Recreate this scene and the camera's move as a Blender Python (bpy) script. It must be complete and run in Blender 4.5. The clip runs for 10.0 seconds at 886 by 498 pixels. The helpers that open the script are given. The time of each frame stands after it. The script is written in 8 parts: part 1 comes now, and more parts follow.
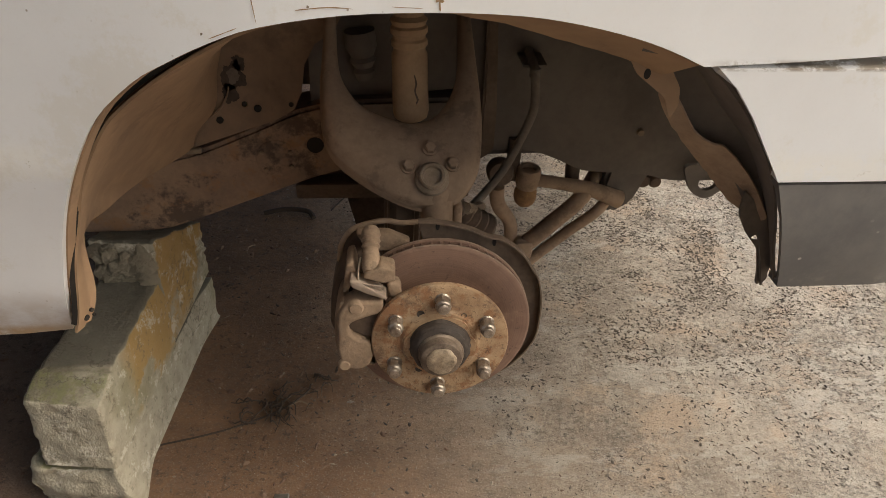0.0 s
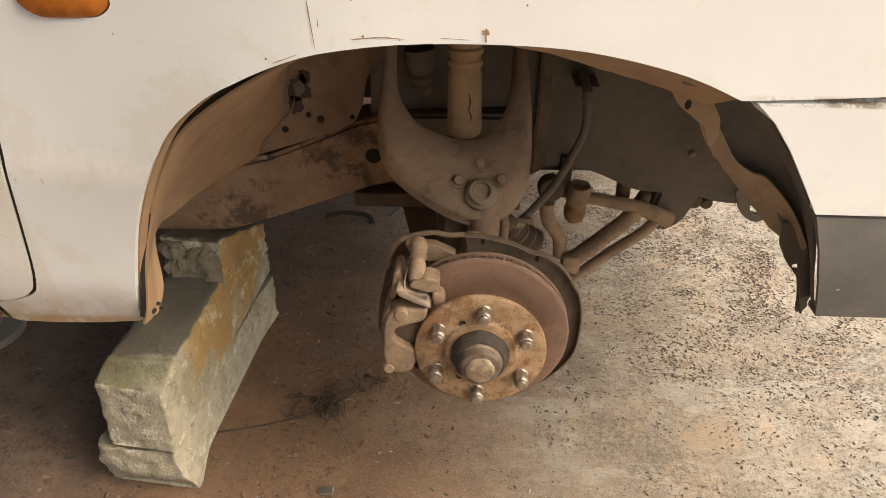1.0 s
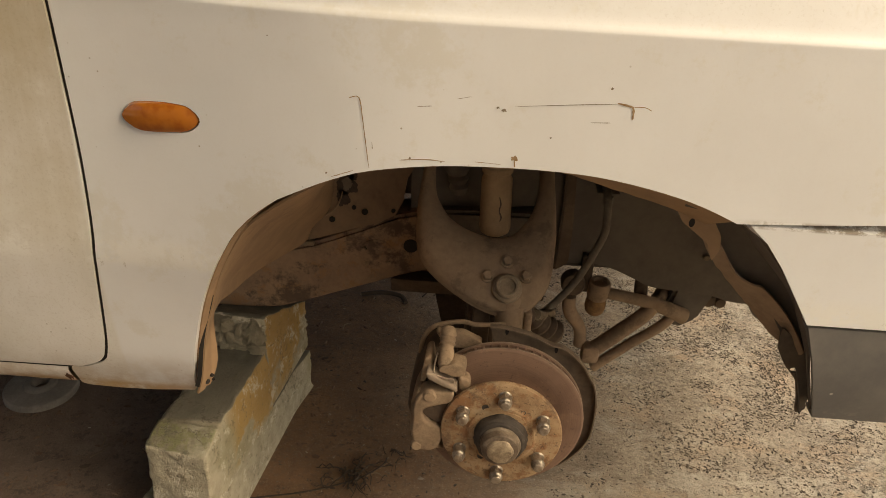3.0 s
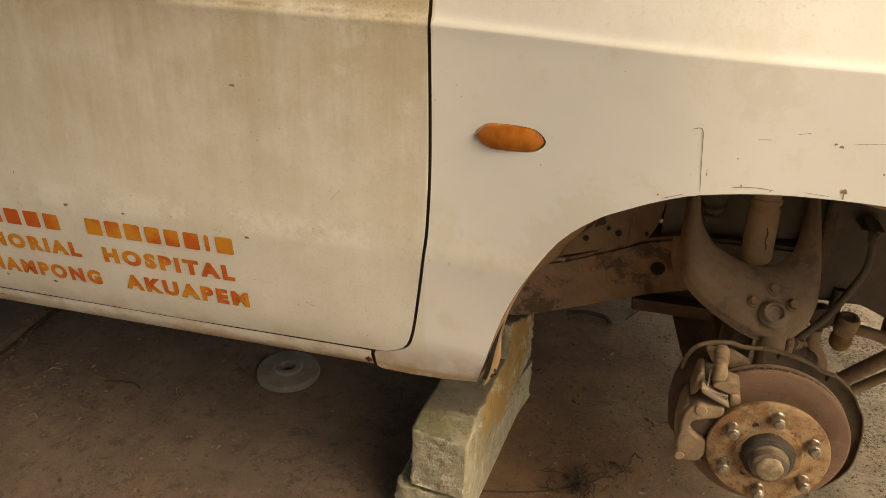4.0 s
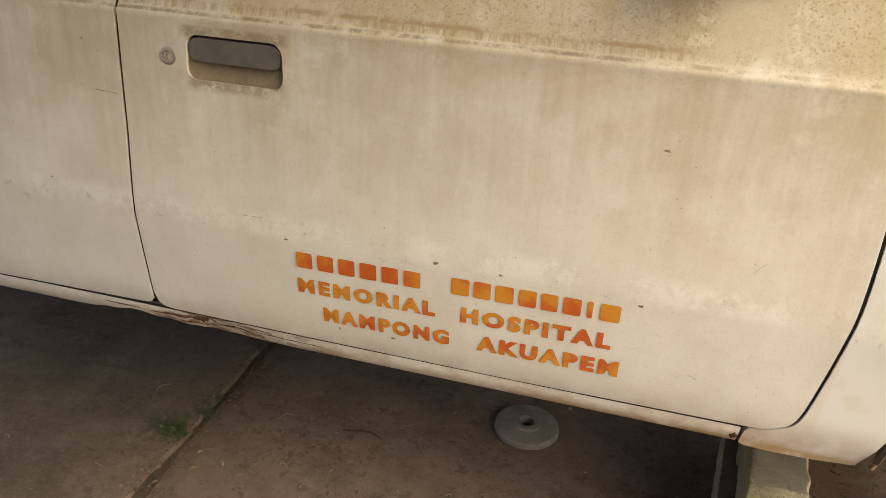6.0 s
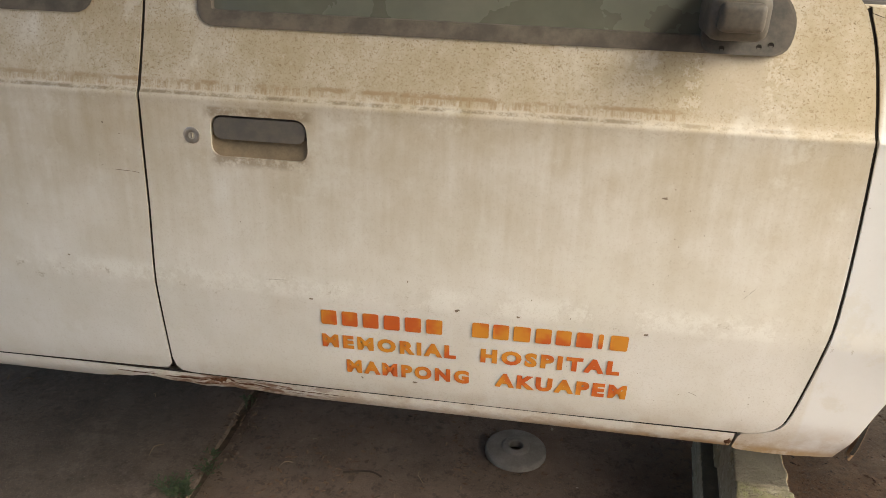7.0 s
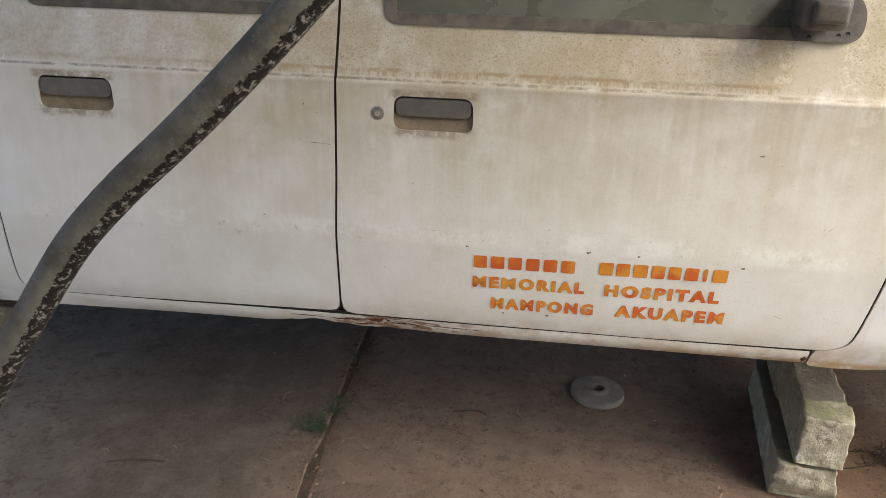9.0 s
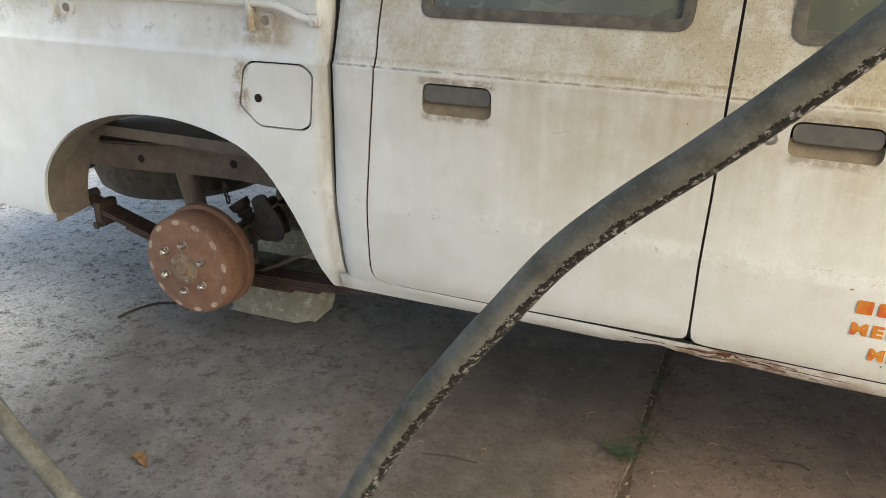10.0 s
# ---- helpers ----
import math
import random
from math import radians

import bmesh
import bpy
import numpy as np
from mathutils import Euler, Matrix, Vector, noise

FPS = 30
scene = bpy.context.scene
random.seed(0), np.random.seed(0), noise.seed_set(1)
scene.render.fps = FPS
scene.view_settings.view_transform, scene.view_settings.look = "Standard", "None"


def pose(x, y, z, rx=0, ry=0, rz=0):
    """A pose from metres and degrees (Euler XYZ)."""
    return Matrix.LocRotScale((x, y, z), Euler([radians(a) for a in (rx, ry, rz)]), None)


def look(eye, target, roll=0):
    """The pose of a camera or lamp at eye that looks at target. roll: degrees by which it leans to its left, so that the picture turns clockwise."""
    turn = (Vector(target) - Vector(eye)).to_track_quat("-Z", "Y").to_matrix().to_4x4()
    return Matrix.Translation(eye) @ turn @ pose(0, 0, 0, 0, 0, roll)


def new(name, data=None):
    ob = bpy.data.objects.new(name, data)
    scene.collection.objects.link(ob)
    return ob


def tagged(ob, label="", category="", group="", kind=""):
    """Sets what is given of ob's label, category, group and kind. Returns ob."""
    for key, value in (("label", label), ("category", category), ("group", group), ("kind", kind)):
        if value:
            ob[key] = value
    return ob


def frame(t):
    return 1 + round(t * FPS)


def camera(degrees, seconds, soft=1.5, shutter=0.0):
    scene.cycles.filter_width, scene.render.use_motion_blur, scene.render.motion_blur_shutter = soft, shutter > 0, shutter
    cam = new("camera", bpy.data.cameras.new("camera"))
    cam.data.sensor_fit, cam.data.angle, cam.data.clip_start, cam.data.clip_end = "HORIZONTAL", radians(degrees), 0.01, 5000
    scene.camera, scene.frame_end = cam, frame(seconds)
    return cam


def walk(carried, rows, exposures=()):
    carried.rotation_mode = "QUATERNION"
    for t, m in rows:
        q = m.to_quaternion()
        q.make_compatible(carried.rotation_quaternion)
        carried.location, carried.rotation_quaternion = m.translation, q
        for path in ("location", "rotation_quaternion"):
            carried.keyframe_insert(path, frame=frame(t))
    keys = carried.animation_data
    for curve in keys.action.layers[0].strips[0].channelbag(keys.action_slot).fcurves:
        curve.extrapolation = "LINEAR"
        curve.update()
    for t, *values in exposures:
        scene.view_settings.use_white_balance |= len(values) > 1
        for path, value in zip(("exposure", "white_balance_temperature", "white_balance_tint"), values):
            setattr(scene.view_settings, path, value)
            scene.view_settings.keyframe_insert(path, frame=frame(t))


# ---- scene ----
cam = camera(59.8, 10.0, soft=0.75)
PATH = [
    (0, (1.437, -0.665, 0.986), (1.634, 0.962, -0.161), 2.8),
    (0.5, (1.443, -0.661, 0.992), (1.55, 0.955, -0.182), 2.2),
    (1, (1.457, -0.692, 1.019), (1.488, 0.947, -0.127), 2.1),
    (1.5, (1.464, -0.725, 1.039), (1.457, 0.93, -0.084), 2.2),
    (2, (1.471, -0.739, 1.059), (1.471, 0.941, -0.025), 2.7),
    (2.2, (1.473, -0.74, 1.067), (1.471, 0.954, 0.004), 2.8),
    (3.3, (1.428, -0.788, 1.097), (1.294, 0.954, 0.124), 3.4),
    (3.5, (1.397, -0.81, 1.1), (1.177, 0.926, 0.131), 3.3),
    (4, (1.25, -0.889, 1.117), (0.866, 0.832, 0.174), 2.1),
    (4.5, (1.1, -0.954, 1.123), (0.668, 0.747, 0.165), 2.4),
    (5, (1.003, -0.957, 1.119), (0.51, 0.734, 0.171), 2.2),
    (5.5, (0.862, -0.932, 1.108), (0.343, 0.756, 0.17), 2.6),
    (6, (0.739, -0.95, 1.122), (0.289, 0.788, 0.239), 3.2),
    (6.2, (0.688, -0.972, 1.144), (0.293, 0.797, 0.299), 2.9),
    (7.3, (0.594, -1.098, 1.2), (0.406, 0.716, 0.379), 1.8),
    (7.5, (0.596, -1.141, 1.203), (0.442, 0.675, 0.379), 1.7),
    (8, (0.604, -1.244, 1.208), (0.522, 0.566, 0.36), 2.0),
    (8.5, (0.544, -1.305, 1.21), (0.443, 0.514, 0.384), 2.1),
    (9, (0.365, -1.373, 1.217), (0.159, 0.443, 0.405), 1.4),
    (9.5, (0.217, -1.424, 1.224), (-0.219, 0.349, 0.407), 1.0),
    (9.7, (0.174, -1.422, 1.223), (-0.403, 0.316, 0.421), 1.0),
    (10, (0.085, -1.414, 1.213), (-0.648, 0.27, 0.423), 0.4),
]
walk(cam, [(t, look(eye, target, roll)) for t, eye, target, roll in PATH],
     ((0, 0.44, 6750, 6), (0.5, 0.97, 7200, 7), (1, 0.98, 7300, 7), (2.2, 0.63, 8100, 6), (3.5, 0.28, 8900, 6), (4.5, 0.96, 9500, 5), (6.2, 1.2, 7600, 4), (7.3, 1.26, 6800, 4), (8.5, 1.26, 6300, 4), (9.2, 1.40, 6400, 2), (10, 1.85, 6700, -2)))


# ---------- world and light ----------
world = bpy.data.worlds.new("sky")
scene.world = world
world.use_nodes = True
wn = world.node_tree.nodes
sky = wn.new("ShaderNodeTexSky")
sky.sky_type = "NISHITA"
sky.sun_disc = False
SUN_ELEV, SUN_AZ = 47.0, 68.0      # degrees; veiled sun from the open yard, slightly from the front
sky.sun_elevation = radians(SUN_ELEV)
sky.sun_rotation = radians(180 - SUN_AZ)
sky.air_density, sky.dust_density, sky.ozone_density = 0.7, 5.0, 0.6
wn["Background"].inputs["Strength"].default_value = 0.15
world.node_tree.links.new(sky.outputs["Color"], wn["Background"].inputs["Color"])
sun = new("sun", bpy.data.lights.new("sun", "SUN"))
sun.data.energy = 1.15
sun.data.angle = radians(55)
sun.data.color = (1.0, 0.95, 0.87)
az = radians(SUN_AZ)
sun.matrix_world = look((0, 0, 6), Vector((0, 0, 6)) - Vector((math.sin(az) * math.cos(radians(SUN_ELEV)), math.cos(az) * math.cos(radians(SUN_ELEV)) * -1, math.sin(radians(SUN_ELEV)))))


# ---------- materials ----------
class Mat:
    """A node material with short calls for the usual nodes."""

    def __init__(self, name, rough=0.6, metal=0.0):
        self.m = bpy.data.materials.new(name)
        self.m.use_nodes = True
        self.t = self.m.node_tree
        self.b = self.t.nodes["Principled BSDF"]
        self.b.inputs["Roughness"].default_value = rough
        self.b.inputs["Metallic"].default_value = metal
        self.co = self.t.nodes.new("ShaderNodeTexCoord").outputs["Object"]

    def link(self, a, b):
        self.t.links.new(a, b)

    def node(self, kind, **put):
        n = self.t.nodes.new(kind)
        for k, v in put.items():
            n.inputs[k].default_value = v
        return n

    def stretch(self, sx, sy, sz):
        n = self.t.nodes.new("ShaderNodeMapping")
        n.inputs["Scale"].default_value = (sx, sy, sz)
        self.link(self.co, n.inputs["Vector"])
        return n.outputs["Vector"]

    def noise(self, scale, detail=4.0, rough=0.55, vec=None, warp=0.0):
        n = self.node("ShaderNodeTexNoise", Scale=scale, Detail=detail, Roughness=rough, Distortion=warp)
        self.link(vec or self.co, n.inputs["Vector"])
        return n.outputs["Fac"]

    def cells(self, scale, vec=None):
        n = self.node("ShaderNodeTexVoronoi", Scale=scale)
        self.link(vec or self.co, n.inputs["Vector"])
        return n.outputs["Distance"]

    def ramp(self, fac, lo, hi, a=0.0, b=1.0):
        n = self.node("ShaderNodeMapRange")
        n.interpolation_type = "SMOOTHSTEP"
        for k, v in (("From Min", lo), ("From Max", hi), ("To Min", a), ("To Max", b)):
            n.inputs[k].default_value = v
        self.link(fac, n.inputs["Value"])
        return n.outputs["Result"]

    def axis(self, which):
        n = self.t.nodes.new("ShaderNodeSeparateXYZ")
        self.link(self.co, n.inputs["Vector"])
        return n.outputs[which]

    def math(self, op, a, b=None):
        n = self.t.nodes.new("ShaderNodeMath")
        n.operation = op
        for i, v in enumerate((a, b)):
            if v is None:
                continue
            if isinstance(v, (int, float)):
                n.inputs[i].default_value = v
            else:
                self.link(v, n.inputs[i])
        return n.outputs[0]

    def mix(self, fac, a, b):
        n = self.t.nodes.new("ShaderNodeMix")
        n.data_type = "RGBA"
        for i, v in ((6, a), (7, b)):
            if isinstance(v, tuple):
                n.inputs[i].default_value = (*v, 1)
            else:
                self.link(v, n.inputs[i])
        if isinstance(fac, (int, float)):
            n.inputs[0].default_value = fac
        else:
            self.link(fac, n.inputs[0])
        return n.outputs[2]

    def color(self, c):
        if isinstance(c, tuple):
            self.b.inputs["Base Color"].default_value = (*c, 1)
        else:
            self.link(c, self.b.inputs["Base Color"])

    def bump(self, height, strength=0.3, dist=0.002):
        n = self.node("ShaderNodeBump", Strength=strength, Distance=dist)
        self.link(height, n.inputs["Height"])
        self.link(n.outputs["Normal"], self.b.inputs["Normal"])

    def rough(self, fac):
        self.link(fac, self.b.inputs["Roughness"])


def paint_white():
    k = Mat("white_paint", 0.4)
    z, x = k.axis("Z"), k.axis("X")
    streak = k.noise(1.0, 5, 0.6, k.stretch(42, 42, 3.0))
    blot = k.noise(5.5, 5, 0.6)
    fine = k.noise(120, 3, 0.6)
    # a film of laterite dust that settled on the shoulders of the panels
    # heavier on the doors: dust plus some of their shade put into the colour
    old = k.math("MULTIPLY", k.ramp(x, 1.034, 1.026, 0.10, 1.25), k.ramp(x, -0.9, 0.05, 0.3, 1.0))
    film = k.math("MULTIPLY", old, k.math("MULTIPLY", k.ramp(z, 0.50, 0.95, 0.15, 1.0), k.ramp(k.math("ADD", k.math("ADD", k.math("MULTIPLY", streak, 0.42), k.math("MULTIPLY", k.noise(17, 6, 0.7), 0.35)), k.math("MULTIPLY", blot, 0.5)), 0.15, 0.98)))
    shoulder = k.math("MULTIPLY", k.ramp(z, 0.93, 0.945), k.ramp(k.math("ADD", k.math("ADD", k.math("MULTIPLY", blot, 0.55), k.math("MULTIPLY", k.noise(19, 6, 0.75), 0.35)), k.math("MULTIPLY", fine, 0.25)), 0.40, 0.76))
    base = k.mix(k.ramp(blot, 0.35, 0.7), (0.82, 0.815, 0.79), (0.74, 0.73, 0.685))
    base = k.mix(k.ramp(x, 1.026, 1.034), base, k.mix(k.ramp(blot, 0.35, 0.7), (0.80, 0.81, 0.81), (0.765, 0.77, 0.765)))
    c = k.mix(k.math("MULTIPLY", film, 0.8), base, (0.43, 0.35, 0.212))
    shoulder = k.math("MULTIPLY", shoulder, k.math("MULTIPLY", k.ramp(x, 1.034, 1.02, 0.08, 1.0), k.ramp(x, -0.81, -0.78, 0.3, 1.25)))
    c = k.mix(k.math("MULTIPLY", shoulder, 0.75), c, (0.42, 0.35, 0.23))
    # brown run-off line above the crease with pale drips below it
    doors = k.math("MULTIPLY", k.ramp(x, 1.034, 1.026), k.ramp(x, -0.795, -0.785))
    span = k.math("MULTIPLY", doors, k.math("MULTIPLY", k.ramp(x, 0.82, 0.76, 0.12, 1.0), k.ramp(x, -0.5, 0.05, 0.35, 1.0)))
    wob = k.math("ADD", z, k.math("MULTIPLY", k.math("SUBTRACT", k.noise(38, 4, 0.7), 0.5), 0.008))
    teeth = k.math("MULTIPLY", k.ramp(k.noise(1.0, 5, 0.75, k.stretch(150, 8, 9)), 0.42, 0.60), k.ramp(k.noise(55, 5, 0.75), 0.36, 0.52))
    line = k.math("MULTIPLY", k.math("MULTIPLY", k.ramp(wob, 0.934, 0.937), k.ramp(wob, 0.948, 0.944)), teeth)
    solidline = k.math("MULTIPLY", k.math("MULTIPLY", k.ramp(wob, 0.942, 0.945), k.ramp(wob, 0.951, 0.947)), k.ramp(k.noise(14, 6, 0.75), 0.42, 0.56))
    patch = k.ramp(k.noise(5.2, 4), 0.28, 0.50, 0.25, 1.0)
    drips = k.math("MULTIPLY", span, k.math("MAXIMUM", k.math("MULTIPLY", line, patch), solidline))
    c = k.mix(k.math("MULTIPLY", drips, 0.68), c, (0.31, 0.195, 0.09))
    # dark dirt under the lip of the crease, with the crease's shadow painted in
    lip = k.math("MULTIPLY", k.math("MULTIPLY", k.ramp(z, 0.9275, 0.9300), k.ramp(z, 0.9345, 0.9315)), k.ramp(k.noise(26, 6, 0.8), 0.38, 0.58))
    c = k.mix(k.math("MULTIPLY", k.math("MULTIPLY", lip, k.math("MULTIPLY", doors, k.ramp(x, 0.85, 0.6, 0.6, 1.0))), 0.75), c, (0.17, 0.12, 0.065))
    # scuffed band low on the doors
    band = k.math("MULTIPLY", k.math("MULTIPLY", k.ramp(z, 0.615, 0.628), k.ramp(z, 0.668, 0.645)), k.ramp(k.noise(9, 7, 0.8), 0.47, 0.56))
    c = k.mix(k.math("MULTIPLY", band, 0.7), c, (0.81, 0.80, 0.75))
    nick = k.math("MULTIPLY", k.math("MULTIPLY", k.ramp(z, 0.605, 0.618), k.ramp(z, 0.66, 0.64)), k.ramp(k.noise(34, 6, 0.8), 0.60, 0.66))
    c = k.mix(k.math("MULTIPLY", nick, 0.5), c, (0.36, 0.31, 0.22))
    # spatter near the ground
    mud = k.math("MULTIPLY", k.math("MULTIPLY", k.ramp(z, 0.50, 0.375), k.ramp(x, -0.4, 0.2, 0.25, 1.0)), k.ramp(k.noise(14, 6, 0.7), 0.36, 0.68))
    c = k.mix(k.math("MULTIPLY", mud, 0.75), c, (0.40, 0.27, 0.14))
    # rust where the sill is torn
    torn = k.math("MULTIPLY", k.math("MULTIPLY", k.ramp(x, -0.12, 0.02), k.ramp(x, 0.36, 0.16)), k.ramp(z, 0.436, 0.428))
    rust = k.math("MULTIPLY", torn, k.ramp(k.noise(1.0, 5, 0.7, k.stretch(24, 24, 110)), 0.47, 0.56))
    c = k.mix(k.math("MULTIPLY", rust, 0.9), c, (0.19, 0.075, 0.025))
    edge = k.math("MULTIPLY", k.math("MULTIPLY", k.ramp(z, 0.411, 0.396), k.math("MULTIPLY", k.ramp(x, 1.2, 1.05), k.ramp(x, 0.4, 0.9, 0.12, 1.0))), k.ramp(k.noise(22, 5, 0.7), 0.28, 0.5))
    c = k.mix(k.math("MULTIPLY", edge, 0.8), c, (0.40, 0.25, 0.10))
    grain = k.ramp(k.noise(300, 3, 0.75), 0.52, 0.66)
    c = k.mix(k.math("MULTIPLY", grain, k.math("MULTIPLY", k.ramp(z, 0.90, 0.97, 0.15, 0.80), k.math("MULTIPLY", k.ramp(x, 1.034, 1.02, 0.12, 1.0), k.ramp(x, -0.81, 0.15, 0.15, 1.0)))), c, (0.30, 0.22, 0.13))
    specks = k.ramp(k.cells(75), 0.10, 0.04)
    rare = k.ramp(k.noise(7, 2), 0.56, 0.66)
    c = k.mix(k.math("MULTIPLY", k.math("MULTIPLY", specks, rare), 0.7), c, (0.22, 0.16, 0.09))
    # black mildew dots and whitish wiped streaks on the shoulders
    dots = k.math("MULTIPLY", k.math("MULTIPLY", k.ramp(k.noise(150, 3, 0.7), 0.63, 0.68), k.ramp(z, 0.925, 0.96)), k.math("MULTIPLY", k.math("MULTIPLY", k.ramp(x, 1.034, 1.02, 0.25, 1.0), k.ramp(x, -0.3, 0.1, 0.35, 1.0)), k.ramp(k.noise(5, 4, 0.7), 0.42, 0.60)))
    c = k.mix(k.math("MULTIPLY", dots, 0.75), c, (0.17, 0.13, 0.075))
    wiped = k.math("MULTIPLY", k.ramp(z, 0.935, 0.96), k.ramp(k.noise(1.0, 6, 0.75, k.stretch(7, 7, 2.2)), 0.56, 0.68))
    c = k.mix(k.math("MULTIPLY", wiped, 0.7), c, (0.62, 0.58, 0.49))
    # chalky pale wear under the crease and along the lettering
    chalk = k.math("MULTIPLY", k.ramp(k.noise(8, 7, 0.78), 0.54, 0.64), k.ramp(x, -0.9, -0.2, 0.3, 1.0))
    c = k.mix(k.math("MULTIPLY", chalk, 0.5), c, (0.70, 0.68, 0.61))
    for x0, x1, z0, z1 in ((0.112, 0.262, 0.822, 0.848), (-0.578, -0.424, 0.828, 0.853), (0.105, 0.268, 0.895, 0.912), (-0.585, -0.418, 0.901, 0.918)):
        smear = k.math("MULTIPLY", k.math("MULTIPLY", k.ramp(x, x0 - 0.006, x0 + 0.012), k.ramp(x, x1 + 0.006, x1 - 0.012)), k.math("MULTIPLY", k.ramp(z, z0, (z0 + z1) / 2), k.ramp(z, z1 + 0.006, z1)))
        c = k.mix(k.math("MULTIPLY", k.math("MULTIPLY", smear, k.ramp(k.noise(46, 6, 0.75), 0.36, 0.58)), 0.75), c, (0.27, 0.20, 0.125))
    strip_x = k.math("MULTIPLY", k.ramp(x, 0.796, 0.806), k.ramp(x, 0.884, 0.872))
    washed = k.math("MULTIPLY", strip_x, k.ramp(z, 0.944, 0.952))
    c = k.mix(k.math("MULTIPLY", washed, 0.6), c, (0.50, 0.44, 0.345))
    beside = k.math("MULTIPLY", k.math("MULTIPLY", k.math("MULTIPLY", k.ramp(x, 0.755, 0.785), k.ramp(x, 0.925, 0.895)), k.math("SUBTRACT", 1.0, strip_x)), k.math("MULTIPLY", k.ramp(z, 0.940, 0.955), k.ramp(k.noise(95, 5, 0.75), 0.50, 0.58)))
    c = k.mix(k.math("MULTIPLY", beside, 0.5), c, (0.66, 0.62, 0.53))
    # brown runs between cab and bed, with the rounded edge's shading painted in
    gap = k.math("MULTIPLY", k.math("MULTIPLY", k.ramp(x, -0.835, -0.812), k.ramp(x, -0.772, -0.786)), k.ramp(k.noise(1.0, 5, 0.7, k.stretch(20, 20, 5)), 0.3, 0.6))
    c = k.mix(k.math("MULTIPLY", gap, 0.5), c, (0.34, 0.28, 0.20))
    # rust round the filler flap and brown grime under the rail bracket
    flap = k.math("MULTIPLY", k.math("MULTIPLY", k.ramp(x, -1.055, -1.030), k.ramp(x, -0.990, -1.012)), k.math("MULTIPLY", k.ramp(z, 0.79, 0.83), k.ramp(z, 0.94, 0.905)))
    c = k.mix(k.math("MULTIPLY", k.math("MULTIPLY", flap, k.ramp(k.noise(30, 6, 0.75), 0.40, 0.60)), 0.8), c, (0.30, 0.20, 0.105))
    stain = k.math("MULTIPLY", k.math("MULTIPLY", k.ramp(x, -1.07, -1.01), k.ramp(x, -0.87, -0.93)), k.math("MULTIPLY", k.ramp(z, 0.940, 0.965), k.ramp(z, 1.04, 1.015)))
    c = k.mix(k.math("MULTIPLY", k.math("MULTIPLY", stain, k.ramp(k.noise(16, 6, 0.75), 0.38, 0.60)), 0.85), c, (0.36, 0.27, 0.16))
    peel = k.math("MULTIPLY", k.math("MULTIPLY", k.ramp(x, -1.02, -1.10), k.math("MULTIPLY", k.ramp(z, 0.955, 0.975), k.ramp(z, 1.02, 1.0))), k.ramp(k.noise(24, 6, 0.8), 0.54, 0.60))
    c = k.mix(k.math("MULTIPLY", peel, 0.6), c, (0.42, 0.38, 0.31))
    # grime along the joint of fender and bumper
    joint = k.math("MULTIPLY", k.math("MULTIPLY", k.ramp(x, 1.72, 1.78), k.math("MULTIPLY", k.ramp(z, 0.7385, 0.7415), k.ramp(z, 0.752, 0.746))), k.ramp(k.noise(34, 6, 0.8), 0.42, 0.54))
    c = k.mix(k.math("MULTIPLY", joint, 0.8), c, (0.20, 0.15, 0.09))
    k.color(c)
    k.rough(k.ramp(k.math("ADD", blot, film), 0.3, 1.3, 0.28, 0.75))
    k.bump(k.math("ADD", k.noise(9, 3), k.math("MULTIPLY", fine, 0.06)), 0.12, 0.004)
    return k.m


def dusty(name, a, b, scale=14.0, rough=0.92, bump=0.35, metal=0.0, rust=None, much=0.85):
    k = Mat(name, rough, metal)
    big, small = k.noise(scale, 5, 0.65), k.noise(scale * 9, 3, 0.6)
    c = k.mix(k.ramp(k.math("ADD", k.math("MULTIPLY", big, 0.75), k.math("MULTIPLY", small, 0.25)), 0.32, 0.68), a, b)
    if rust:
        c = k.mix(k.math("MULTIPLY", k.ramp(k.noise(scale * 2.3, 6, 0.7), 0.52, 0.66), much), c, rust)
    k.color(c)
    k.bump(k.math("ADD", big, k.math("MULTIPLY", small, 0.6)), bump, 0.002)
    return k.m


def plain(name, c, rough=0.5, metal=0.0, bump=0.0, c2=None, scale=30):
    k = Mat(name, rough, metal)
    k.color(k.mix(k.ramp(k.noise(scale, 5, 0.65), 0.35, 0.7), c, c2 or tuple(v * 0.75 for v in c)))
    if bump:
        k.bump(k.noise(scale * 6, 3), bump, 0.001)
    return k.m


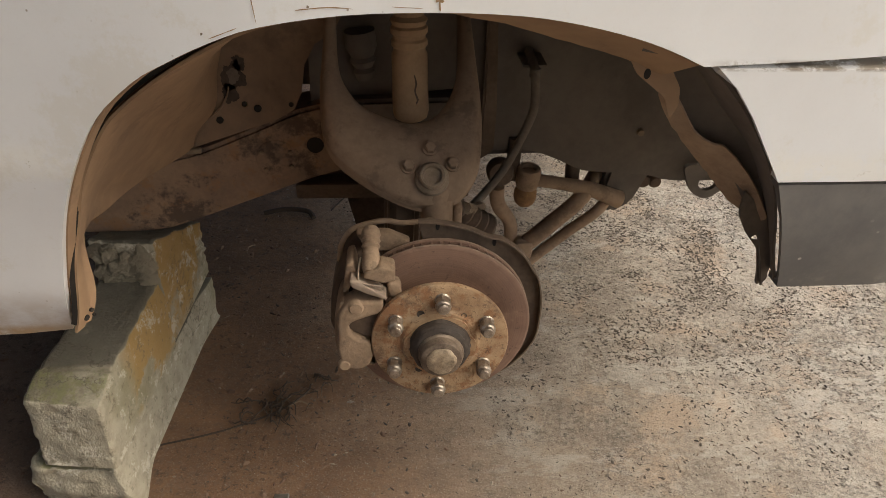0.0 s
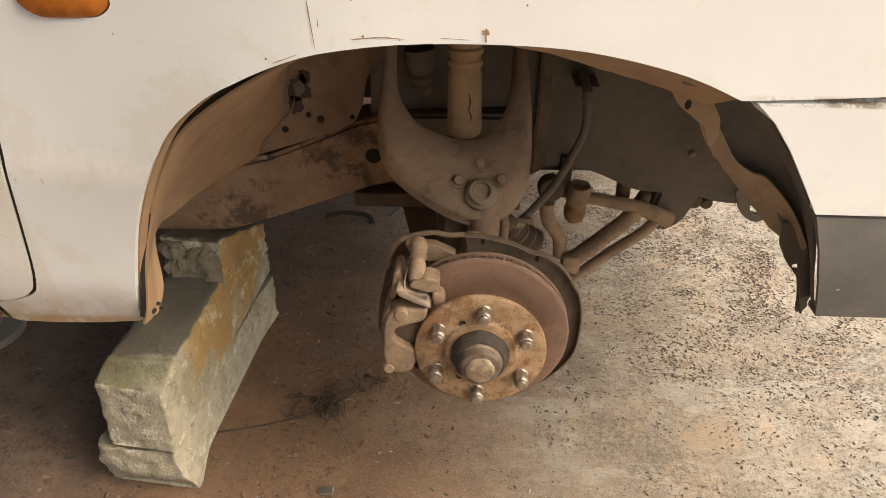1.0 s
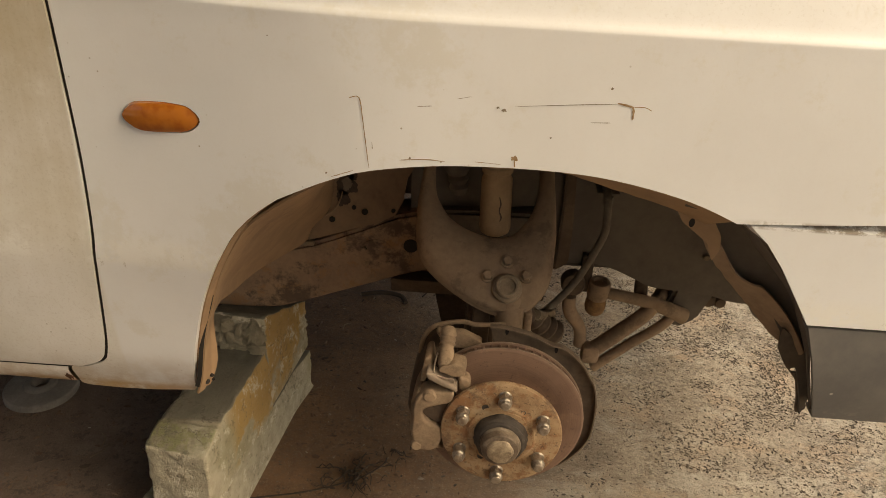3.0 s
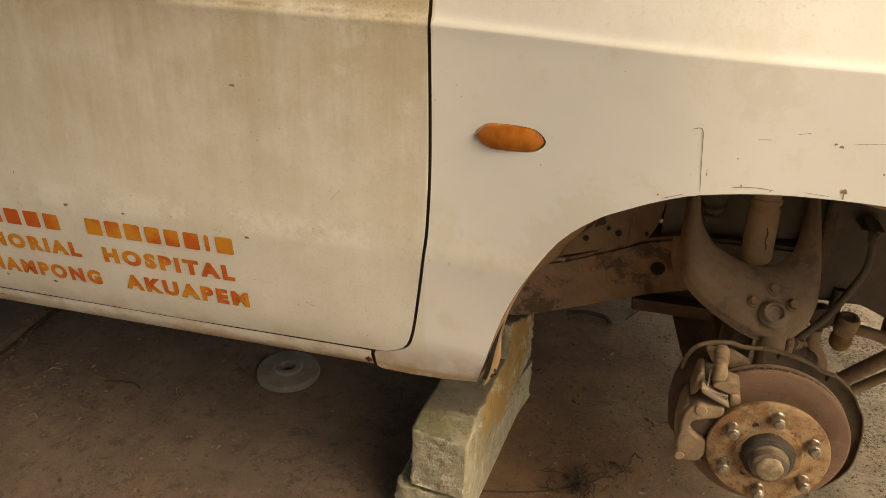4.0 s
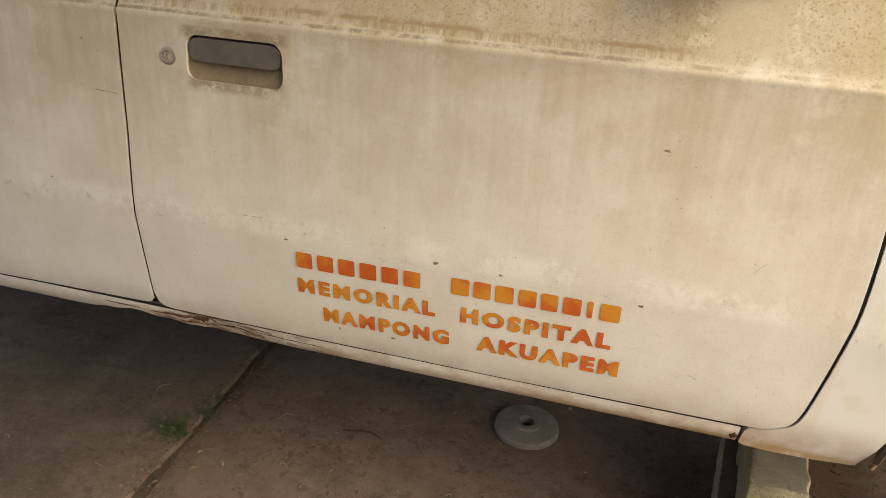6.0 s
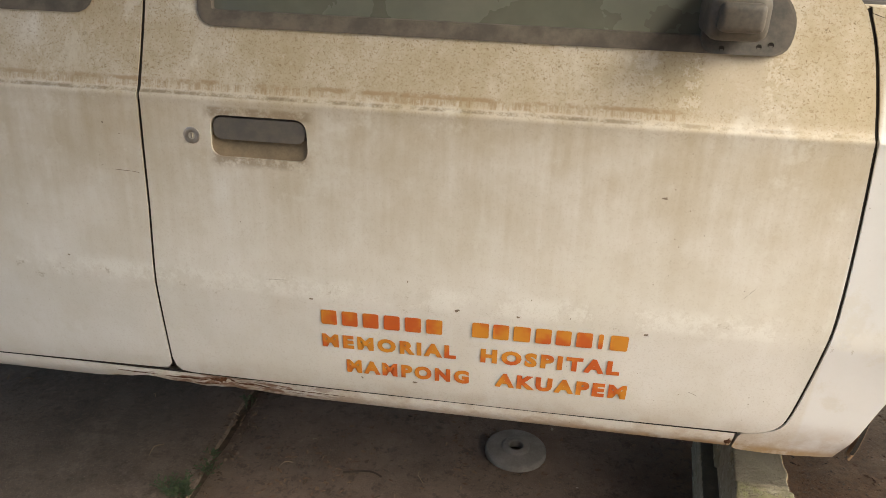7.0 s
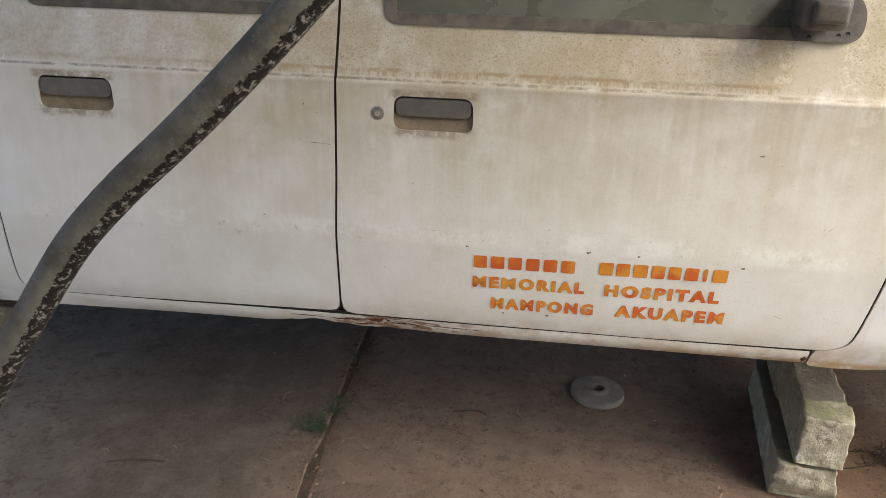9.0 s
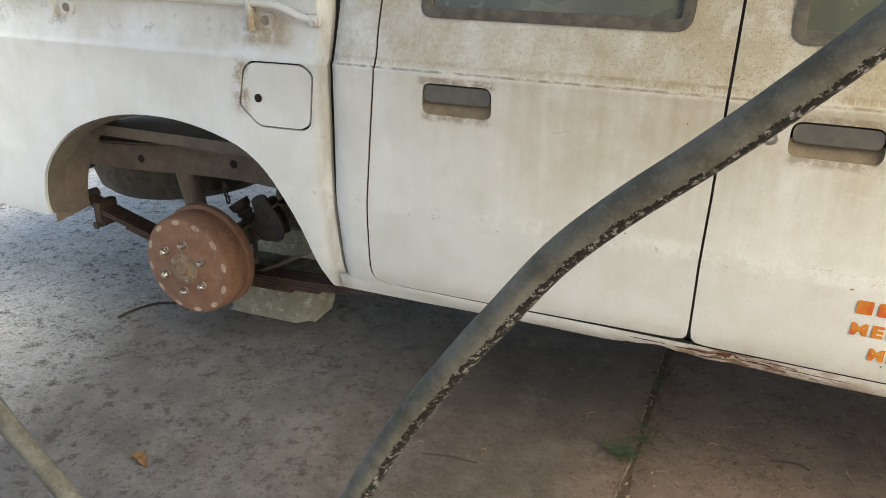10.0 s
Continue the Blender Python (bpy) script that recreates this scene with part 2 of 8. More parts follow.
def concrete_ground():
    k = Mat("dirty_concrete", 0.93)
    x = k.axis("X")
    big, mid, fine, grit = k.noise(1.6, 5, 0.6), k.noise(9, 6, 0.65), k.noise(85, 4, 0.7), k.noise(320, 3, 0.7)
    y = k.axis("Y")
    # colour holds the yard's light: pale at both ends, darker under the truck
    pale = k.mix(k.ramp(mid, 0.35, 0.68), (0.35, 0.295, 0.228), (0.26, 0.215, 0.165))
    sandy_lit = k.mix(k.ramp(mid, 0.35, 0.68), (0.50, 0.44, 0.36), (0.38, 0.33, 0.265))
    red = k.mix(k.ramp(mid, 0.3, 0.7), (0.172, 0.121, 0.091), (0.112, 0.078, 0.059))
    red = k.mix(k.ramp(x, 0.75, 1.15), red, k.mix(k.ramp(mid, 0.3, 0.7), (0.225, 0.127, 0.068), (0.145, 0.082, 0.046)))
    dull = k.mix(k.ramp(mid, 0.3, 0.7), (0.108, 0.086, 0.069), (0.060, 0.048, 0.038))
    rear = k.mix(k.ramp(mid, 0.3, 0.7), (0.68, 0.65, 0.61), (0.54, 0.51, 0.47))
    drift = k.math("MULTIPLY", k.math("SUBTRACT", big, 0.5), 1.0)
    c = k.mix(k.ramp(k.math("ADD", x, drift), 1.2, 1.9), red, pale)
    c = k.mix(k.ramp(k.math("ADD", x, drift), 1.75, 2.4), c, sandy_lit)
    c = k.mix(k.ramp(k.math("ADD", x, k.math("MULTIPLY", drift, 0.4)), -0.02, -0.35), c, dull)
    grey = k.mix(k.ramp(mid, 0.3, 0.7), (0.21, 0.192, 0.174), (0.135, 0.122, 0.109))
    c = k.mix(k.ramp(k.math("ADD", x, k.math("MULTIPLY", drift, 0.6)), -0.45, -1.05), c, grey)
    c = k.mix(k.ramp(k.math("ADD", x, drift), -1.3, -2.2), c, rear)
    c = k.mix(k.math("MULTIPLY", k.ramp(fine, 0.40, 0.75), 0.55), c, (0.13, 0.095, 0.07))
    sand = k.math("MULTIPLY", k.ramp(grit, 0.56, 0.66), k.ramp(x, 0.9, 2.0, 0.25, 1.0))
    c = k.mix(k.math("MULTIPLY", sand, 0.6), c, (0.47, 0.41, 0.32))
    chalky = k.math("MULTIPLY", k.ramp(k.noise(3.1, 5, 0.7), 0.54, 0.66), k.ramp(x, 1.2, 1.9))
    c = k.mix(k.math("MULTIPLY", chalky, 0.5), c, (0.50, 0.46, 0.39))
    # black lichen and old oil in patches
    k2 = k.math("MULTIPLY", k.math("MULTIPLY", k.ramp(k.noise(2.6, 4), 0.40, 0.60), k.math("MULTIPLY", k.ramp(y, 0.15, 0.75, 0.12, 1.0), k.ramp(x, 0.9, 1.6, 0.35, 1.0))), k.ramp(k.noise(62, 5, 0.8), 0.52, 0.58))
    c = k.mix(k.math("MULTIPLY", k2, 0.55), c, (0.055, 0.048, 0.04))
    oil = k.math("MULTIPLY", k.ramp(k.noise(1.25, 3), 0.5, 0.7), k.math("MULTIPLY", k.ramp(x, -0.4, -1.0), k.ramp(x, -2.0, -1.5)))
    c = k.mix(k.math("MULTIPLY", oil, 0.55), c, (0.09, 0.08, 0.075))
    # pinkish and whitish scaling of the open slab
    open_side = k.ramp(x, 1.3, 1.9)
    pink = k.math("MULTIPLY", k.ramp(k.noise(6.5, 6, 0.75), 0.50, 0.62), open_side)
    c = k.mix(k.math("MULTIPLY", pink, 0.5), c, (0.44, 0.32, 0.22))
    scale = k.math("MULTIPLY", k.ramp(k.noise(8.5, 7, 0.8, k.stretch(0.6, 1.4, 1)), 0.53, 0.62), open_side)
    c = k.mix(k.math("MULTIPLY", scale, 0.4), c, (0.50, 0.465, 0.40))
    peck = k.math("MULTIPLY", k.math("MULTIPLY", k.ramp(k.noise(170, 3, 0.75, k.stretch(0.6, 1.5, 1)), 0.56, 0.62), k.ramp(k.noise(4.5, 4, 0.7), 0.42, 0.58)), open_side)
    c = k.mix(k.math("MULTIPLY", peck, 0.4), c, (0.085, 0.075, 0.06))
    # scaling skin: pale plates with dark broken edges, and hairline cracks
    skin_n = k.noise(10, 7, 0.72, k.stretch(0.8, 1.3, 1))
    plates = k.math("MULTIPLY", k.math("MULTIPLY", k.ramp(skin_n, 0.505, 0.53), k.ramp(k.noise(2.2, 3), 0.44, 0.56)), k.ramp(x, 1.7, 2.1))
    c = k.mix(k.math("MULTIPLY", plates, 0.4), c, (0.50, 0.47, 0.41))
    rim = k.math("MULTIPLY", k.math("MULTIPLY", k.ramp(k.math("ABSOLUTE", k.math("SUBTRACT", skin_n, 0.508)), 0.012, 0.002), k.ramp(k.noise(2.2, 3), 0.42, 0.54)), k.ramp(x, 1.55, 1.9))
    c = k.mix(k.math("MULTIPLY", rim, 0.6), c, (0.12, 0.10, 0.08))
    hair = k.math("MULTIPLY", k.ramp(k.math("ABSOLUTE", k.math("SUBTRACT", k.noise(5.5, 7, 0.7), 0.5)), 0.006, 0.0012), k.ramp(k.noise(1.9, 2), 0.48, 0.58))
    c = k.mix(k.math("MULTIPLY", hair, 0.55), c, (0.07, 0.055, 0.045))
    # fine black lichen that follows the rough patches
    lich = k.math("MULTIPLY", k.math("MULTIPLY", k.ramp(k.noise(110, 6, 0.8), 0.50, 0.57), k.ramp(k.noise(3.8, 5, 0.7), 0.46, 0.60)), k.ramp(x, 1.35, 1.7))
    c = k.mix(k.math("MULTIPLY", lich, 0.5), c, (0.065, 0.058, 0.048))
    # black crumbs trodden into the grey slab
    crumbs = k.math("MULTIPLY", k.math("MULTIPLY", k.ramp(k.noise(75, 6, 0.8, k.stretch(0.7, 1.5, 1)), 0.56, 0.62), k.ramp(k.noise(3.5, 3, 0.7), 0.36, 0.56)), k.ramp(x, -0.3, -0.7))
    c = k.mix(k.math("MULTIPLY", crumbs, 0.42), c, (0.045, 0.042, 0.038))
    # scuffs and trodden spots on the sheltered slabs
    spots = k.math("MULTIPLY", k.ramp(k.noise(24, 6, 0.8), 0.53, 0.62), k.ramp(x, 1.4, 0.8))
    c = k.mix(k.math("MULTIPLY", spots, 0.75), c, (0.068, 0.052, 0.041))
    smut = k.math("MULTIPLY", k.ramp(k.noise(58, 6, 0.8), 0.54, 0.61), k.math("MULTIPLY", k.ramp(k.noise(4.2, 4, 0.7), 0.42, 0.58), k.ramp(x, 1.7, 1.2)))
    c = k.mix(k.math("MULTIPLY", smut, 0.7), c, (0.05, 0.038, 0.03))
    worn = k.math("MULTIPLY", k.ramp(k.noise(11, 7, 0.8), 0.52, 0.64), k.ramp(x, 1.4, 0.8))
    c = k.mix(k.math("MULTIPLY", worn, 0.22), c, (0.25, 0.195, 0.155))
    k.color(c)
    k.bump(k.math("ADD", k.math("MULTIPLY", mid, 0.6), k.math("ADD", k.math("MULTIPLY", fine, 0.6), k.math("ADD", k.math("MULTIPLY", plates, 0.35), k.math("MULTIPLY", grit, 0.35)))), 0.8, 0.007)
    return k.m


def concrete_block(yellow=True):
    k = Mat("weathered_concrete" if yellow else "grey_concrete", 0.93)
    big, mid, fine = k.noise(7, 4), k.noise(32, 6, 0.7), k.noise(190, 3, 0.7)
    c = k.mix(k.ramp(mid, 0.35, 0.7), (0.42, 0.385, 0.295), (0.31, 0.28, 0.205))
    c = k.mix(k.math("MULTIPLY", k.ramp(big, 0.5, 0.66), 0.6), c, (0.25, 0.235, 0.135))
    nx = k.t.nodes.new("ShaderNodeSeparateXYZ")
    geo = k.t.nodes.new("ShaderNodeNewGeometry")
    k.link(geo.outputs["Normal"], nx.inputs["Vector"])
    yel = k.math("MULTIPLY", k.ramp(nx.outputs["X"], 0.5, 0.9), k.math("MULTIPLY", k.math("MULTIPLY", k.ramp(k.axis("Z"), 0.10, 0.135), k.ramp(k.axis("Y"), 0.135, 0.185)), k.ramp(k.math("ADD", k.noise(1.0, 5, 0.65, k.stretch(9, 9, 11)), k.math("MULTIPLY", k.math("SUBTRACT", k.axis("Z"), 0.17), 2.2)), 0.40, 0.50)))
    if yellow:
        c = k.mix(k.math("MULTIPLY", yel, 0.75), c, (0.40, 0.235, 0.055))
    else:
        c = k.mix(0.35, c, (0.23, 0.215, 0.18))
    up = k.ramp(nx.outputs["Z"], 0.6, 0.9)
    c = k.mix(k.math("MULTIPLY", k.math("MULTIPLY", up, k.ramp(k.noise(11, 5, 0.7), 0.35, 0.6)), 0.8), c, (0.13, 0.118, 0.075))
    if yellow:
        bed = k.math("MULTIPLY", k.math("MULTIPLY", up, k.ramp(k.axis("Y"), 0.128, 0.136)), k.ramp(k.noise(26, 5, 0.7), 0.25, 0.5, 0.7, 1.0))
        c = k.mix(k.math("MULTIPLY", bed, 0.85), c, (0.135, 0.125, 0.10))
        mossy = k.math("MULTIPLY", k.math("MULTIPLY", up, k.ramp(k.axis("Y"), 0.132, 0.120)), k.ramp(k.noise(34, 6, 0.75), 0.46, 0.58))
        c = k.mix(k.math("MULTIPLY", mossy, 0.6), c, (0.21, 0.215, 0.09))
    chalk = k.ramp(k.noise(20, 6, 0.8), 0.54, 0.62)
    c = k.mix(k.math("MULTIPLY", k.math("MULTIPLY", chalk, k.ramp(nx.outputs["Z"], 0.8, 0.5)), 0.7), c, (0.60, 0.57, 0.47))
    grimy = k.ramp(k.noise(48, 6, 0.8), 0.56, 0.64)
    c = k.mix(k.math("MULTIPLY", grimy, 0.6), c, (0.15, 0.13, 0.085))
    pits = k.ramp(k.cells(55), 0.22, 0.08)
    c = k.mix(k.math("MULTIPLY", pits, 0.35), c, (0.12, 0.10, 0.07))
    k.color(c)
    cracks = k.math("MULTIPLY", k.ramp(k.math("ABSOLUTE", k.math("SUBTRACT", k.noise(13, 5, 0.6), 0.5)), 0.012, 0.002), 0.6)
    c = k.mix(k.math("MULTIPLY", cracks, k.ramp(k.noise(5, 2), 0.5, 0.6)), c, (0.10, 0.085, 0.06))
    k.color(c)
    k.bump(k.math("ADD", mid, k.math("MULTIPLY", fine, 0.9)), 0.8, 0.0045)
    return k.m


def worn_pipe():
    """Old olive paint, dust on top, bare black patches that break out along the underside."""
    k = Mat("worn_green_pipe", 0.8)
    k.b.inputs["Specular IOR Level"].default_value = 0.2
    geo = k.t.nodes.new("ShaderNodeNewGeometry")
    n = k.t.nodes.new("ShaderNodeSeparateXYZ")
    k.link(geo.outputs["Normal"], n.inputs["Vector"])
    c = k.mix(k.ramp(k.noise(22, 6, 0.7), 0.35, 0.68), (0.115, 0.108, 0.084), (0.19, 0.18, 0.148))
    dust = k.math("MULTIPLY", k.ramp(k.noise(26, 7, 0.8), 0.45, 0.62), 0.6)
    c = k.mix(k.math("MULTIPLY", dust, 0.75), c, (0.27, 0.25, 0.21))
    scuff = k.ramp(k.noise(48, 6, 0.78), 0.57, 0.63)
    c = k.mix(k.math("MULTIPLY", scuff, 0.5), c, (0.27, 0.25, 0.205))
    low = k.ramp(k.math("SUBTRACT", n.outputs["X"], n.outputs["Z"]), 0.05, 0.95, -0.28, 0.15)
    chips = k.ramp(k.math("ADD", k.math("ADD", k.math("ADD", k.noise(58, 7, 0.8), k.ramp(k.axis("Z"), 0.75, 0.05, 0.0, 0.10)), k.math("MULTIPLY", k.math("SUBTRACT", k.noise(9, 3), 0.5), 0.55)), low), 0.485, 0.51)
    bare = k.mix(k.ramp(k.noise(120, 5, 0.75), 0.52, 0.62), (0.020, 0.018, 0.016), (0.30, 0.28, 0.25))
    k.color(k.mix(chips, c, bare))
    k.bump(k.math("ADD", k.math("MULTIPLY", chips, -0.6), k.noise(90, 4, 0.7)), 0.6, 0.0018)
    return k.m


def lettering_paint():
    k = Mat("faded_sign_paint", 0.6)
    g = k.noise(16, 3)
    c = k.mix(k.ramp(g, 0.42, 0.6), (0.58, 0.115, 0.02), (0.66, 0.27, 0.03))
    k.color(c)
    return k.m


def amber_lens():
    k = Mat("amber_lens", 0.18)
    k.color(k.mix(k.ramp(k.noise(60, 3), 0.4, 0.7), (0.44, 0.145, 0.022), (0.34, 0.095, 0.014)))
    k.b.inputs["Coat Weight"].default_value = 0.5
    return k.m


def tinted_glass():
    k = Mat("dusty_glass", 0.12)
    k.color(k.mix(k.ramp(k.noise(6, 5), 0.35, 0.75), (0.115, 0.12, 0.095), (0.20, 0.195, 0.15)))
    k.rough(k.ramp(k.noise(9, 4), 0.3, 0.7, 0.15, 0.5))
    return k.m


def frame_paint():
    """Frame steel: red dust thrown up by the front wheels, plain grey-brown dirt behind."""
    k = Mat("frame_steel", 0.92)
    big, small = k.noise(13, 5, 0.65), k.noise(110, 3, 0.6)
    t = k.ramp(k.math("ADD", k.math("MULTIPLY", big, 0.75), k.math("MULTIPLY", small, 0.25)), 0.32, 0.68)
    c = k.mix(t, (0.34, 0.225, 0.142), (0.22, 0.148, 0.102))
    c = k.mix(k.math("MULTIPLY", k.ramp(k.noise(30, 6, 0.7), 0.52, 0.66), 0.85), c, (0.30, 0.165, 0.08))
    c = k.mix(k.math("MULTIPLY", k.ramp(k.noise(9, 6, 0.75), 0.50, 0.60), 0.8), c, (0.07, 0.05, 0.038))
    dull = k.mix(t, (0.225, 0.18, 0.14), (0.14, 0.11, 0.085))
    c = k.mix(k.ramp(k.axis("X"), -0.3, -0.9), c, dull)
    k.color(c)
    k.bump(k.math("ADD", big, k.math("MULTIPLY", small, 0.6)), 0.35, 0.002)
    return k.m


def hub_rust():
    """Tan and orange rust with brown scabs, dark pits and a dull film of dust."""
    k = Mat("rusty_hub", 0.9)
    c = k.mix(k.ramp(k.noise(24, 5, 0.65), 0.35, 0.66), (0.40, 0.27, 0.155), (0.27, 0.165, 0.09))
    c = k.mix(k.math("MULTIPLY", k.ramp(k.noise(48, 6, 0.75), 0.50, 0.60), 0.75), c, (0.25, 0.115, 0.05))
    c = k.mix(k.math("MULTIPLY", k.ramp(k.noise(17, 6, 0.75), 0.53, 0.63), 0.8), c, (0.14, 0.085, 0.052))
    c = k.mix(k.math("MULTIPLY", k.ramp(k.noise(190, 4, 0.7), 0.58, 0.66), 0.7), c, (0.085, 0.052, 0.034))
    c = k.mix(k.math("MULTIPLY", k.ramp(k.noise(30, 4, 0.7, k.stretch(1, 1, 2)), 0.56, 0.68), 0.5), c, (0.43, 0.33, 0.22))
    k.color(c)
    k.bump(k.math("ADD", k.noise(48, 6, 0.75), k.math("MULTIPLY", k.noise(190, 4, 0.7), 0.7)), 0.7, 0.002)
    return k.m


def disc_rust():
    """Brown flash rust with faint turned rings round the axle."""
    k = Mat("rusty_disc", 0.8)
    dx, dz = k.math("SUBTRACT", k.axis("X"), 1.5202), k.math("SUBTRACT", k.axis("Z"), 0.3793)
    r = k.math("SQRT", k.math("ADD", k.math("MULTIPLY", dx, dx), k.math("MULTIPLY", dz, dz)))
    v = k.t.nodes.new("ShaderNodeCombineXYZ")
    k.link(k.math("MULTIPLY", r, 1.0), v.inputs["X"])
    rings = k.noise(420, 4, 0.7, v.outputs["Vector"])
    c = k.mix(k.ramp(k.noise(15, 5, 0.65), 0.35, 0.66), (0.225, 0.135, 0.092), (0.17, 0.10, 0.07))
    c = k.mix(k.math("MULTIPLY", k.ramp(rings, 0.40, 0.66), 0.45), c, (0.12, 0.07, 0.05))
    c = k.mix(k.math("MULTIPLY", k.ramp(k.noise(38, 6, 0.75), 0.55, 0.66), 0.5), c, (0.28, 0.175, 0.115))
    c = k.mix(k.math("MULTIPLY", k.ramp(k.noise(160, 4, 0.7), 0.60, 0.67), 0.55), c, (0.085, 0.055, 0.04))
    k.color(c)
    k.bump(k.math("ADD", rings, k.noise(140, 4, 0.7)), 0.3, 0.0012)
    return k.m


PAINT = paint_white()
DUST = dusty("dust_coated_steel", (0.36, 0.255, 0.168), (0.24, 0.165, 0.108), 11, rust=(0.11, 0.072, 0.048), much=0.45)
APRON = dusty("laterite_coated_sheet", (0.39, 0.25, 0.142), (0.26, 0.165, 0.098), 4, bump=0.10, rust=(0.17, 0.108, 0.07), much=0.5)
RAIL = frame_paint()
CASTING = dusty("dusty_casting", (0.34, 0.24, 0.155), (0.21, 0.145, 0.094), 26, bump=0.6, rust=(0.15, 0.105, 0.072), much=0.6)
RUST = hub_rust()
DISC = disc_rust()
DRUM = dusty("rusty_drum", (0.30, 0.155, 0.092), (0.215, 0.112, 0.068), 20, rust=(0.31, 0.185, 0.12))
NUT = dusty("dull_nut_steel", (0.44, 0.385, 0.32), (0.20, 0.15, 0.11), 110, rough=0.30, metal=0.65, bump=0.3)
KNUCKLE = dusty("dark_dusty_steel", (0.15, 0.105, 0.072), (0.075, 0.053, 0.038), 18)
SPLASH = dusty("dark_splash_sheet", (0.17, 0.145, 0.118), (0.12, 0.10, 0.082), 9, bump=0.15)
GUARD = dusty("dark_guard_plate", (0.19, 0.135, 0.092), (0.105, 0.073, 0.05), 14)
GREASE = dusty("black_grease", (0.075, 0.056, 0.042), (0.035, 0.027, 0.021), 40, rough=0.75)
BLACK = plain("black_underbody", (0.088, 0.072, 0.058), 0.85, 0, 0.3, (0.16, 0.128, 0.10), 18)
PLASTIC = plain("grey_black_plastic", (0.085, 0.082, 0.08), 0.55, 0, 0.15, (0.12, 0.112, 0.105), 40)
RUBBER = plain("dusty_rubber", (0.085, 0.074, 0.062), 0.8, 0, 0.1, (0.16, 0.135, 0.105), 25)
# near-black for slots, holes and cavities: their inner shade is in the colour
GAP = plain("gap_shade_black", (0.022, 0.017, 0.013), 0.9)
HANDLE = plain("grey_handle_plastic", (0.10, 0.095, 0.088), 0.5, 0, 0.1, (0.14, 0.125, 0.105), 40)
CHROME = plain("dull_chrome", (0.55, 0.52, 0.48), 0.35, 0.9, 0, (0.4, 0.36, 0.3), 80)
GROUND = concrete_ground()
BLOCK = concrete_block()
GREYBLOCK = concrete_block(False)
PIPE = worn_pipe()


def scuffed_plastic():
    k = Mat("scuffed_grey_plastic", 0.6)
    c = k.mix(k.ramp(k.noise(9, 6, 0.7), 0.35, 0.68), (0.115, 0.110, 0.105), (0.165, 0.155, 0.14))
    c = k.mix(k.math("MULTIPLY", k.ramp(k.axis("Z"), 0.53, 0.45), k.math("MULTIPLY", k.ramp(k.noise(40, 5, 0.75), 0.54, 0.62), 0.45)), c, (0.30, 0.27, 0.22))
    spk = k.math("MULTIPLY", k.ramp(k.cells(60), 0.15, 0.08), k.math("MULTIPLY", k.ramp(k.axis("Z"), 0.60, 0.50), k.ramp(k.noise(14, 2), 0.40, 0.54)))
    c = k.mix(k.math("MULTIPLY", spk, 0.85), c, (0.62, 0.58, 0.50))
    k.color(c)
    k.bump(k.noise(240, 3), 0.12, 0.001)
    return k.m


SCUFFED = scuffed_plastic()
SIGN = lettering_paint()
AMBER = amber_lens()
GLASS = tinted_glass()
DIRT = dusty("laterite_soil", (0.20, 0.125, 0.085), (0.13, 0.085, 0.06), 3, bump=0.8)
IRON = dusty("grey_cast_iron", (0.22, 0.205, 0.19), (0.15, 0.135, 0.12), 25)
TWIG = plain("dry_twig", (0.055, 0.038, 0.026), 0.9)
LEAF = plain("green_leaf", (0.058, 0.085, 0.034), 0.7, 0, 0, (0.034, 0.050, 0.022), 200)
DRYLEAF = plain("dry_leaf", (0.27, 0.15, 0.045), 0.8, 0, 0, (0.13, 0.07, 0.03), 60)
SHEET = dusty("weathered_shade_sheet", (0.25, 0.22, 0.19), (0.16, 0.12, 0.09), 4)
JOINT = dusty("dark_joint_dirt", (0.10, 0.07, 0.05), (0.045, 0.033, 0.025), 60, bump=0.9)
PLASTER = dusty("dusty_plaster", (0.64, 0.59, 0.51), (0.52, 0.47, 0.40), 3)


# ---------- mesh tools ----------
def finish(bm, sharp=35.0):
    me = bpy.data.meshes.new("mesh")
    bm.to_mesh(me)
    bm.free()
    for p in me.polygons:
        p.use_smooth = True
    me.set_sharp_from_angle(angle=radians(sharp))
    return me


def part(name, bm, material, parent, label="", sharp=35.0):
    """Links a bmesh as one mesh object under a thing or a part."""
    me = finish(bm, sharp)
    me.materials.append(material)
    ob = new(name, me)
    ob.parent = parent
    ob.matrix_parent_inverse = Matrix.Identity(4)
    if label:
        ob["label"] = label
    return ob


def thing(name, label, category, group="", at=(0, 0, 0)):
    ob = new(name)
    ob.location = at
    ob.empty_display_size = 0.05
    return tagged(ob, label, category, group)


def solid(name, bm, material, label, category, group="", kind="", sharp=35.0):
    """A thing that is one mesh."""
    me = finish(bm, sharp)
    me.materials.append(material)
    return tagged(new(name, me), label, category, group, kind)


def box(bm, x0, x1, y0, y1, z0, z1, bevel=0.0, segs=2, turn=None):
    made = bmesh.ops.create_cube(bm, size=1.0)["verts"]
    for v in made:
        v.co = Vector((x0 + (v.co.x + 0.5) * (x1 - x0), y0 + (v.co.y + 0.5) * (y1 - y0), z0 + (v.co.z + 0.5) * (z1 - z0)))
    if bevel:
        edges = list({e for v in made for e in v.link_edges})
        res = bmesh.ops.bevel(bm, geom=edges, offset=bevel, segments=segs, affect="EDGES", profile=0.5)
        made = list({v for f in res["faces"] for v in f.verts} | {v for v in made if v.is_valid})
    if turn is not None:
        for v in made:
            v.co = turn @ v.co
    return made


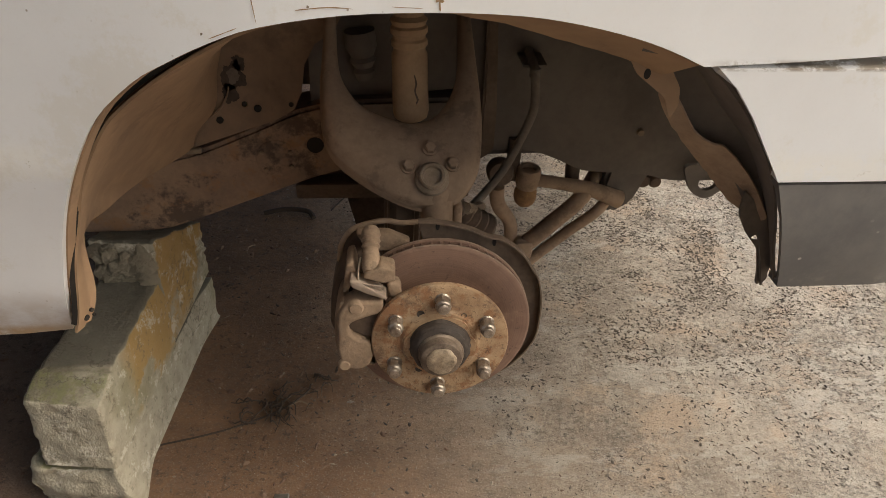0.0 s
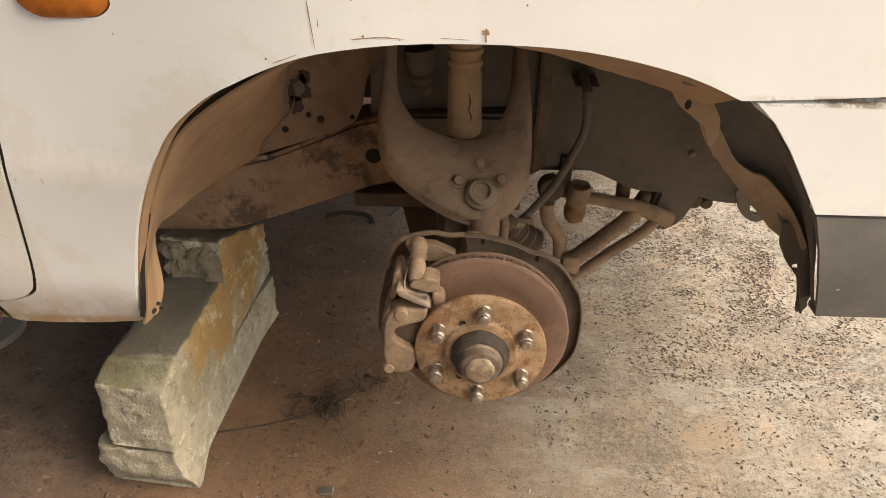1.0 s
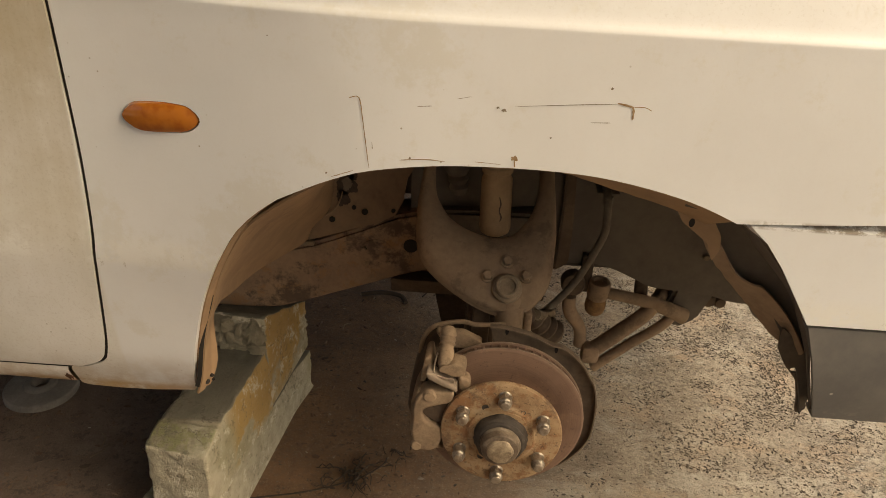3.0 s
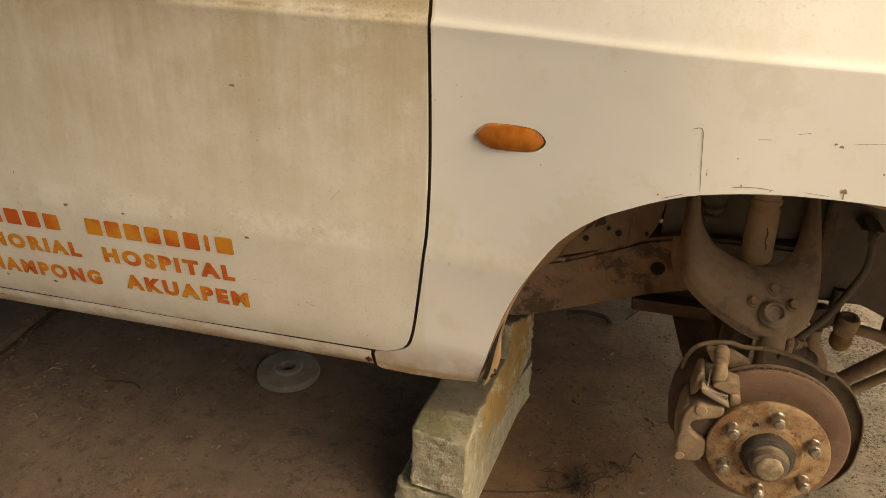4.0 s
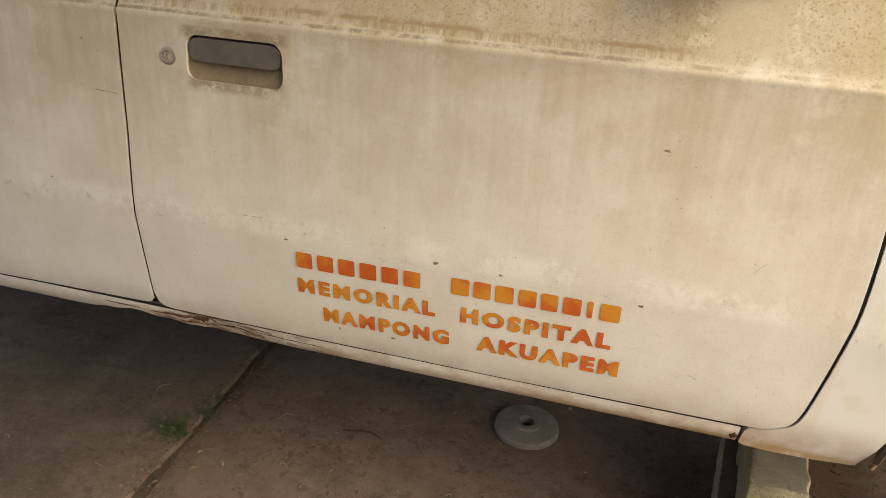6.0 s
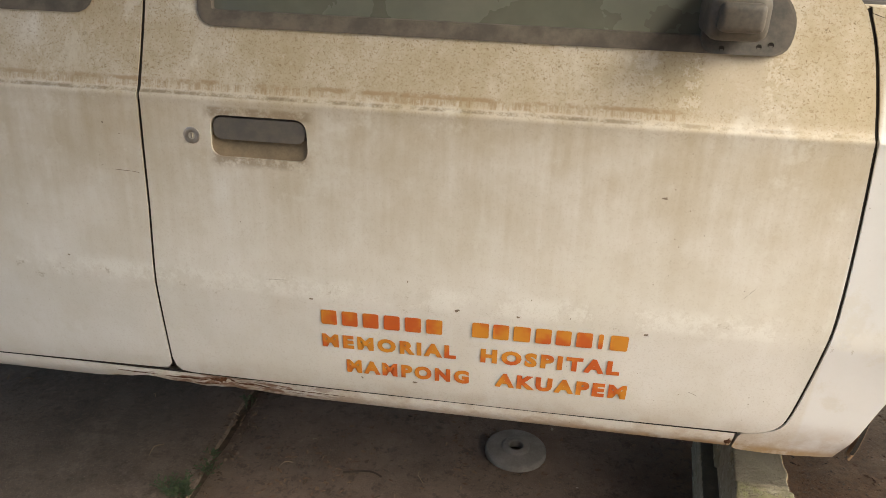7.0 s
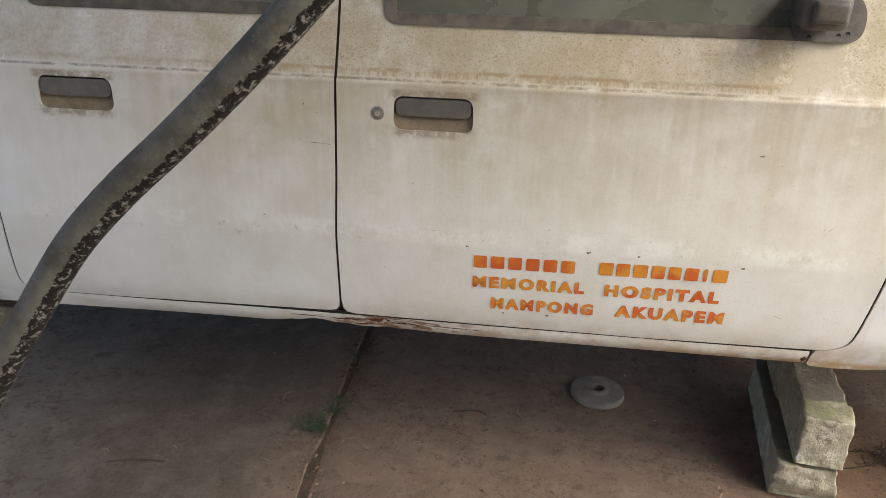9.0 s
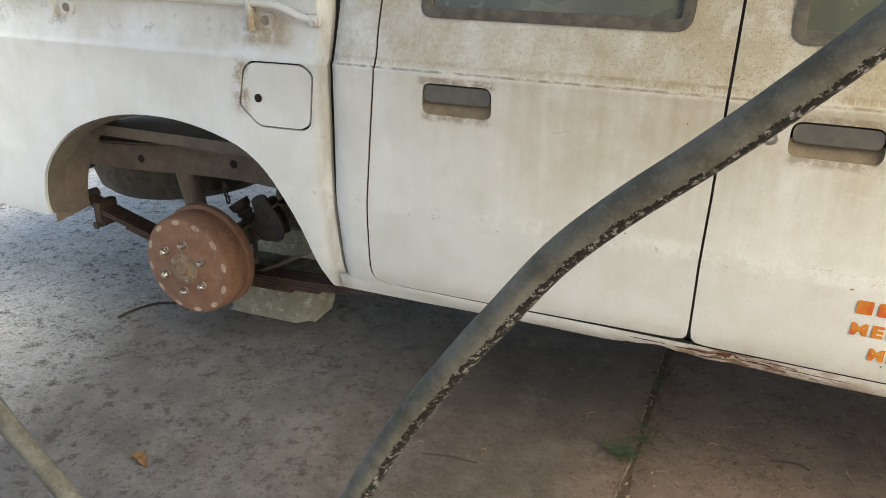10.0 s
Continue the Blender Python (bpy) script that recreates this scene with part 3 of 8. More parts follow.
def curve_pts(pts, n=6):
    """Points on a smooth curve through pts (Catmull-Rom)."""
    p = [Vector(q) for q in pts]
    out = []
    for i in range(len(p) - 1):
        a, b, c, d = p[max(i - 1, 0)], p[i], p[i + 1], p[min(i + 2, len(p) - 1)]
        for j in range(n):
            t = j / n
            out.append(0.5 * (2 * b + (c - a) * t + (2 * a - 5 * b + 4 * c - d) * t * t + (3 * b - a - 3 * c + d) * t ** 3))
    return out + [p[-1]]


def tube(bm, pts, r, sides=12, n=6, caps=True):
    """A round bar along a smooth curve; r is one radius or one for each point given."""
    line = curve_pts(pts, n) if n > 1 else [Vector(p) for p in pts]
    k = len(line)
    if isinstance(r, (int, float)):
        radii = [r] * k
    else:
        radii = [float(np.interp(i / (k - 1) * (len(r) - 1), range(len(r)), r)) for i in range(k)]
    rings, side = [], None
    for i, p in enumerate(line):
        d = (line[min(i + 1, k - 1)] - line[max(i - 1, 0)]).normalized()
        if side is None:
            side = d.orthogonal().normalized()
        side = (side - d * side.dot(d)).normalized()
        up = d.cross(side)
        rings.append([bm.verts.new(p + (side * math.cos(a) + up * math.sin(a)) * radii[i]) for a in (2 * math.pi * j / sides for j in range(sides))])
    for a, b in zip(rings, rings[1:]):
        for j in range(sides):
            bm.faces.new((a[j], a[(j + 1) % sides], b[(j + 1) % sides], b[j]))
    if caps:
        bm.faces.new(rings[0][::-1])
        bm.faces.new(rings[-1])
    bmesh.ops.recalc_face_normals(bm, faces=bm.faces)
    return bm


def lathe(bm, profile, m, sides=48):
    """Turns (radius, along) round the z axis of m; closed at radius 0."""
    rings = []
    for r, h in profile:
        if r < 1e-6:
            rings.append([bm.verts.new(m @ Vector((0, 0, h)))])
        else:
            rings.append([bm.verts.new(m @ Vector((r * math.cos(a), r * math.sin(a), h))) for a in (2 * math.pi * j / sides for j in range(sides))])
    for a, b in zip(rings, rings[1:]):
        for j in range(sides):
            q = (j + 1) % sides
            if len(a) == 1 and len(b) == 1:
                continue
            if len(a) == 1:
                bm.faces.new((a[0], b[j], b[q]))
            elif len(b) == 1:
                bm.faces.new((a[j], a[q], b[0]))
            else:
                bm.faces.new((a[j], a[q], b[q], b[j]))
    bmesh.ops.recalc_face_normals(bm, faces=bm.faces)
    return bm


def hexnut(bm, m, r, h, dome=0.6):
    """A closed-end wheel nut: six flats, a collar and a domed tip, along the z axis of m."""
    lathe(bm, [(r * 1.1, 0), (r * 1.1, h * 0.12), (r, h * 0.16), (r, h * 0.55), (r * 0.92, h * 0.62)], m, 6)
    lathe(bm, [(r * 0.86, h * 0.5), (r * 0.82, h * 0.75), (r * 0.6, h * 0.93), (0, h)], m, 14)


def sstep(a, b, v):
    t = min(1.0, max(0.0, (v - a) / (b - a)))
    return t * t * (3 - 2 * t)


# the curve of the truck's flank: y over z
FLANK_Z = np.linspace(0.25, 1.75, 1501)
FLANK_Y = np.interp(FLANK_Z, (0.25, 0.36, 0.40, 0.44, 0.47, 0.52, 0.58, 0.63, 0.66, 0.75, 0.85, 0.915, 0.9265, 0.931, 0.9355, 1.02, 1.10, 1.45, 1.56, 1.75),
                    (0.07, 0.045, 0.030, 0.010, 0.001, -0.006, -0.014, -0.0195, -0.0185, -0.014, -0.011, -0.0085, -0.0100, -0.0045, -0.001, 0.032, 0.060, 0.180, 0.24, 0.40))
soft = np.exp(-0.5 * (np.arange(-12, 13) / 2.0) ** 2)
FLANK_Y = np.convolve(np.pad(FLANK_Y, 12, mode="edge"), soft / soft.sum(), mode="valid")
WIDTH = 1.66      # from flank to flank


FLANK_CREASE = float(np.interp(0.93, FLANK_Z, FLANK_Y))


def skin(x, z):
    y = float(np.interp(z, FLANK_Z, FLANK_Y))
    if z > 0.93:
        y = FLANK_CREASE + (y - FLANK_CREASE) * (1 - 0.45 * sstep(1.02, 1.16, x))
    front = sstep(1.0, 1.40, x) * sstep(0.45, 0.75, z) * (1 - 0.6 * sstep(0.9, 1.05, z))
    nose = 0.10 * sstep(1.75, 2.35, x) ** 2
    bed = sstep(-0.80, -0.83, x) * (0.6 * sstep(0.93, 1.06, z) * max(0.0, y - 0.0))
    return y - 0.045 * front + nose - bed


def panel(outline, holes=(), thick=0.010, dz=0.025, dx=0.12, lift=0.0, far=False, shape=skin):
    """A pressed sheet on the flank: an outline in x and z, holes, and turned-in edges."""
    bm = bmesh.new()
    edges = []
    for loop in (outline, *holes):
        vs = [bm.verts.new((p[0], 0, p[1])) for p in loop]
        edges += [bm.edges.new((a, b)) for a, b in zip(vs, vs[1:] + vs[:1])]
    bmesh.ops.triangle_fill(bm, edges=edges, use_beauty=True, normal=(0, -1, 0))
    xs, zs = [p[0] for p in outline], [p[1] for p in outline]
    cuts = [((0, 0, z), (0, 0, 1)) for z in np.arange(min(zs) + dz * 0.5, max(zs), dz)] + [((x, 0, 0), (1, 0, 0)) for x in np.arange(min(xs) + dx * 0.5, max(xs), dx)]
    if min(zs) < 0.93 < max(zs):
        cuts += [((0, 0, z), (0, 0, 1)) for z in (0.917, 0.9215, 0.9245, 0.927, 0.9295, 0.932, 0.9345, 0.938)]
    for co, no in cuts:
        bmesh.ops.bisect_plane(bm, geom=bm.verts[:] + bm.edges[:] + bm.faces[:], dist=1e-5, plane_co=co, plane_no=no)
    for v in bm.verts:
        v.co.y = shape(v.co.x, v.co.z) - lift
    for f in bm.faces:
        f.normal_update()
        if f.normal.y > 0:
            f.normal_flip()
    if thick:
        res = bmesh.ops.extrude_face_region(bm, geom=bm.faces[:], use_keep_orig=True)
        for g in res["geom"]:
            if isinstance(g, bmesh.types.BMVert):
                g.co.y += thick
        bmesh.ops.recalc_face_normals(bm, faces=bm.faces)
    if far:
        for v in bm.verts:
            v.co.y = WIDTH - v.co.y
        bmesh.ops.reverse_faces(bm, faces=bm.faces)
    return bm


def rounded(points, r=0.02, n=5):
    """A polygon in x and z with its corners rounded."""
    out = []
    k = len(points)
    for i in range(k):
        a, b, c = Vector(points[i - 1]), Vector(points[i]), Vector(points[(i + 1) % k])
        q = min(r, (a - b).length * 0.45, (c - b).length * 0.45)
        p0, p1 = b + (a - b).normalized() * q, b + (c - b).normalized() * q
        for j in range(n + 1):
            t = j / n
            out.append(tuple((1 - t) ** 2 * p0 + 2 * t * (1 - t) * b + t * t * p1))
    return out


def line2(points, n=4):
    return [tuple(p) for p in curve_pts(points, n)]


def strip(bm, near, away, close=False):
    """A sheet between two rows of points."""
    a = [bm.verts.new(p) for p in near]
    b = [bm.verts.new(p) for p in away]
    for i in range(len(a) - 1):
        bm.faces.new((a[i], a[i + 1], b[i + 1], b[i]))
    return bm


def thicken(bm, t):
    """Gives a sheet thickness t along its normals."""
    bmesh.ops.recalc_face_normals(bm, faces=bm.faces)
    bmesh.ops.solidify(bm, geom=bm.faces[:], thickness=t)
    bmesh.ops.recalc_face_normals(bm, faces=bm.faces)
    return bm


def far_side(bm):
    for v in bm.verts:
        v.co.y = WIDTH - v.co.y
    bmesh.ops.reverse_faces(bm, faces=bm.faces)
    return bm


def along(a, b):
    """The pose whose z axis runs from a towards b."""
    a, b = Vector(a), Vector(b)
    return Matrix.Translation(a) @ (b - a).to_track_quat("Z", "Y").to_matrix().to_4x4()


# ---------- ground ----------
def slab(name, x0, x1, y0, y1, top, label):
    """A cast slab with an uneven top and broken edges, finer near the truck."""
    bm = bmesh.new()
    nx, ny = int((x1 - x0) / 0.05), int((y1 - y0) / 0.05)
    grid = []
    for j in range(ny + 1):
        row = []
        for i in range(nx + 1):
            x, y = x0 + (x1 - x0) * i / nx, y0 + (y1 - y0) * j / ny
            z = top + 0.004 * noise.noise((x * 1.7, y * 1.7, 3)) + 0.0018 * noise.noise((x * 9, y * 9, 7))
            if i in (0, nx):
                x += 0.012 * noise.noise((y * 6, 1.5, x0)) + 0.006 * noise.noise((y * 23, 4.5, x0))
                z -= 0.006
            row.append(bm.verts.new((x, y, z)))
        grid.append(row)
    for j in range(ny):
        for i in range(nx):
            bm.faces.new((grid[j][i], grid[j][i + 1], grid[j + 1][i + 1], grid[j + 1][i]))
    rim = [e for e in bm.edges if e.is_boundary]
    res = bmesh.ops.extrude_edge_only(bm, edges=rim)
    for g in res["geom"]:
        if isinstance(g, bmesh.types.BMVert):
            g.co.z = -0.09
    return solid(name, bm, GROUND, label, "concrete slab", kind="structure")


bm = bmesh.new()
for x0, x1, y0, y1 in ((-60, 60, -60, 60),):
    bmesh.ops.create_grid(bm, x_segments=40, y_segments=40, size=60, matrix=Matrix.Translation((0, 0, -0.035)))
for v in bm.verts:
    v.co.z += 0.03 * noise.noise((v.co.x * 0.2, v.co.y * 0.2, 0)) if v.co.length > 9 else 0
solid("ground", bm, DIRT, "bare reddish earth round the concrete slabs", "ground", kind="structure")
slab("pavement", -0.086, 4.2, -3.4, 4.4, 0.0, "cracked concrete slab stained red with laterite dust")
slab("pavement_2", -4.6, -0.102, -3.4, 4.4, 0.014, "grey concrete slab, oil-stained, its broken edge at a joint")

bm = bmesh.new()
rows = []
for i in range(157):
    y = -3.4 + 0.05 * i
    rows.append([bm.verts.new((x, y, -0.007 + 0.005 * noise.noise((x * 60, y * 14, 2)))) for x in (-0.125, -0.105, -0.093, -0.08, -0.06)])
for a, b in zip(rows, rows[1:]):
    for i in range(4):
        bm.faces.new((a[i], a[i + 1], b[i + 1], b[i]))
solid("joint_fill", bm, JOINT, "dirt-filled joint between two slabs", "slab joint", kind="structure")

# unseen sheet added to shade the truck, open at front, rear and yard side
bm = bmesh.new()
rows = []
for i in range(241):
    x = -1.00 + 2.95 * i / 240
    rows.append([bm.verts.new((x, y, 2.45 + 0.10 * (y + 3) / 6 + 0.012 * math.sin(x * 2 * math.pi / 0.076))) for y in (-2.45, -0.3, 1.7)])
for a, b in zip(rows, rows[1:]):
    for i in range(2):
        bm.faces.new((a[i], a[i + 1], b[i + 1], b[i]))
thicken(bm, 0.003)
solid("shade_sheet", bm, SHEET, "unseen corrugated metal sheet added above the truck to shade it", "shed roof", kind="structure")

# unseen wall added to keep light off the middle of the near flank
bm = bmesh.new()
box(bm, -0.85, 1.90, -2.42, -2.25, -0.05, 2.43, 0.01)
solid("shade_wall", bm, PLASTER, "unseen plain plastered wall added to shade the truck's flank", "wall", kind="structure")

# ---------- the truck ----------
truck = thing("pickup_truck", "dusty white double-cab pickup truck propped on concrete blocks, wheels removed", "pickup truck")

SEAM_F = [(1.000, 1.086), (1.014, 1.041), (1.022, 0.990), (1.0265, 0.932), (1.031, 0.840), (1.034, 0.745), (1.033, 0.665), (1.029, 0.622), (1.020, 0.545), (1.010, 0.480), (0.997, 0.453), (0.968, 0.438)]
SEAM_R = [(-0.690, 1.057), (-0.690, 1.004), (-0.686, 0.930), (-0.697, 0.775), (-0.709, 0.578), (-0.713, 0.474), (-0.704, 0.443), (-0.675, 0.431)]
ARCH_F = [(1.104, 0.394), (1.116, 0.444), (1.128, 0.498), (1.146, 0.562), (1.172, 0.625), (1.206, 0.684), (1.245, 0.722), (1.276, 0.741), (1.314, 0.760), (1.355, 0.7745), (1.421, 0.785), (1.498, 0.788), (1.566, 0.786), (1.617, 0.779), (1.665, 0.768), (1.698, 0.757), (1.728, 0.744)]
ARCH_R = [(-0.838, 0.396), (-0.860, 0.473), (-0.894, 0.568), (-0.941, 0.652), (-1.010, 0.714), (-1.103, 0.749), (-1.219, 0.769), (-1.343, 0.769), (-1.456, 0.748), (-1.571, 0.698), (-1.672, 0.602), (-1.715, 0.530), (-1.735, 0.460), (-1.737, 0.440)]


def shift(points, dx, dz=0.0):
    return [(p[0] + dx, p[1] + dz) for p in points]


def ring(outer, inner_off, far, parent, name, material, depth=0.012, proud=0.004, label=""):
    """A seal of constant width that runs round an opening in the flank."""
    bm = bmesh.new()
    k = len(outer)
    cx, cz = sum(p[0] for p in outer) / k, sum(p[1] for p in outer) / k
    inner = []
    for i in range(k):
        a, b = Vector(outer[i - 1]), Vector(outer[(i + 1) % k])
        d = (b - a).normalized()
        nrm = Vector((-d.y, d.x))
        if nrm.dot(Vector((cx, cz)) - Vector(outer[i])) < 0:
            nrm = -nrm
        inner.append(tuple(Vector(outer[i]) + nrm * inner_off))
    mid = [tuple((Vector(a) * 0.7 + Vector(b) * 0.3)) for a, b in zip(outer, inner)]
    rows = []
    for pts, lift in ((outer, -0.002), (outer, proud * 0.7), (mid, proud), (inner, proud * 0.3), (inner, -depth)):
        rows.append([bm.verts.new((p[0], skin(p[0], p[1]) - lift, p[1])) for p in pts])
    for a, b in zip(rows, rows[1:]):
        for i in range(k):
            bm.faces.new((a[i], a[(i + 1) % k], b[(i + 1) % k], b[i]))
    bmesh.ops.recalc_face_normals(bm, faces=bm.faces)
    if far:
        far_side(bm)
    part(name, bm, material, parent, label)
    return inner


def pull_handle(x0, x1, z0, z1, door, far):
    """A flap handle that fills the upper part of a pocket pressed into the door."""
    hole = rounded([(x0 + 0.0035, z0), (x0 + 0.0035, z1 - 0.003), (x1 - 0.0035, z1 - 0.003), (x1 - 0.0035, z0)], 0.016, 6)
    shape = lambda x, z: skin(0.1, z) + 0.002
    bm = panel(hole, (), 0.012, 0.008, 0.05, 0.0, far, shape)
    h = part("handle", bm, HANDLE, door, "dusty grey plastic flap handle")
    return hole


def cup(x0, x1, z0, z1, door, far):
    """The finger pocket behind the opening below the flap."""
    bm = bmesh.new()
    rows = []
    for j in range(9):
        v = j / 8
        row = []
        for i in range(17):
            u = i / 16
            x = x0 - 0.004 + (x1 - x0 + 0.008) * u
            z = z1 + 0.004 + (z0 - z1 - 0.008) * v
            d = 0.0022 + 0.016 * (1 - v) ** 1.2 * (1 - abs(2 * u - 1) ** 6)
            row.append(bm.verts.new((x, skin(x, z) + d, z)))
        rows.append(row)
    for a, b in zip(rows, rows[1:]):
        for i in range(16):
            bm.faces.new((a[i], a[i + 1], b[i + 1], b[i]))
    bmesh.ops.recalc_face_normals(bm, faces=bm.faces)
    for f in bm.faces:
        if f.normal.y > 0:
            f.normal_flip()
    if far:
        far_side(bm)
    part("finger_pocket", bm, POCKET, door, "dust-filled finger pocket below the handle")


POCKET = dusty("dusty_finger_pocket", (0.25, 0.195, 0.125), (0.17, 0.13, 0.085), 40)


def front_door(far):
    edge = line2(shift(SEAM_F, -0.0025, 0.0), 4)
    outline = [(0.54, 1.50), (0.80, 1.30)] + edge + [(0.62, 0.4325), (0.3, 0.434), (0.03, 0.4365), (0.012, 0.440), (0.004, 0.450), (0.0015, 0.470), (0.0025, 0.62), (0.006, 0.75), (0.0085, 0.93), (0.0085, 1.10), (0.0085, 1.50)]
    window = rounded([(0.088, 1.022), (0.905, 1.022), (0.915, 1.075), (0.60, 1.43), (0.088, 1.43)], 0.03)
    hole = rounded([(0.1125, 0.841), (0.114, 0.903), (0.258, 0.903), (0.2605, 0.841)], 0.0195, 7)
    door = part("front_door", panel(outline, (window, hole), 0.012, 0.025, 0.12, 0, far), PAINT, truck, "white front door with faded orange lettering and dust streaks" if not far else "")
    pull_handle(0.114, 0.259, 0.867, 0.902, door, far)
    cup(0.113, 0.260, 0.840, 0.868, door, far)
    inner = ring(window, 0.021, far, door, "window_seal", RUBBER)
    part("window_pane", panel(inner, (), 0.004, 0.1, 0.4, -0.009, far), GLASS, door, "dusty tinted window pane")
    bm = bmesh.new()
    y = skin(0.084, 0.870)
    lathe(bm, [(0.0, -0.004), (0.005, -0.004), (0.0055, -0.001), (0.010, 0.000), (0.0125, -0.001), (0.0135, -0.004), (0.0138, -0.008)], along((0.084, y - 0.002, 0.870), (0.084, y - 1, 0.870)), 28)
    box(bm, 0.0832, 0.0848, y - 0.0015, y + 0.004, 0.866, 0.874)
    if far:
        far_side(bm)
    part("door_lock", bm, CHROME, door, "round dull metal key lock")
    # the mirror's triangular foot at the front corner of the window
    bm = panel(rounded([(0.790, 1.0235), (0.885, 1.0235), (0.908, 1.042), (0.902, 1.085), (0.80, 1.19)], 0.02, 5), (), 0.012, 0.02, 0.03, 0.012, far)
    part("mirror_foot", bm, MIRROR, door, "dusty black plastic mirror mount")
    bm = bmesh.new()
    box(bm, 0.787, 0.862, -0.030, 0.060, 1.046, 1.105, 0.014, 3)
    box(bm, 0.795, 0.850, -0.052, -0.030, 1.060, 1.095, 0.008, 3)
    if far:
        far_side(bm)
    part("mirror_stub", bm, MIRROR, door, "broken stub of the door mirror")
    return door


MIRROR = dusty("dusty_black_plastic", (0.13, 0.11, 0.085), (0.05, 0.047, 0.043), 17, rough=0.6, bump=0.15)


def rear_door(far):
    edge = line2(shift(SEAM_R, 0.0025, 0.0), 4)
    outline = [(-0.65, 1.50)] + edge + [(-0.434, 0.433), (-0.193, 0.4385), (-0.03, 0.4415), (-0.012, 0.445), (-0.005, 0.455), (-0.0035, 0.475), (-0.0025, 0.62), (0.001, 0.75), (0.003, 0.93), (0.003, 1.10), (0.003, 1.50)]
    window = rounded([(-0.602, 1.030), (-0.072, 1.030), (-0.072, 1.43), (-0.56, 1.43)], 0.032)
    hole = rounded([(-0.5765, 0.846), (-0.575, 0.909), (-0.427, 0.909), (-0.4245, 0.846)], 0.0195, 7)
    door = part("rear_door", panel(outline, (window, hole), 0.012, 0.025, 0.12, 0, far), PAINT, truck, "white rear door, dust on its upper half")
    pull_handle(-0.575, -0.426, 0.872, 0.908, door, far)
    cup(-0.577, -0.424, 0.845, 0.873, door, far)
    inner = ring(window, 0.021, far, door, "window_seal", RUBBER)
    part("window_pane", panel(inner, (), 0.004, 0.1, 0.4, -0.009, far), GLASS, door, "dusty tinted window pane")
    return door


def front_fender(far):
    rear = line2(shift(SEAM_F, 0.0025), 4)
    arch = line2(ARCH_F, 3)
    outline = [(1.004, 1.088)] + rear[1:] + [(0.951, 0.4345), (0.9475, 0.425), (0.9465, 0.392), (0.955, 0.387), (1.00, 0.385), (1.05, 0.387)] + arch + [(1.80, 0.748), (1.89, 0.7535), (2.02, 0.757), (2.08, 0.76), (2.10, 0.80), (2.09, 0.93), (2.02, 0.985), (1.8, 1.02), (1.5, 1.055), (1.2, 1.082)]
    lamp = rounded([(1.087, 0.803), (1.102, 0.8185), (1.137, 0.8215), (1.166, 0.820), (1.180, 0.806), (1.166, 0.7915), (1.137, 0.788), (1.106, 0.7875)], 0.012, 3)
    fender = part("front_fender", panel(outline, (lamp,), 0.014, 0.022, 0.06, 0, far), PAINT, truck, "white front fender, scratched and rust-edged along the wheel arch")
    # side lamp
    bm = bmesh.new()
    rows = []
    for j in range(6):
        s = math.cos(j / 5 * math.pi / 2)
        rows.append([bm.verts.new((1.136 + (p[0] - 1.136) * s * 0.992, skin(1.136, 0.805) + (p[0] - 1.136) * -0.055 * s - 0.0075 * math.sin(j / 5 * math.pi / 2) + (0.003 if j == 0 else 0), 0.805 + (p[1] - 0.805) * s * 0.992)) for p in lamp])
    for a, b in zip(rows, rows[1:]):
        for i in range(len(lamp)):
            q = (i + 1) % len(lamp)
            bm.faces.new((a[i], a[q], b[q], b[i]))
    bmesh.ops.remove_doubles(bm, verts=bm.verts, dist=1e-5)
    bmesh.ops.recalc_face_normals(bm, faces=bm.faces)
    if far:
        far_side(bm)
    part("side_lamp", bm, AMBER, fender, "oval amber indicator lens")
    # rolled edge of the arch, coated with dust
    bm = bmesh.new()
    pts = line2(ARCH_F, 4)
    near = [(p[0], skin(*p) + 0.011, p[1] - 0.001) for p in pts]
    away = []
    for i, p in enumerate(pts):
        a, b = Vector(pts[max(i - 1, 0)]), Vector(pts[min(i + 1, len(pts) - 1)])
        d = (b - a).normalized()
        wide = sstep(1.27, 1.42, p[0])
        drop = 0.004 + 0.010 * wide + 0.018 * sstep(1.46, 1.66, p[0]) + 0.002 * noise.noise((p[0] * 40, 0, 2)) * wide
        nrm = Vector((d.y, -d.x)) * drop
        away.append((p[0] + nrm.x, max(skin(*p) + 0.024, -0.002 * wide + (skin(*p) + 0.024) * (1 - wide)), p[1] + nrm.y))
    strip(bm, near, away)
    thicken(bm, 0.002)
    if far:
        far_side(bm)
    part("arch_lip", bm, APRON, fender, "dust-coated turned-in arch edge")
    return fender


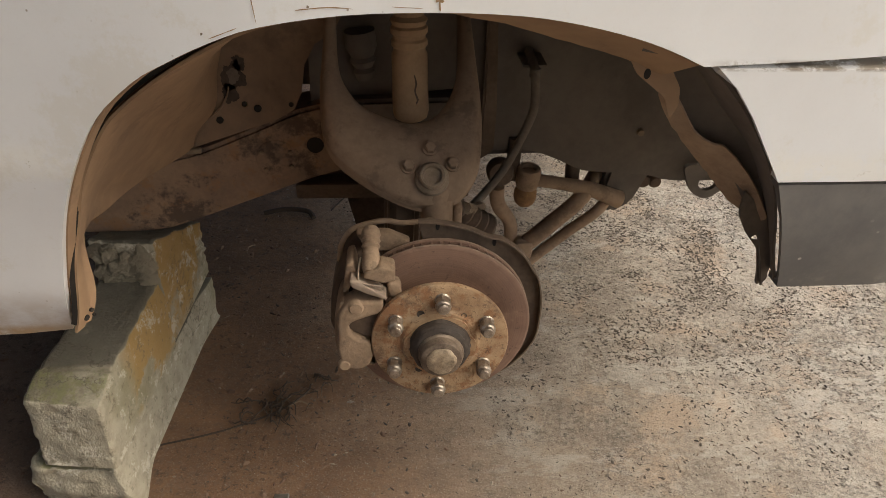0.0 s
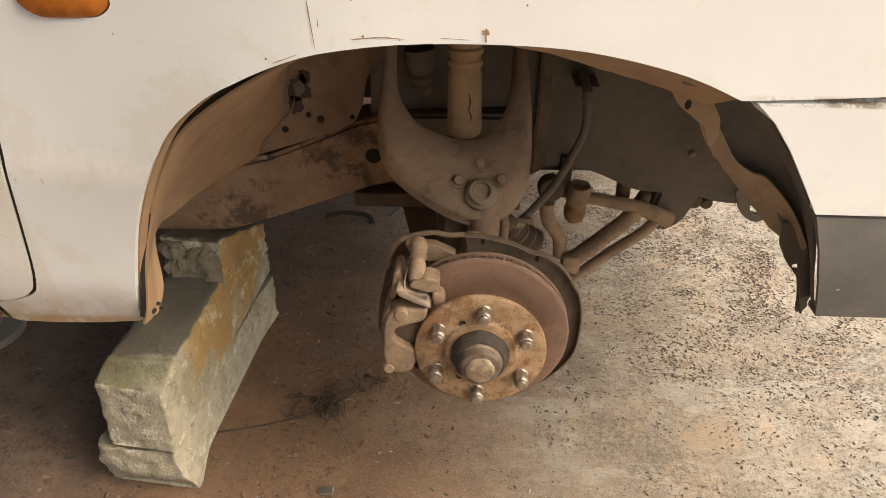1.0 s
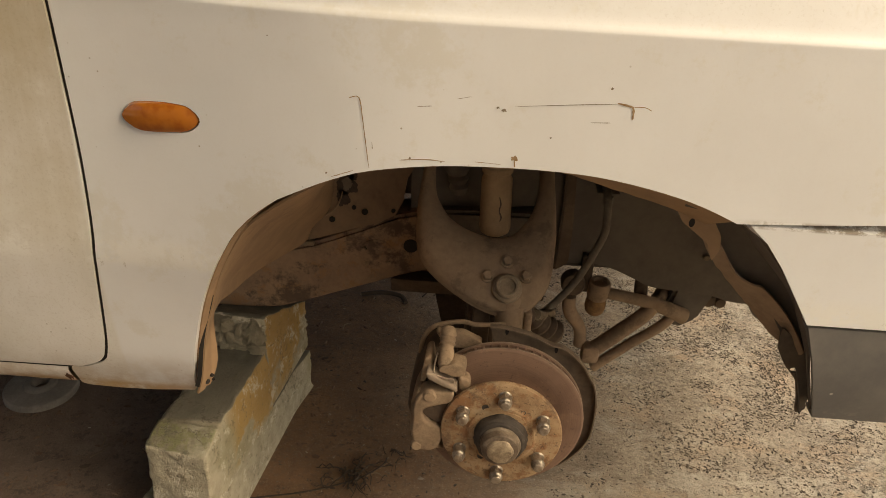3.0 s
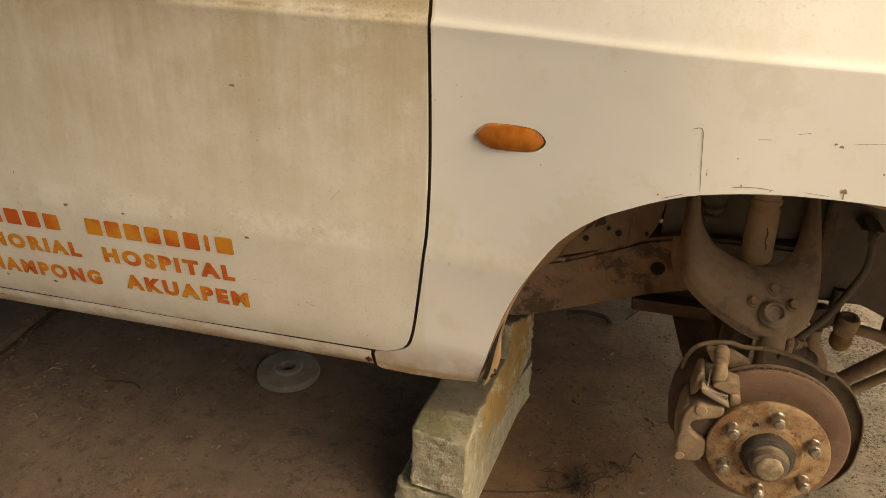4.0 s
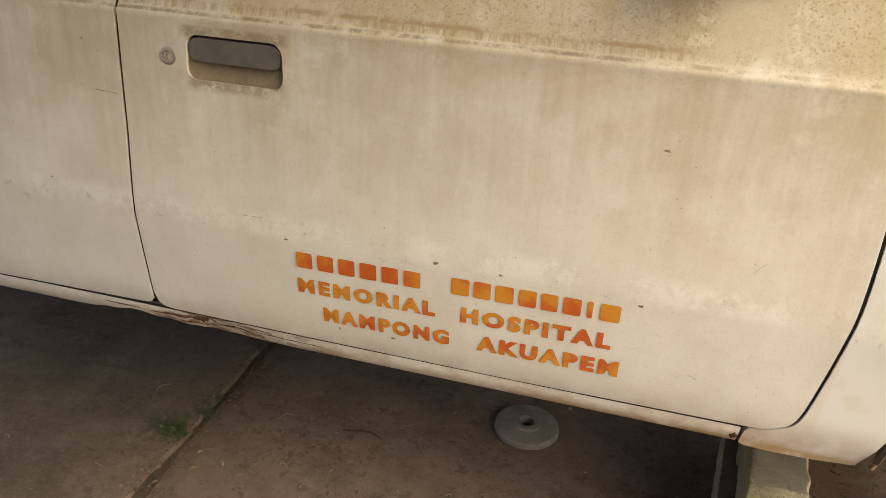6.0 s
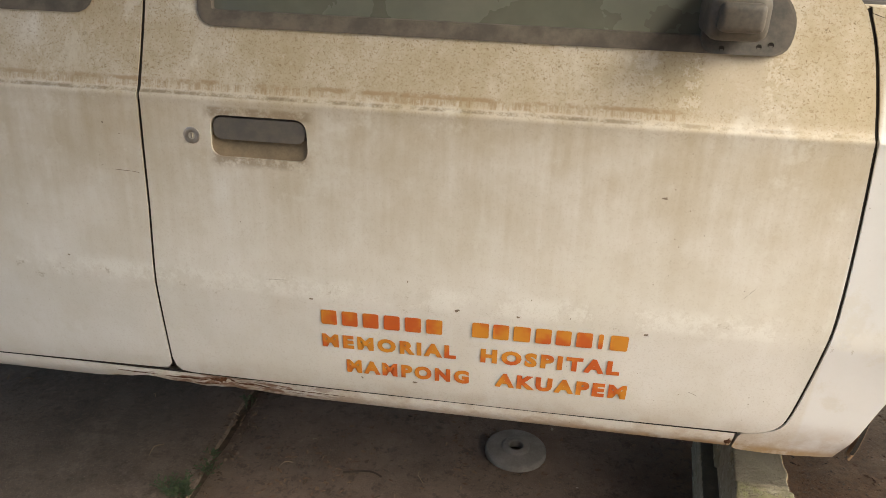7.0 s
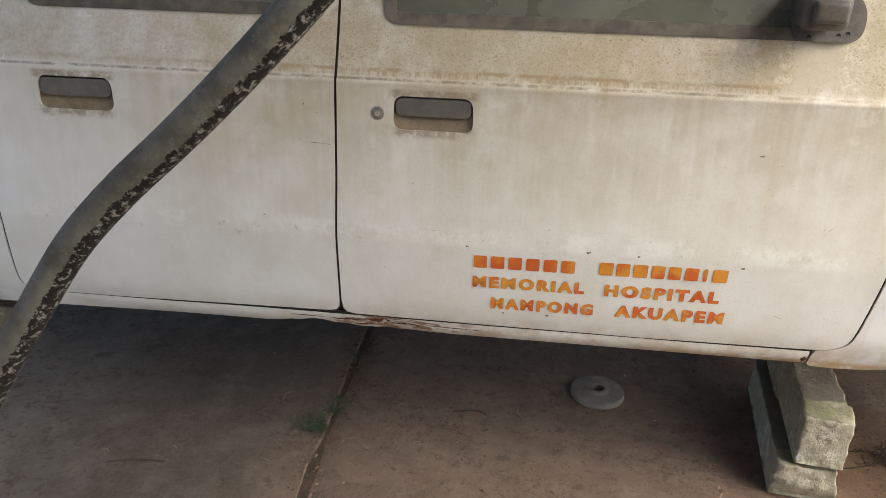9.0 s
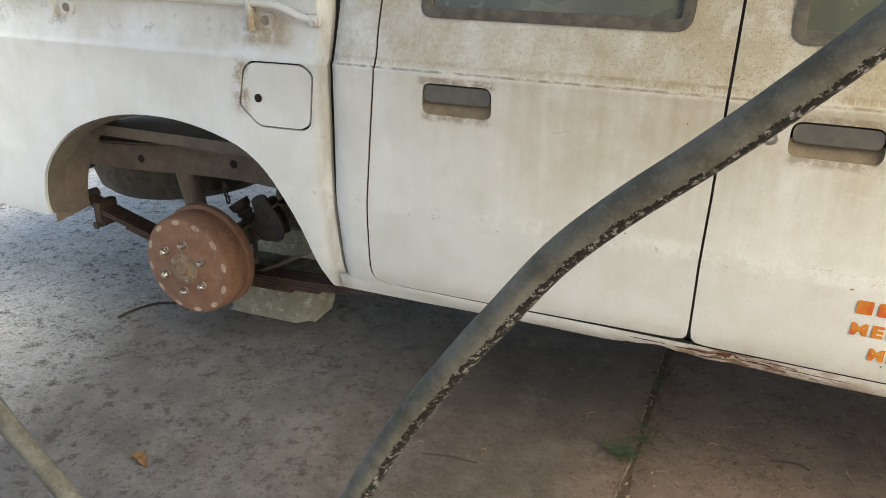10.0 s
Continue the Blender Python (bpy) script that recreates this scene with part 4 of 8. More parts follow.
def sill(far):
    """The rocker below the doors: a rounded box edge with a crumpled, rusted stretch below the joint of the doors."""
    bm = bmesh.new()
    xs = np.linspace(-0.808, 0.942, 141)
    rows = []
    for x in xs:
        dent = math.exp(-((x + 0.06) / 0.055) ** 2)
        low = 0.390 + 0.010 * sstep(-0.2, -0.6, x) * 0 + 0.021 * dent - 0.006 * sstep(-0.3, -0.8, x)
        crumple = 0.006 * math.exp(-((x - 0.10) / 0.07) ** 2) * (1 + noise.noise((x * 40, 0, 0)))
        row = []
        for z, out in ((0.4305, 0.016), (0.4295, 0.003), (0.424, 0.0), (0.412, -0.001), (0.403, -0.001), (low + 0.004, 0.003), (low, 0.010), (low + 0.002, 0.05)):
            z = max(z, low) if out < 0.01 else z
            row.append(bm.verts.new((x, skin(x, max(z, 0.40)) + out + crumple * (1 if z < 0.425 else 0), z)))
        rows.append(row)
    for a, b in zip(rows, rows[1:]):
        for i in range(7):
            bm.faces.new((a[i], b[i], b[i + 1], a[i + 1]))
    bmesh.ops.recalc_face_normals(bm, faces=bm.faces)
    if far:
        far_side(bm)
    return part("sill", bm, PAINT, truck, "white rocker sill, dented and rusted below the door joint")


def seam_gap(points, far, width=0.0037):
    """Near-black strip in the slot between two panels; its colour gives the slot's shade."""
    pts = line2(points, 4)
    bm = bmesh.new()
    rows = ([], [])
    for i, p in enumerate(pts):
        d = (Vector(pts[min(i + 1, len(pts) - 1)]) - Vector(pts[max(i - 1, 0)])).normalized()
        for row, w in zip(rows, (width, -width)):
            x, z = p[0] - d.y * w, p[1] + d.x * w
            row.append((x, skin(x, z) + 0.0035, z))
    strip(bm, *rows)
    thicken(bm, 0.001)
    if far:
        far_side(bm)
    part("panel_gap_strip", bm, GAP, truck)


def cab_quarter(far):
    edge = line2(shift(SEAM_R, -0.0025), 4)
    outline = [(-0.655, 1.52)] + edge + [(-0.66, 0.4275), (-0.66, 0.424), (-0.70, 0.418), (-0.778, 0.40), (-0.787, 0.42), (-0.790, 0.56), (-0.791, 0.765), (-0.791, 0.93), (-0.795, 1.05), (-0.79, 1.52)]
    shape = lambda x, z: skin(x, z) + 0.014 * sstep(-0.772, -0.793, x)
    return part("cab_corner", panel(outline, (), 0.012, 0.025, 0.018, 0, far, shape), PAINT, truck, "white cab corner pillar behind the rear door")


ARCHDUST = dusty("grey_tan_arch_dust", (0.22, 0.18, 0.135), (0.15, 0.12, 0.09), 12)
BOLTGREY = dusty("grey_dusty_bolt", (0.30, 0.27, 0.22), (0.18, 0.155, 0.125), 50)


def bed_side(far):
    arch = line2(ARCH_R, 3)
    outline = [(-0.812, 1.10), (-0.806, 1.02), (-0.803, 0.93), (-0.802, 0.765), (-0.798, 0.561), (-0.795, 0.44), (-0.797, 0.400), (-0.804, 0.388), (-0.815, 0.386), (-0.832, 0.388)] + arch + [(-1.76, 0.432), (-1.908, 0.441), (-2.42, 0.47), (-2.44, 0.5), (-2.44, 1.10)]
    flap = [(-1.016, 0.903), (-0.994, 0.922), (-0.856, 0.924), (-0.831, 0.903), (-0.841, 0.791), (-0.861, 0.778), (-0.976, 0.777), (-1.030, 0.822)]
    flap = rounded(flap, 0.012, 3)
    shape = lambda x, z: skin(x, z) + 0.014 * sstep(-0.822, -0.798, x) - 0.018 * math.exp(-((x + 1.30) / 0.42) ** 4) * sstep(0.9, 0.6, z)
    side = part("bed_side", panel(outline, (flap,), 0.012, 0.022, 0.02, 0, far, shape), PAINT, truck, "white cargo bed side with wheel arch")
    small = [(-0.929 + (p[0] + 0.929) * 0.948, 0.85 + (p[1] - 0.85) * 0.942) for p in flap]
    lid = part("fuel_flap", panel(small, (), 0.006, 0.03, 0.05, 0.0, far, shape), PAINT, side, "white fuel filler flap with a dark key hole")
    bm = panel(flap, (), 0.004, 0.05, 0.1, -0.014, far, shape)
    part("flap_recess", bm, GAP, side)
    bm = bmesh.new()
    y = shape(-0.976, 0.841)
    lathe(bm, [(0.0, 0.0), (0.0085, 0.0), (0.0095, 0.001), (0.0095, -0.004)], along((-0.976, y - 0.001, 0.841), (-0.976, y - 1, 0.841)), 20)
    if far:
        far_side(bm)
    part("flap_lock", bm, GAP, side, "black fuel flap keyhole")
    # inner lip of the arch
    bm = bmesh.new()
    pts = line2(ARCH_R, 4)
    strip(bm, [(p[0], shape(*p) + 0.010, p[1] - 0.001) for p in pts], [(p[0] + 0.004, shape(*p) + 0.060, p[1] - 0.012) for p in pts])
    thicken(bm, 0.002)
    if far:
        far_side(bm)
    part("arch_lip", bm, ARCHDUST, side, "dusty turned-in arch edge")
    # top rail tube and its brackets
    bm = bmesh.new()
    y = skin(-1.0, 1.02) - 0.012
    tube(bm, [(-2.35, y, 1.05), (-1.7, y, 1.048), (-1.049, y, 1.043), (-0.95, y, 1.041), (-0.91, y, 1.036), (-0.865, y + 0.004, 1.018), (-0.838, y + 0.010, 1.012)], 0.0085, 10, 5)
    if far:
        far_side(bm)
    part("rope_rail", bm, PAINT, side, "white tubular rope rail")
    for x in (-0.990, -1.574, -2.15):
        bm = bmesh.new()
        yy = skin(-1.0, 1.0)
        box(bm, x - 0.005, x + 0.005, yy - 0.024, yy + 0.004, 0.984, 1.050, 0.003)
        poly = rounded([(x - 0.018, 0.990), (x - 0.018, 1.018), (x + 0.052, 1.024), (x + 0.060, 1.006), (x + 0.050, 0.990)], 0.009, 4)
        a = [bm.verts.new((p[0], yy - 0.007, p[1])) for p in poly]
        b = [bm.verts.new((p[0], yy + 0.004, p[1])) for p in poly]
        bm.faces.new(a)
        for k in range(len(a)):
            q = (k + 1) % len(a)
            bm.faces.new((a[k], b[k], b[q], a[q]))
        bmesh.ops.recalc_face_normals(bm, faces=bm.faces)
        if far:
            far_side(bm)
        bracket = part("rail_bracket", bm, PAINT, side, "painted rail bracket with a bolt")
        bm = bmesh.new()
        lathe(bm, [(0, 0.006), (0.005, 0.0055), (0.006, 0.003), (0.010, 0.0025), (0.0105, 0)], along((x + 0.034, yy - 0.007, 1.007), (x + 0.034, yy - 1, 1.007)), 14)
        if far:
            far_side(bm)
        part("bolt", bm, BOLTGREY, bracket, "grey dusty bolt")
    bm = bmesh.new()
    yy = skin(-1.0, 1.0)
    box(bm, -0.856, -0.822, yy - 0.008, yy + 0.004, 0.998, 1.026, 0.010, 3)
    lathe(bm, [(0, 0.006), (0.006, 0.005), (0.007, 0)], along((-0.838, yy - 0.007, 1.012), (-0.838, yy - 1, 1.012)), 12)
    if far:
        far_side(bm)
    part("rail_end", bm, PAINT, side)
    return side


for far in (False, True):
    front_door(far)
    rear_door(far)
    front_fender(far)
    sill(far)
    cab_quarter(far)
    bed_side(far)
    seam_gap(SEAM_F, far)
    seam_gap(SEAM_R, far)
    seam_gap([(0.0058, 1.10), (0.0058, 0.93), (0.0035, 0.75), (0.0, 0.62), (-0.001, 0.475), (-0.001, 0.447)], far)
    seam_gap([(-0.66, 0.4300), (-0.434, 0.4310), (-0.193, 0.4345), (0.03, 0.4340), (0.3, 0.4318), (0.62, 0.4312), (0.945, 0.4340)], far, 0.003)

# ---------- cab shell, roof, bonnet, bed ----------
def shell():
    bm = bmesh.new()
    xs = [-0.80, -0.76, -0.5, 0.0, 0.4, 0.50, 0.56]
    rows = []
    for x, h in zip(xs, (1.50, 1.555, 1.60, 1.615, 1.60, 1.575, 1.50)):
        row = []
        for i in range(13):
            u = i / 12
            y = 0.195 + (WIDTH - 0.39) * u
            row.append(bm.verts.new((x, y, 1.495 + (h - 1.495) * (1 - abs(2 * u - 1) ** 4))))
        rows.append(row)
    for a, b in zip(rows, rows[1:]):
        for i in range(12):
            bm.faces.new((a[i], b[i], b[i + 1], a[i + 1]))
    thicken(bm, 0.01)
    part("roof", bm, PAINT, truck, "white cab roof")
    bm = bmesh.new()
    rows = []
    for x, z in ((0.98, 1.085), (1.2, 1.085), (1.6, 1.055), (1.95, 1.0), (2.08, 0.955)):
        rows.append([bm.verts.new((x, 0.075 + (WIDTH - 0.15) * i / 12, z + 0.035 * (1 - abs(2 * i / 12 - 1) ** 3))) for i in range(13)])
    for a, b in zip(rows, rows[1:]):
        for i in range(12):
            bm.faces.new((a[i], b[i], b[i + 1], a[i + 1]))
    thicken(bm, 0.01)
    part("bonnet", bm, PAINT, truck, "white bonnet")
    bm = bmesh.new()
    strip(bm, [(1.0, 0.10 + (WIDTH - 0.20) * i / 8, 1.10 + 0.015 * math.sin(i / 8 * math.pi)) for i in range(9)], [(0.56, 0.19 + (WIDTH - 0.38) * i / 8, 1.50 + 0.03 * math.sin(i / 8 * math.pi)) for i in range(9)])
    thicken(bm, 0.006)
    part("windscreen", bm, GLASS, truck, "dusty windscreen")
    bm = bmesh.new()
    box(bm, 0.99, 1.17, 0.095, WIDTH - 0.095, 1.058, 1.094, 0.01)
    part("cowl_grille", bm, PLASTIC, truck, "black plastic cowl below the windscreen")
    bm = bmesh.new()
    box(bm, -0.79, -0.775, 0.05, WIDTH - 0.05, 0.42, 1.06, 0.006)
    box(bm, -0.785, -0.77, 0.19, WIDTH - 0.19, 1.06, 1.16, 0.004)
    box(bm, -0.785, -0.77, 0.19, 0.27, 1.15, 1.50, 0.004)
    box(bm, -0.785, -0.77, WIDTH - 0.27, WIDTH - 0.19, 1.15, 1.50, 0.004)
    part("cab_back", bm, PAINT, truck, "white rear cab wall")
    bm = bmesh.new()
    box(bm, -0.783, -0.775, 0.265, WIDTH - 0.265, 1.155, 1.49)
    part("back_window", bm, GLASS, truck, "rear cab window")
    # floor pan and inner wall that close the cab
    bm = bmesh.new()
    box(bm, -0.77, 1.02, 0.07, WIDTH - 0.07, 0.405, 0.44, 0.004)
    for y0, y1 in ((0.045, 0.065), (WIDTH - 0.065, WIDTH - 0.045)):
        box(bm, -0.775, 0.985, y0, y1, 0.405, 1.0)
    box(bm, 0.955, 0.985, 0.05, WIDTH - 0.05, 0.42, 1.07)
    part("floor_pan", bm, BLACK, truck, "dark cab floor pan")
    # cargo bed
    bm = bmesh.new()
    box(bm, -2.43, -0.83, 0.10, WIDTH - 0.10, 0.66, 0.69)
    box(bm, -0.86, -0.835, 0.06, WIDTH - 0.06, 0.60, 1.08, 0.004)
    for y0, y1 in ((0.055, 0.075), (WIDTH - 0.075, WIDTH - 0.055)):
        box(bm, -2.43, -0.84, y0 + 0.02, y1 + 0.02, 0.80, 1.07)
    part("cargo_bed", bm, BEDLINE, truck, "steel cargo bed floor and bulkhead")
    bm = bmesh.new()
    box(bm, -2.47, -2.43, 0.05, WIDTH - 0.05, 0.55, 1.09, 0.012)
    part("tailgate", bm, PAINT, truck, "white tailgate")
    bm = bmesh.new()
    box(bm, -2.62, -2.50, 0.12, WIDTH - 0.12, 0.42, 0.53, 0.02)
    part("rear_bumper", bm, PLASTIC, truck, "dark rear step bumper")


BEDLINE = dusty("dusty_bed_steel", (0.20, 0.165, 0.13), (0.12, 0.10, 0.08), 10)
shell()


def bumper():
    """The front bumper wraps round the nose: painted above, bare plastic below."""
    def side_point(u, end_x, z):
        """u from 0 at the end on the near flank to 1 at the end on the far flank."""
        s = abs(2 * u - 1)
        near = u < 0.5
        y0 = skin(1.8, 0.70) + 0.02 * sstep(0.62, 0.44, z)
        if s > 0.45:
            t = (1 - s) / 0.55
            x = end_x + (2.16 - end_x) * t
            y = y0 + 0.16 * sstep(0.35, 1.0, t) ** 1.6
        else:
            t = 1 - s / 0.45
            x = 2.16 + 0.13 * math.sin(t * math.pi / 2) ** 0.7
            y = y0 + 0.16 + (WIDTH / 2 - y0 - 0.16) * t
        return (x, y if near else WIDTH - y, z)
    for name, zs, mat, label in (("bumper_skin", [(0.745, 1.741, 0.03), (0.742, 1.743, 0.0), (0.723, 1.764, 0.0), (0.694, 1.787, 0.0), (0.662, 1.808, 0.0), (0.628, 1.830, 0.0), (0.626, 1.832, 0.03)], PAINT, "white painted bumper, chipped at its edge"),
                                 ("bumper_apron", [(0.625, 1.836, 0.03), (0.623, 1.834, 0.003), (0.58, 1.85, 0.0), (0.540, 1.864, 0.0), (0.505, 1.876, 0.002), (0.482, 1.884, 0.006), (0.479, 1.886, 0.03)], SCUFFED, "bare dark grey plastic lower bumper, scuffed")):
        bm = bmesh.new()
        rows = []
        for z, ex, inset in zs:
            row = []
            for i in range(81):
                p = side_point(i / 80, ex, z)
                y = p[1] + (inset if p[1] < WIDTH / 2 else -inset)
                row.append(bm.verts.new((p[0], y, z)))
            rows.append(row)
        for a, b in zip(rows, rows[1:]):
            for i in range(80):
                bm.faces.new((a[i], a[i + 1], b[i + 1], b[i]))
        thicken(bm, 0.006)
        part(name, bm, mat, truck, label)
    bm = bmesh.new()
    box(bm, 2.10, 2.16, 0.16, WIDTH - 0.16, 0.77, 0.93, 0.01)
    for i in range(5):
        box(bm, 2.155, 2.175, 0.38, WIDTH - 0.38, 0.785 + i * 0.029, 0.797 + i * 0.029)
    part("grille", bm, PLASTIC, truck, "dark radiator grille")
    for y in (0.13, WIDTH - 0.37):
        bm = bmesh.new()
        box(bm, 2.08, 2.17, y, y + 0.24, 0.775, 0.925, 0.02, 3)
        part("headlight", bm, CHROME, truck, "rectangular headlight")


bumper()


# ---------- wheel well, frame and suspension ----------
def poly_prism(bm, pts, y0, y1):
    """A plate of outline pts (x, z) from y0 to y1."""
    a = [bm.verts.new((p[0], y0, p[1])) for p in pts]
    b = [bm.verts.new((p[0], y1, p[1])) for p in pts]
    bm.faces.new(a)
    bm.faces.new(b[::-1])
    for i in range(len(a)):
        q = (i + 1) % len(a)
        bm.faces.new((a[i], b[i], b[q], a[q]))
    bmesh.ops.recalc_face_normals(bm, faces=bm.faces)
    return bm


LINER = dusty("dusty_black_liner", (0.165, 0.132, 0.10), (0.085, 0.07, 0.056), 12)


WING = dusty("brown_dusty_sheet", (0.29, 0.195, 0.122), (0.19, 0.127, 0.082), 6, bump=0.15, rust=(0.12, 0.08, 0.055), much=0.5)
WORNCORE = dusty("grey_worn_sheet", (0.17, 0.135, 0.10), (0.11, 0.088, 0.066), 40)
BOLTTAN = dusty("pale_tan_metal", (0.30, 0.23, 0.16), (0.20, 0.15, 0.10), 50)
BAREPATCH = dusty("bare_dark_sheet", (0.085, 0.062, 0.046), (0.045, 0.034, 0.027), 45)


def loft(bm, rows):
    """A sheet through rows of points, all of one length."""
    made = [[bm.verts.new(p) for p in row] for row in rows]
    for a, b in zip(made, made[1:]):
        for i in range(len(a) - 1):
            bm.faces.new((a[i], a[i + 1], b[i + 1], b[i]))
    bmesh.ops.recalc_face_normals(bm, faces=bm.faces)
    return bm


def wheel_well():
    # tan splash sheet of the rear half: leaves the arch with a dark gap and slants inwards to the inner wing
    near = curve_pts([(1.116, 0.008, 0.410), (1.125, 0.008, 0.440), (1.134, 0.012, 0.500), (1.146, 0.020, 0.548), (1.160, 0.020, 0.594), (1.188, 0.020, 0.646), (1.214, 0.020, 0.674), (1.259, 0.016, 0.708), (1.31, 0.012, 0.738), (1.36, 0.010, 0.757), (1.42, 0.010, 0.768)], 4)
    away = curve_pts([(1.125, 0.032, 0.408), (1.133, 0.046, 0.440), (1.126, 0.070, 0.500), (1.128, 0.150, 0.482), (1.140, 0.250, 0.462), (1.183, 0.368, 0.447), (1.196, 0.368, 0.475), (1.226, 0.368, 0.515), (1.236, 0.368, 0.575), (1.27, 0.368, 0.66), (1.34, 0.368, 0.74)], 4)
    mid = [a.lerp(b, 0.5) + Vector((-0.012, 0, -0.006)) * sstep(0.06, 0.25, (a - b).length) for a, b in zip(near, away)]
    bm = loft(bmesh.new(), [near, [a.lerp(b, 0.5) for a, b in zip(near, mid)], mid, [a.lerp(b, 0.5) + Vector((-0.003, 0, 0)) for a, b in zip(mid, away)], away])
    thicken(bm, 0.003)
    part("wheelhouse_liner", bm, APRON, truck, "tan dust-caked wheelhouse sheet")
    # near-black sheet painted as the shade between the arch and the splash sheet
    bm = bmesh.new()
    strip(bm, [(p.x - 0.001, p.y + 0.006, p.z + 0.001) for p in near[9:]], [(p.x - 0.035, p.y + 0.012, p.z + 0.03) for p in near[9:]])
    part("fender_dark_strip", bm, GAP, truck)
    # narrow near-black strip that draws a dark line along the arch edge
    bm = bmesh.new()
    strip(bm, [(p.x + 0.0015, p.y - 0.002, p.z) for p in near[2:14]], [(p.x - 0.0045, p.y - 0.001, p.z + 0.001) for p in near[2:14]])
    part("fender_dark_strip", bm, GAP, truck)
    for y, z, r in ((0.020, 0.420, 0.0030), (0.031, 0.422, 0.0020), (0.033, 0.414, 0.0016)):
        bm = bmesh.new()
        lathe(bm, [(0, 0.0), (r, 0.0), (r * 1.2, 0.0006), (r * 1.25, -0.003)], along((1.1285 + 0.25 * (y - 0.022), y, z), (2.2, y - 0.5, z)), 12)
        part("liner_slot", bm, GAP, truck)
    # inner wing with bolt holes
    bm = bmesh.new()
    wall = [(1.09, 0.40), (1.15, 0.432), (1.183, 0.444), (1.245, 0.466), (1.302, 0.486), (1.325, 0.500), (1.338, 0.508), (1.350, 0.535), (1.356, 0.575), (1.372, 0.605), (1.398, 0.622), (1.42, 0.66), (1.42, 0.79), (1.10, 0.79), (1.04, 0.60)]
    poly_prism(bm, wall, 0.372, 0.380)
    part("inner_wing", bm, WING, truck, "dust-coated inner wing panel")
    for x, z, r in ((1.231, 0.490, 0.0040), (1.268, 0.515, 0.003), (1.286, 0.508, 0.0042), (1.334, 0.516, 0.0028)):
        bm = bmesh.new()
        lathe(bm, [(0, 0.0), (r, 0.0), (r * 1.25, 0.0008), (r * 1.3, -0.002)], along((x, 0.3665 if x > 1.3 else 0.3705, z), (x, -1, z)), 14)
        part("bolt_hole", bm, GAP, truck)
    # a worn patch of underseal with a paler core, and the lapped joint beside it
    for cx, cz, r, seed, y, mat in ((1.256, 0.556, 0.027, 1, 0.3702, BAREPATCH), (1.250, 0.532, 0.020, 2, 0.3702, BAREPATCH), (1.266, 0.578, 0.014, 3, 0.3702, BAREPATCH), (1.258, 0.557, 0.014, 7, 0.3694, WORNCORE)):
        bm = bmesh.new()
        vs = []
        for i in range(64):
            a = 2 * math.pi * i / 64
            d = Vector((math.cos(a), math.sin(a), seed * 3.0))
            q = r * (0.80 + 0.35 * noise.noise(d * 1.3) + 0.16 * noise.noise(d * 4) + 0.08 * noise.noise(d * 11))
            vs.append(bm.verts.new((cx + q * d.x * 0.72, y, cz + q * d.y)))
        bm.faces.new(vs)
        part("bare_patch", bm, mat, truck, "dark patch of bare sheet")
    bm = bmesh.new()
    poly_prism(bm, [(1.304, 0.487), (1.325, 0.500), (1.338, 0.508), (1.350, 0.535), (1.356, 0.575), (1.372, 0.605), (1.398, 0.622), (1.41, 0.77), (1.308, 0.77), (1.306, 0.55)], 0.3675, 0.3715)
    part("lapped_sheet", bm, WING, truck)
    bm = bmesh.new()
    tube(bm, [(1.190, 0.368, 0.449), (1.197, 0.367, 0.470), (1.214, 0.367, 0.492), (1.236, 0.367, 0.512), (1.246, 0.367, 0.530), (1.250, 0.367, 0.545)], [0.0016, 0.002, 0.0012, 0.002, 0.0014, 0.001], 6, 4)
    part("sheet_seam", bm, WING, truck, "bent edge where two sheets overlap")
    bm = bmesh.new()
    box(bm, 1.176, 1.200, 0.362, 0.370, 0.440, 0.448, 0.002, 2)
    part("seam_clip", bm, BOLTTAN, truck, "small pale clip on the sheet edge")
    # front half: black sheet behind the bumper
    out = curve_pts([(1.68, -0.036, 0.752), (1.742, -0.040, 0.738), (1.792, -0.042, 0.690), (1.834, -0.040, 0.628), (1.855, -0.036, 0.578), (1.870, -0.030, 0.530), (1.887, -0.024, 0.484)], 5)
    inn = curve_pts([(1.690, 0.020, 0.735), (1.722, 0.020, 0.700), (1.755, 0.020, 0.655), (1.802, 0.020, 0.622), (1.836, 0.014, 0.575), (1.868, 0.006, 0.520), (1.886, 0.0, 0.458)], 5)
    bm = loft(bmesh.new(), [out, [a.lerp(b, 0.5) + Vector((0.012, 0.02, 0.010)) for a, b in zip(out, inn)], inn])
    thicken(bm, 0.003)
    part("front_liner", bm, SPLASH, truck, "black front wheelhouse liner")
    # bent, dusty flange that runs from the torn end of the arch lip down to the bumper
    top = curve_pts([(1.712, -0.004, 0.716), (1.738, 0.0, 0.690), (1.763, 0.0, 0.655), (1.785, 0.0, 0.641), (1.799, 0.0, 0.637), (1.828, 0.0, 0.610), (1.850, 0.0, 0.582), (1.868, 0.0, 0.552)], 4)
    low = curve_pts([(1.722, 0.010, 0.690), (1.742, 0.020, 0.658), (1.772, 0.030, 0.624), (1.790, 0.034, 0.604), (1.806, 0.036, 0.588), (1.828, 0.036, 0.564), (1.846, 0.030, 0.548), (1.866, 0.010, 0.540)], 4)
    bm = loft(bmesh.new(), [top, [a.lerp(b, 0.45) + Vector((0.0, -0.004, 0.002)) for a, b in zip(top, low)], [Vector((b.x, b.y, b.z + 0.003 * noise.noise((i * 0.9, 4, 3)))) for i, b in enumerate(low)]])
    thicken(bm, 0.002)
    part("liner_rim", bm, DUST, truck, "dusty bent flange of the liner")
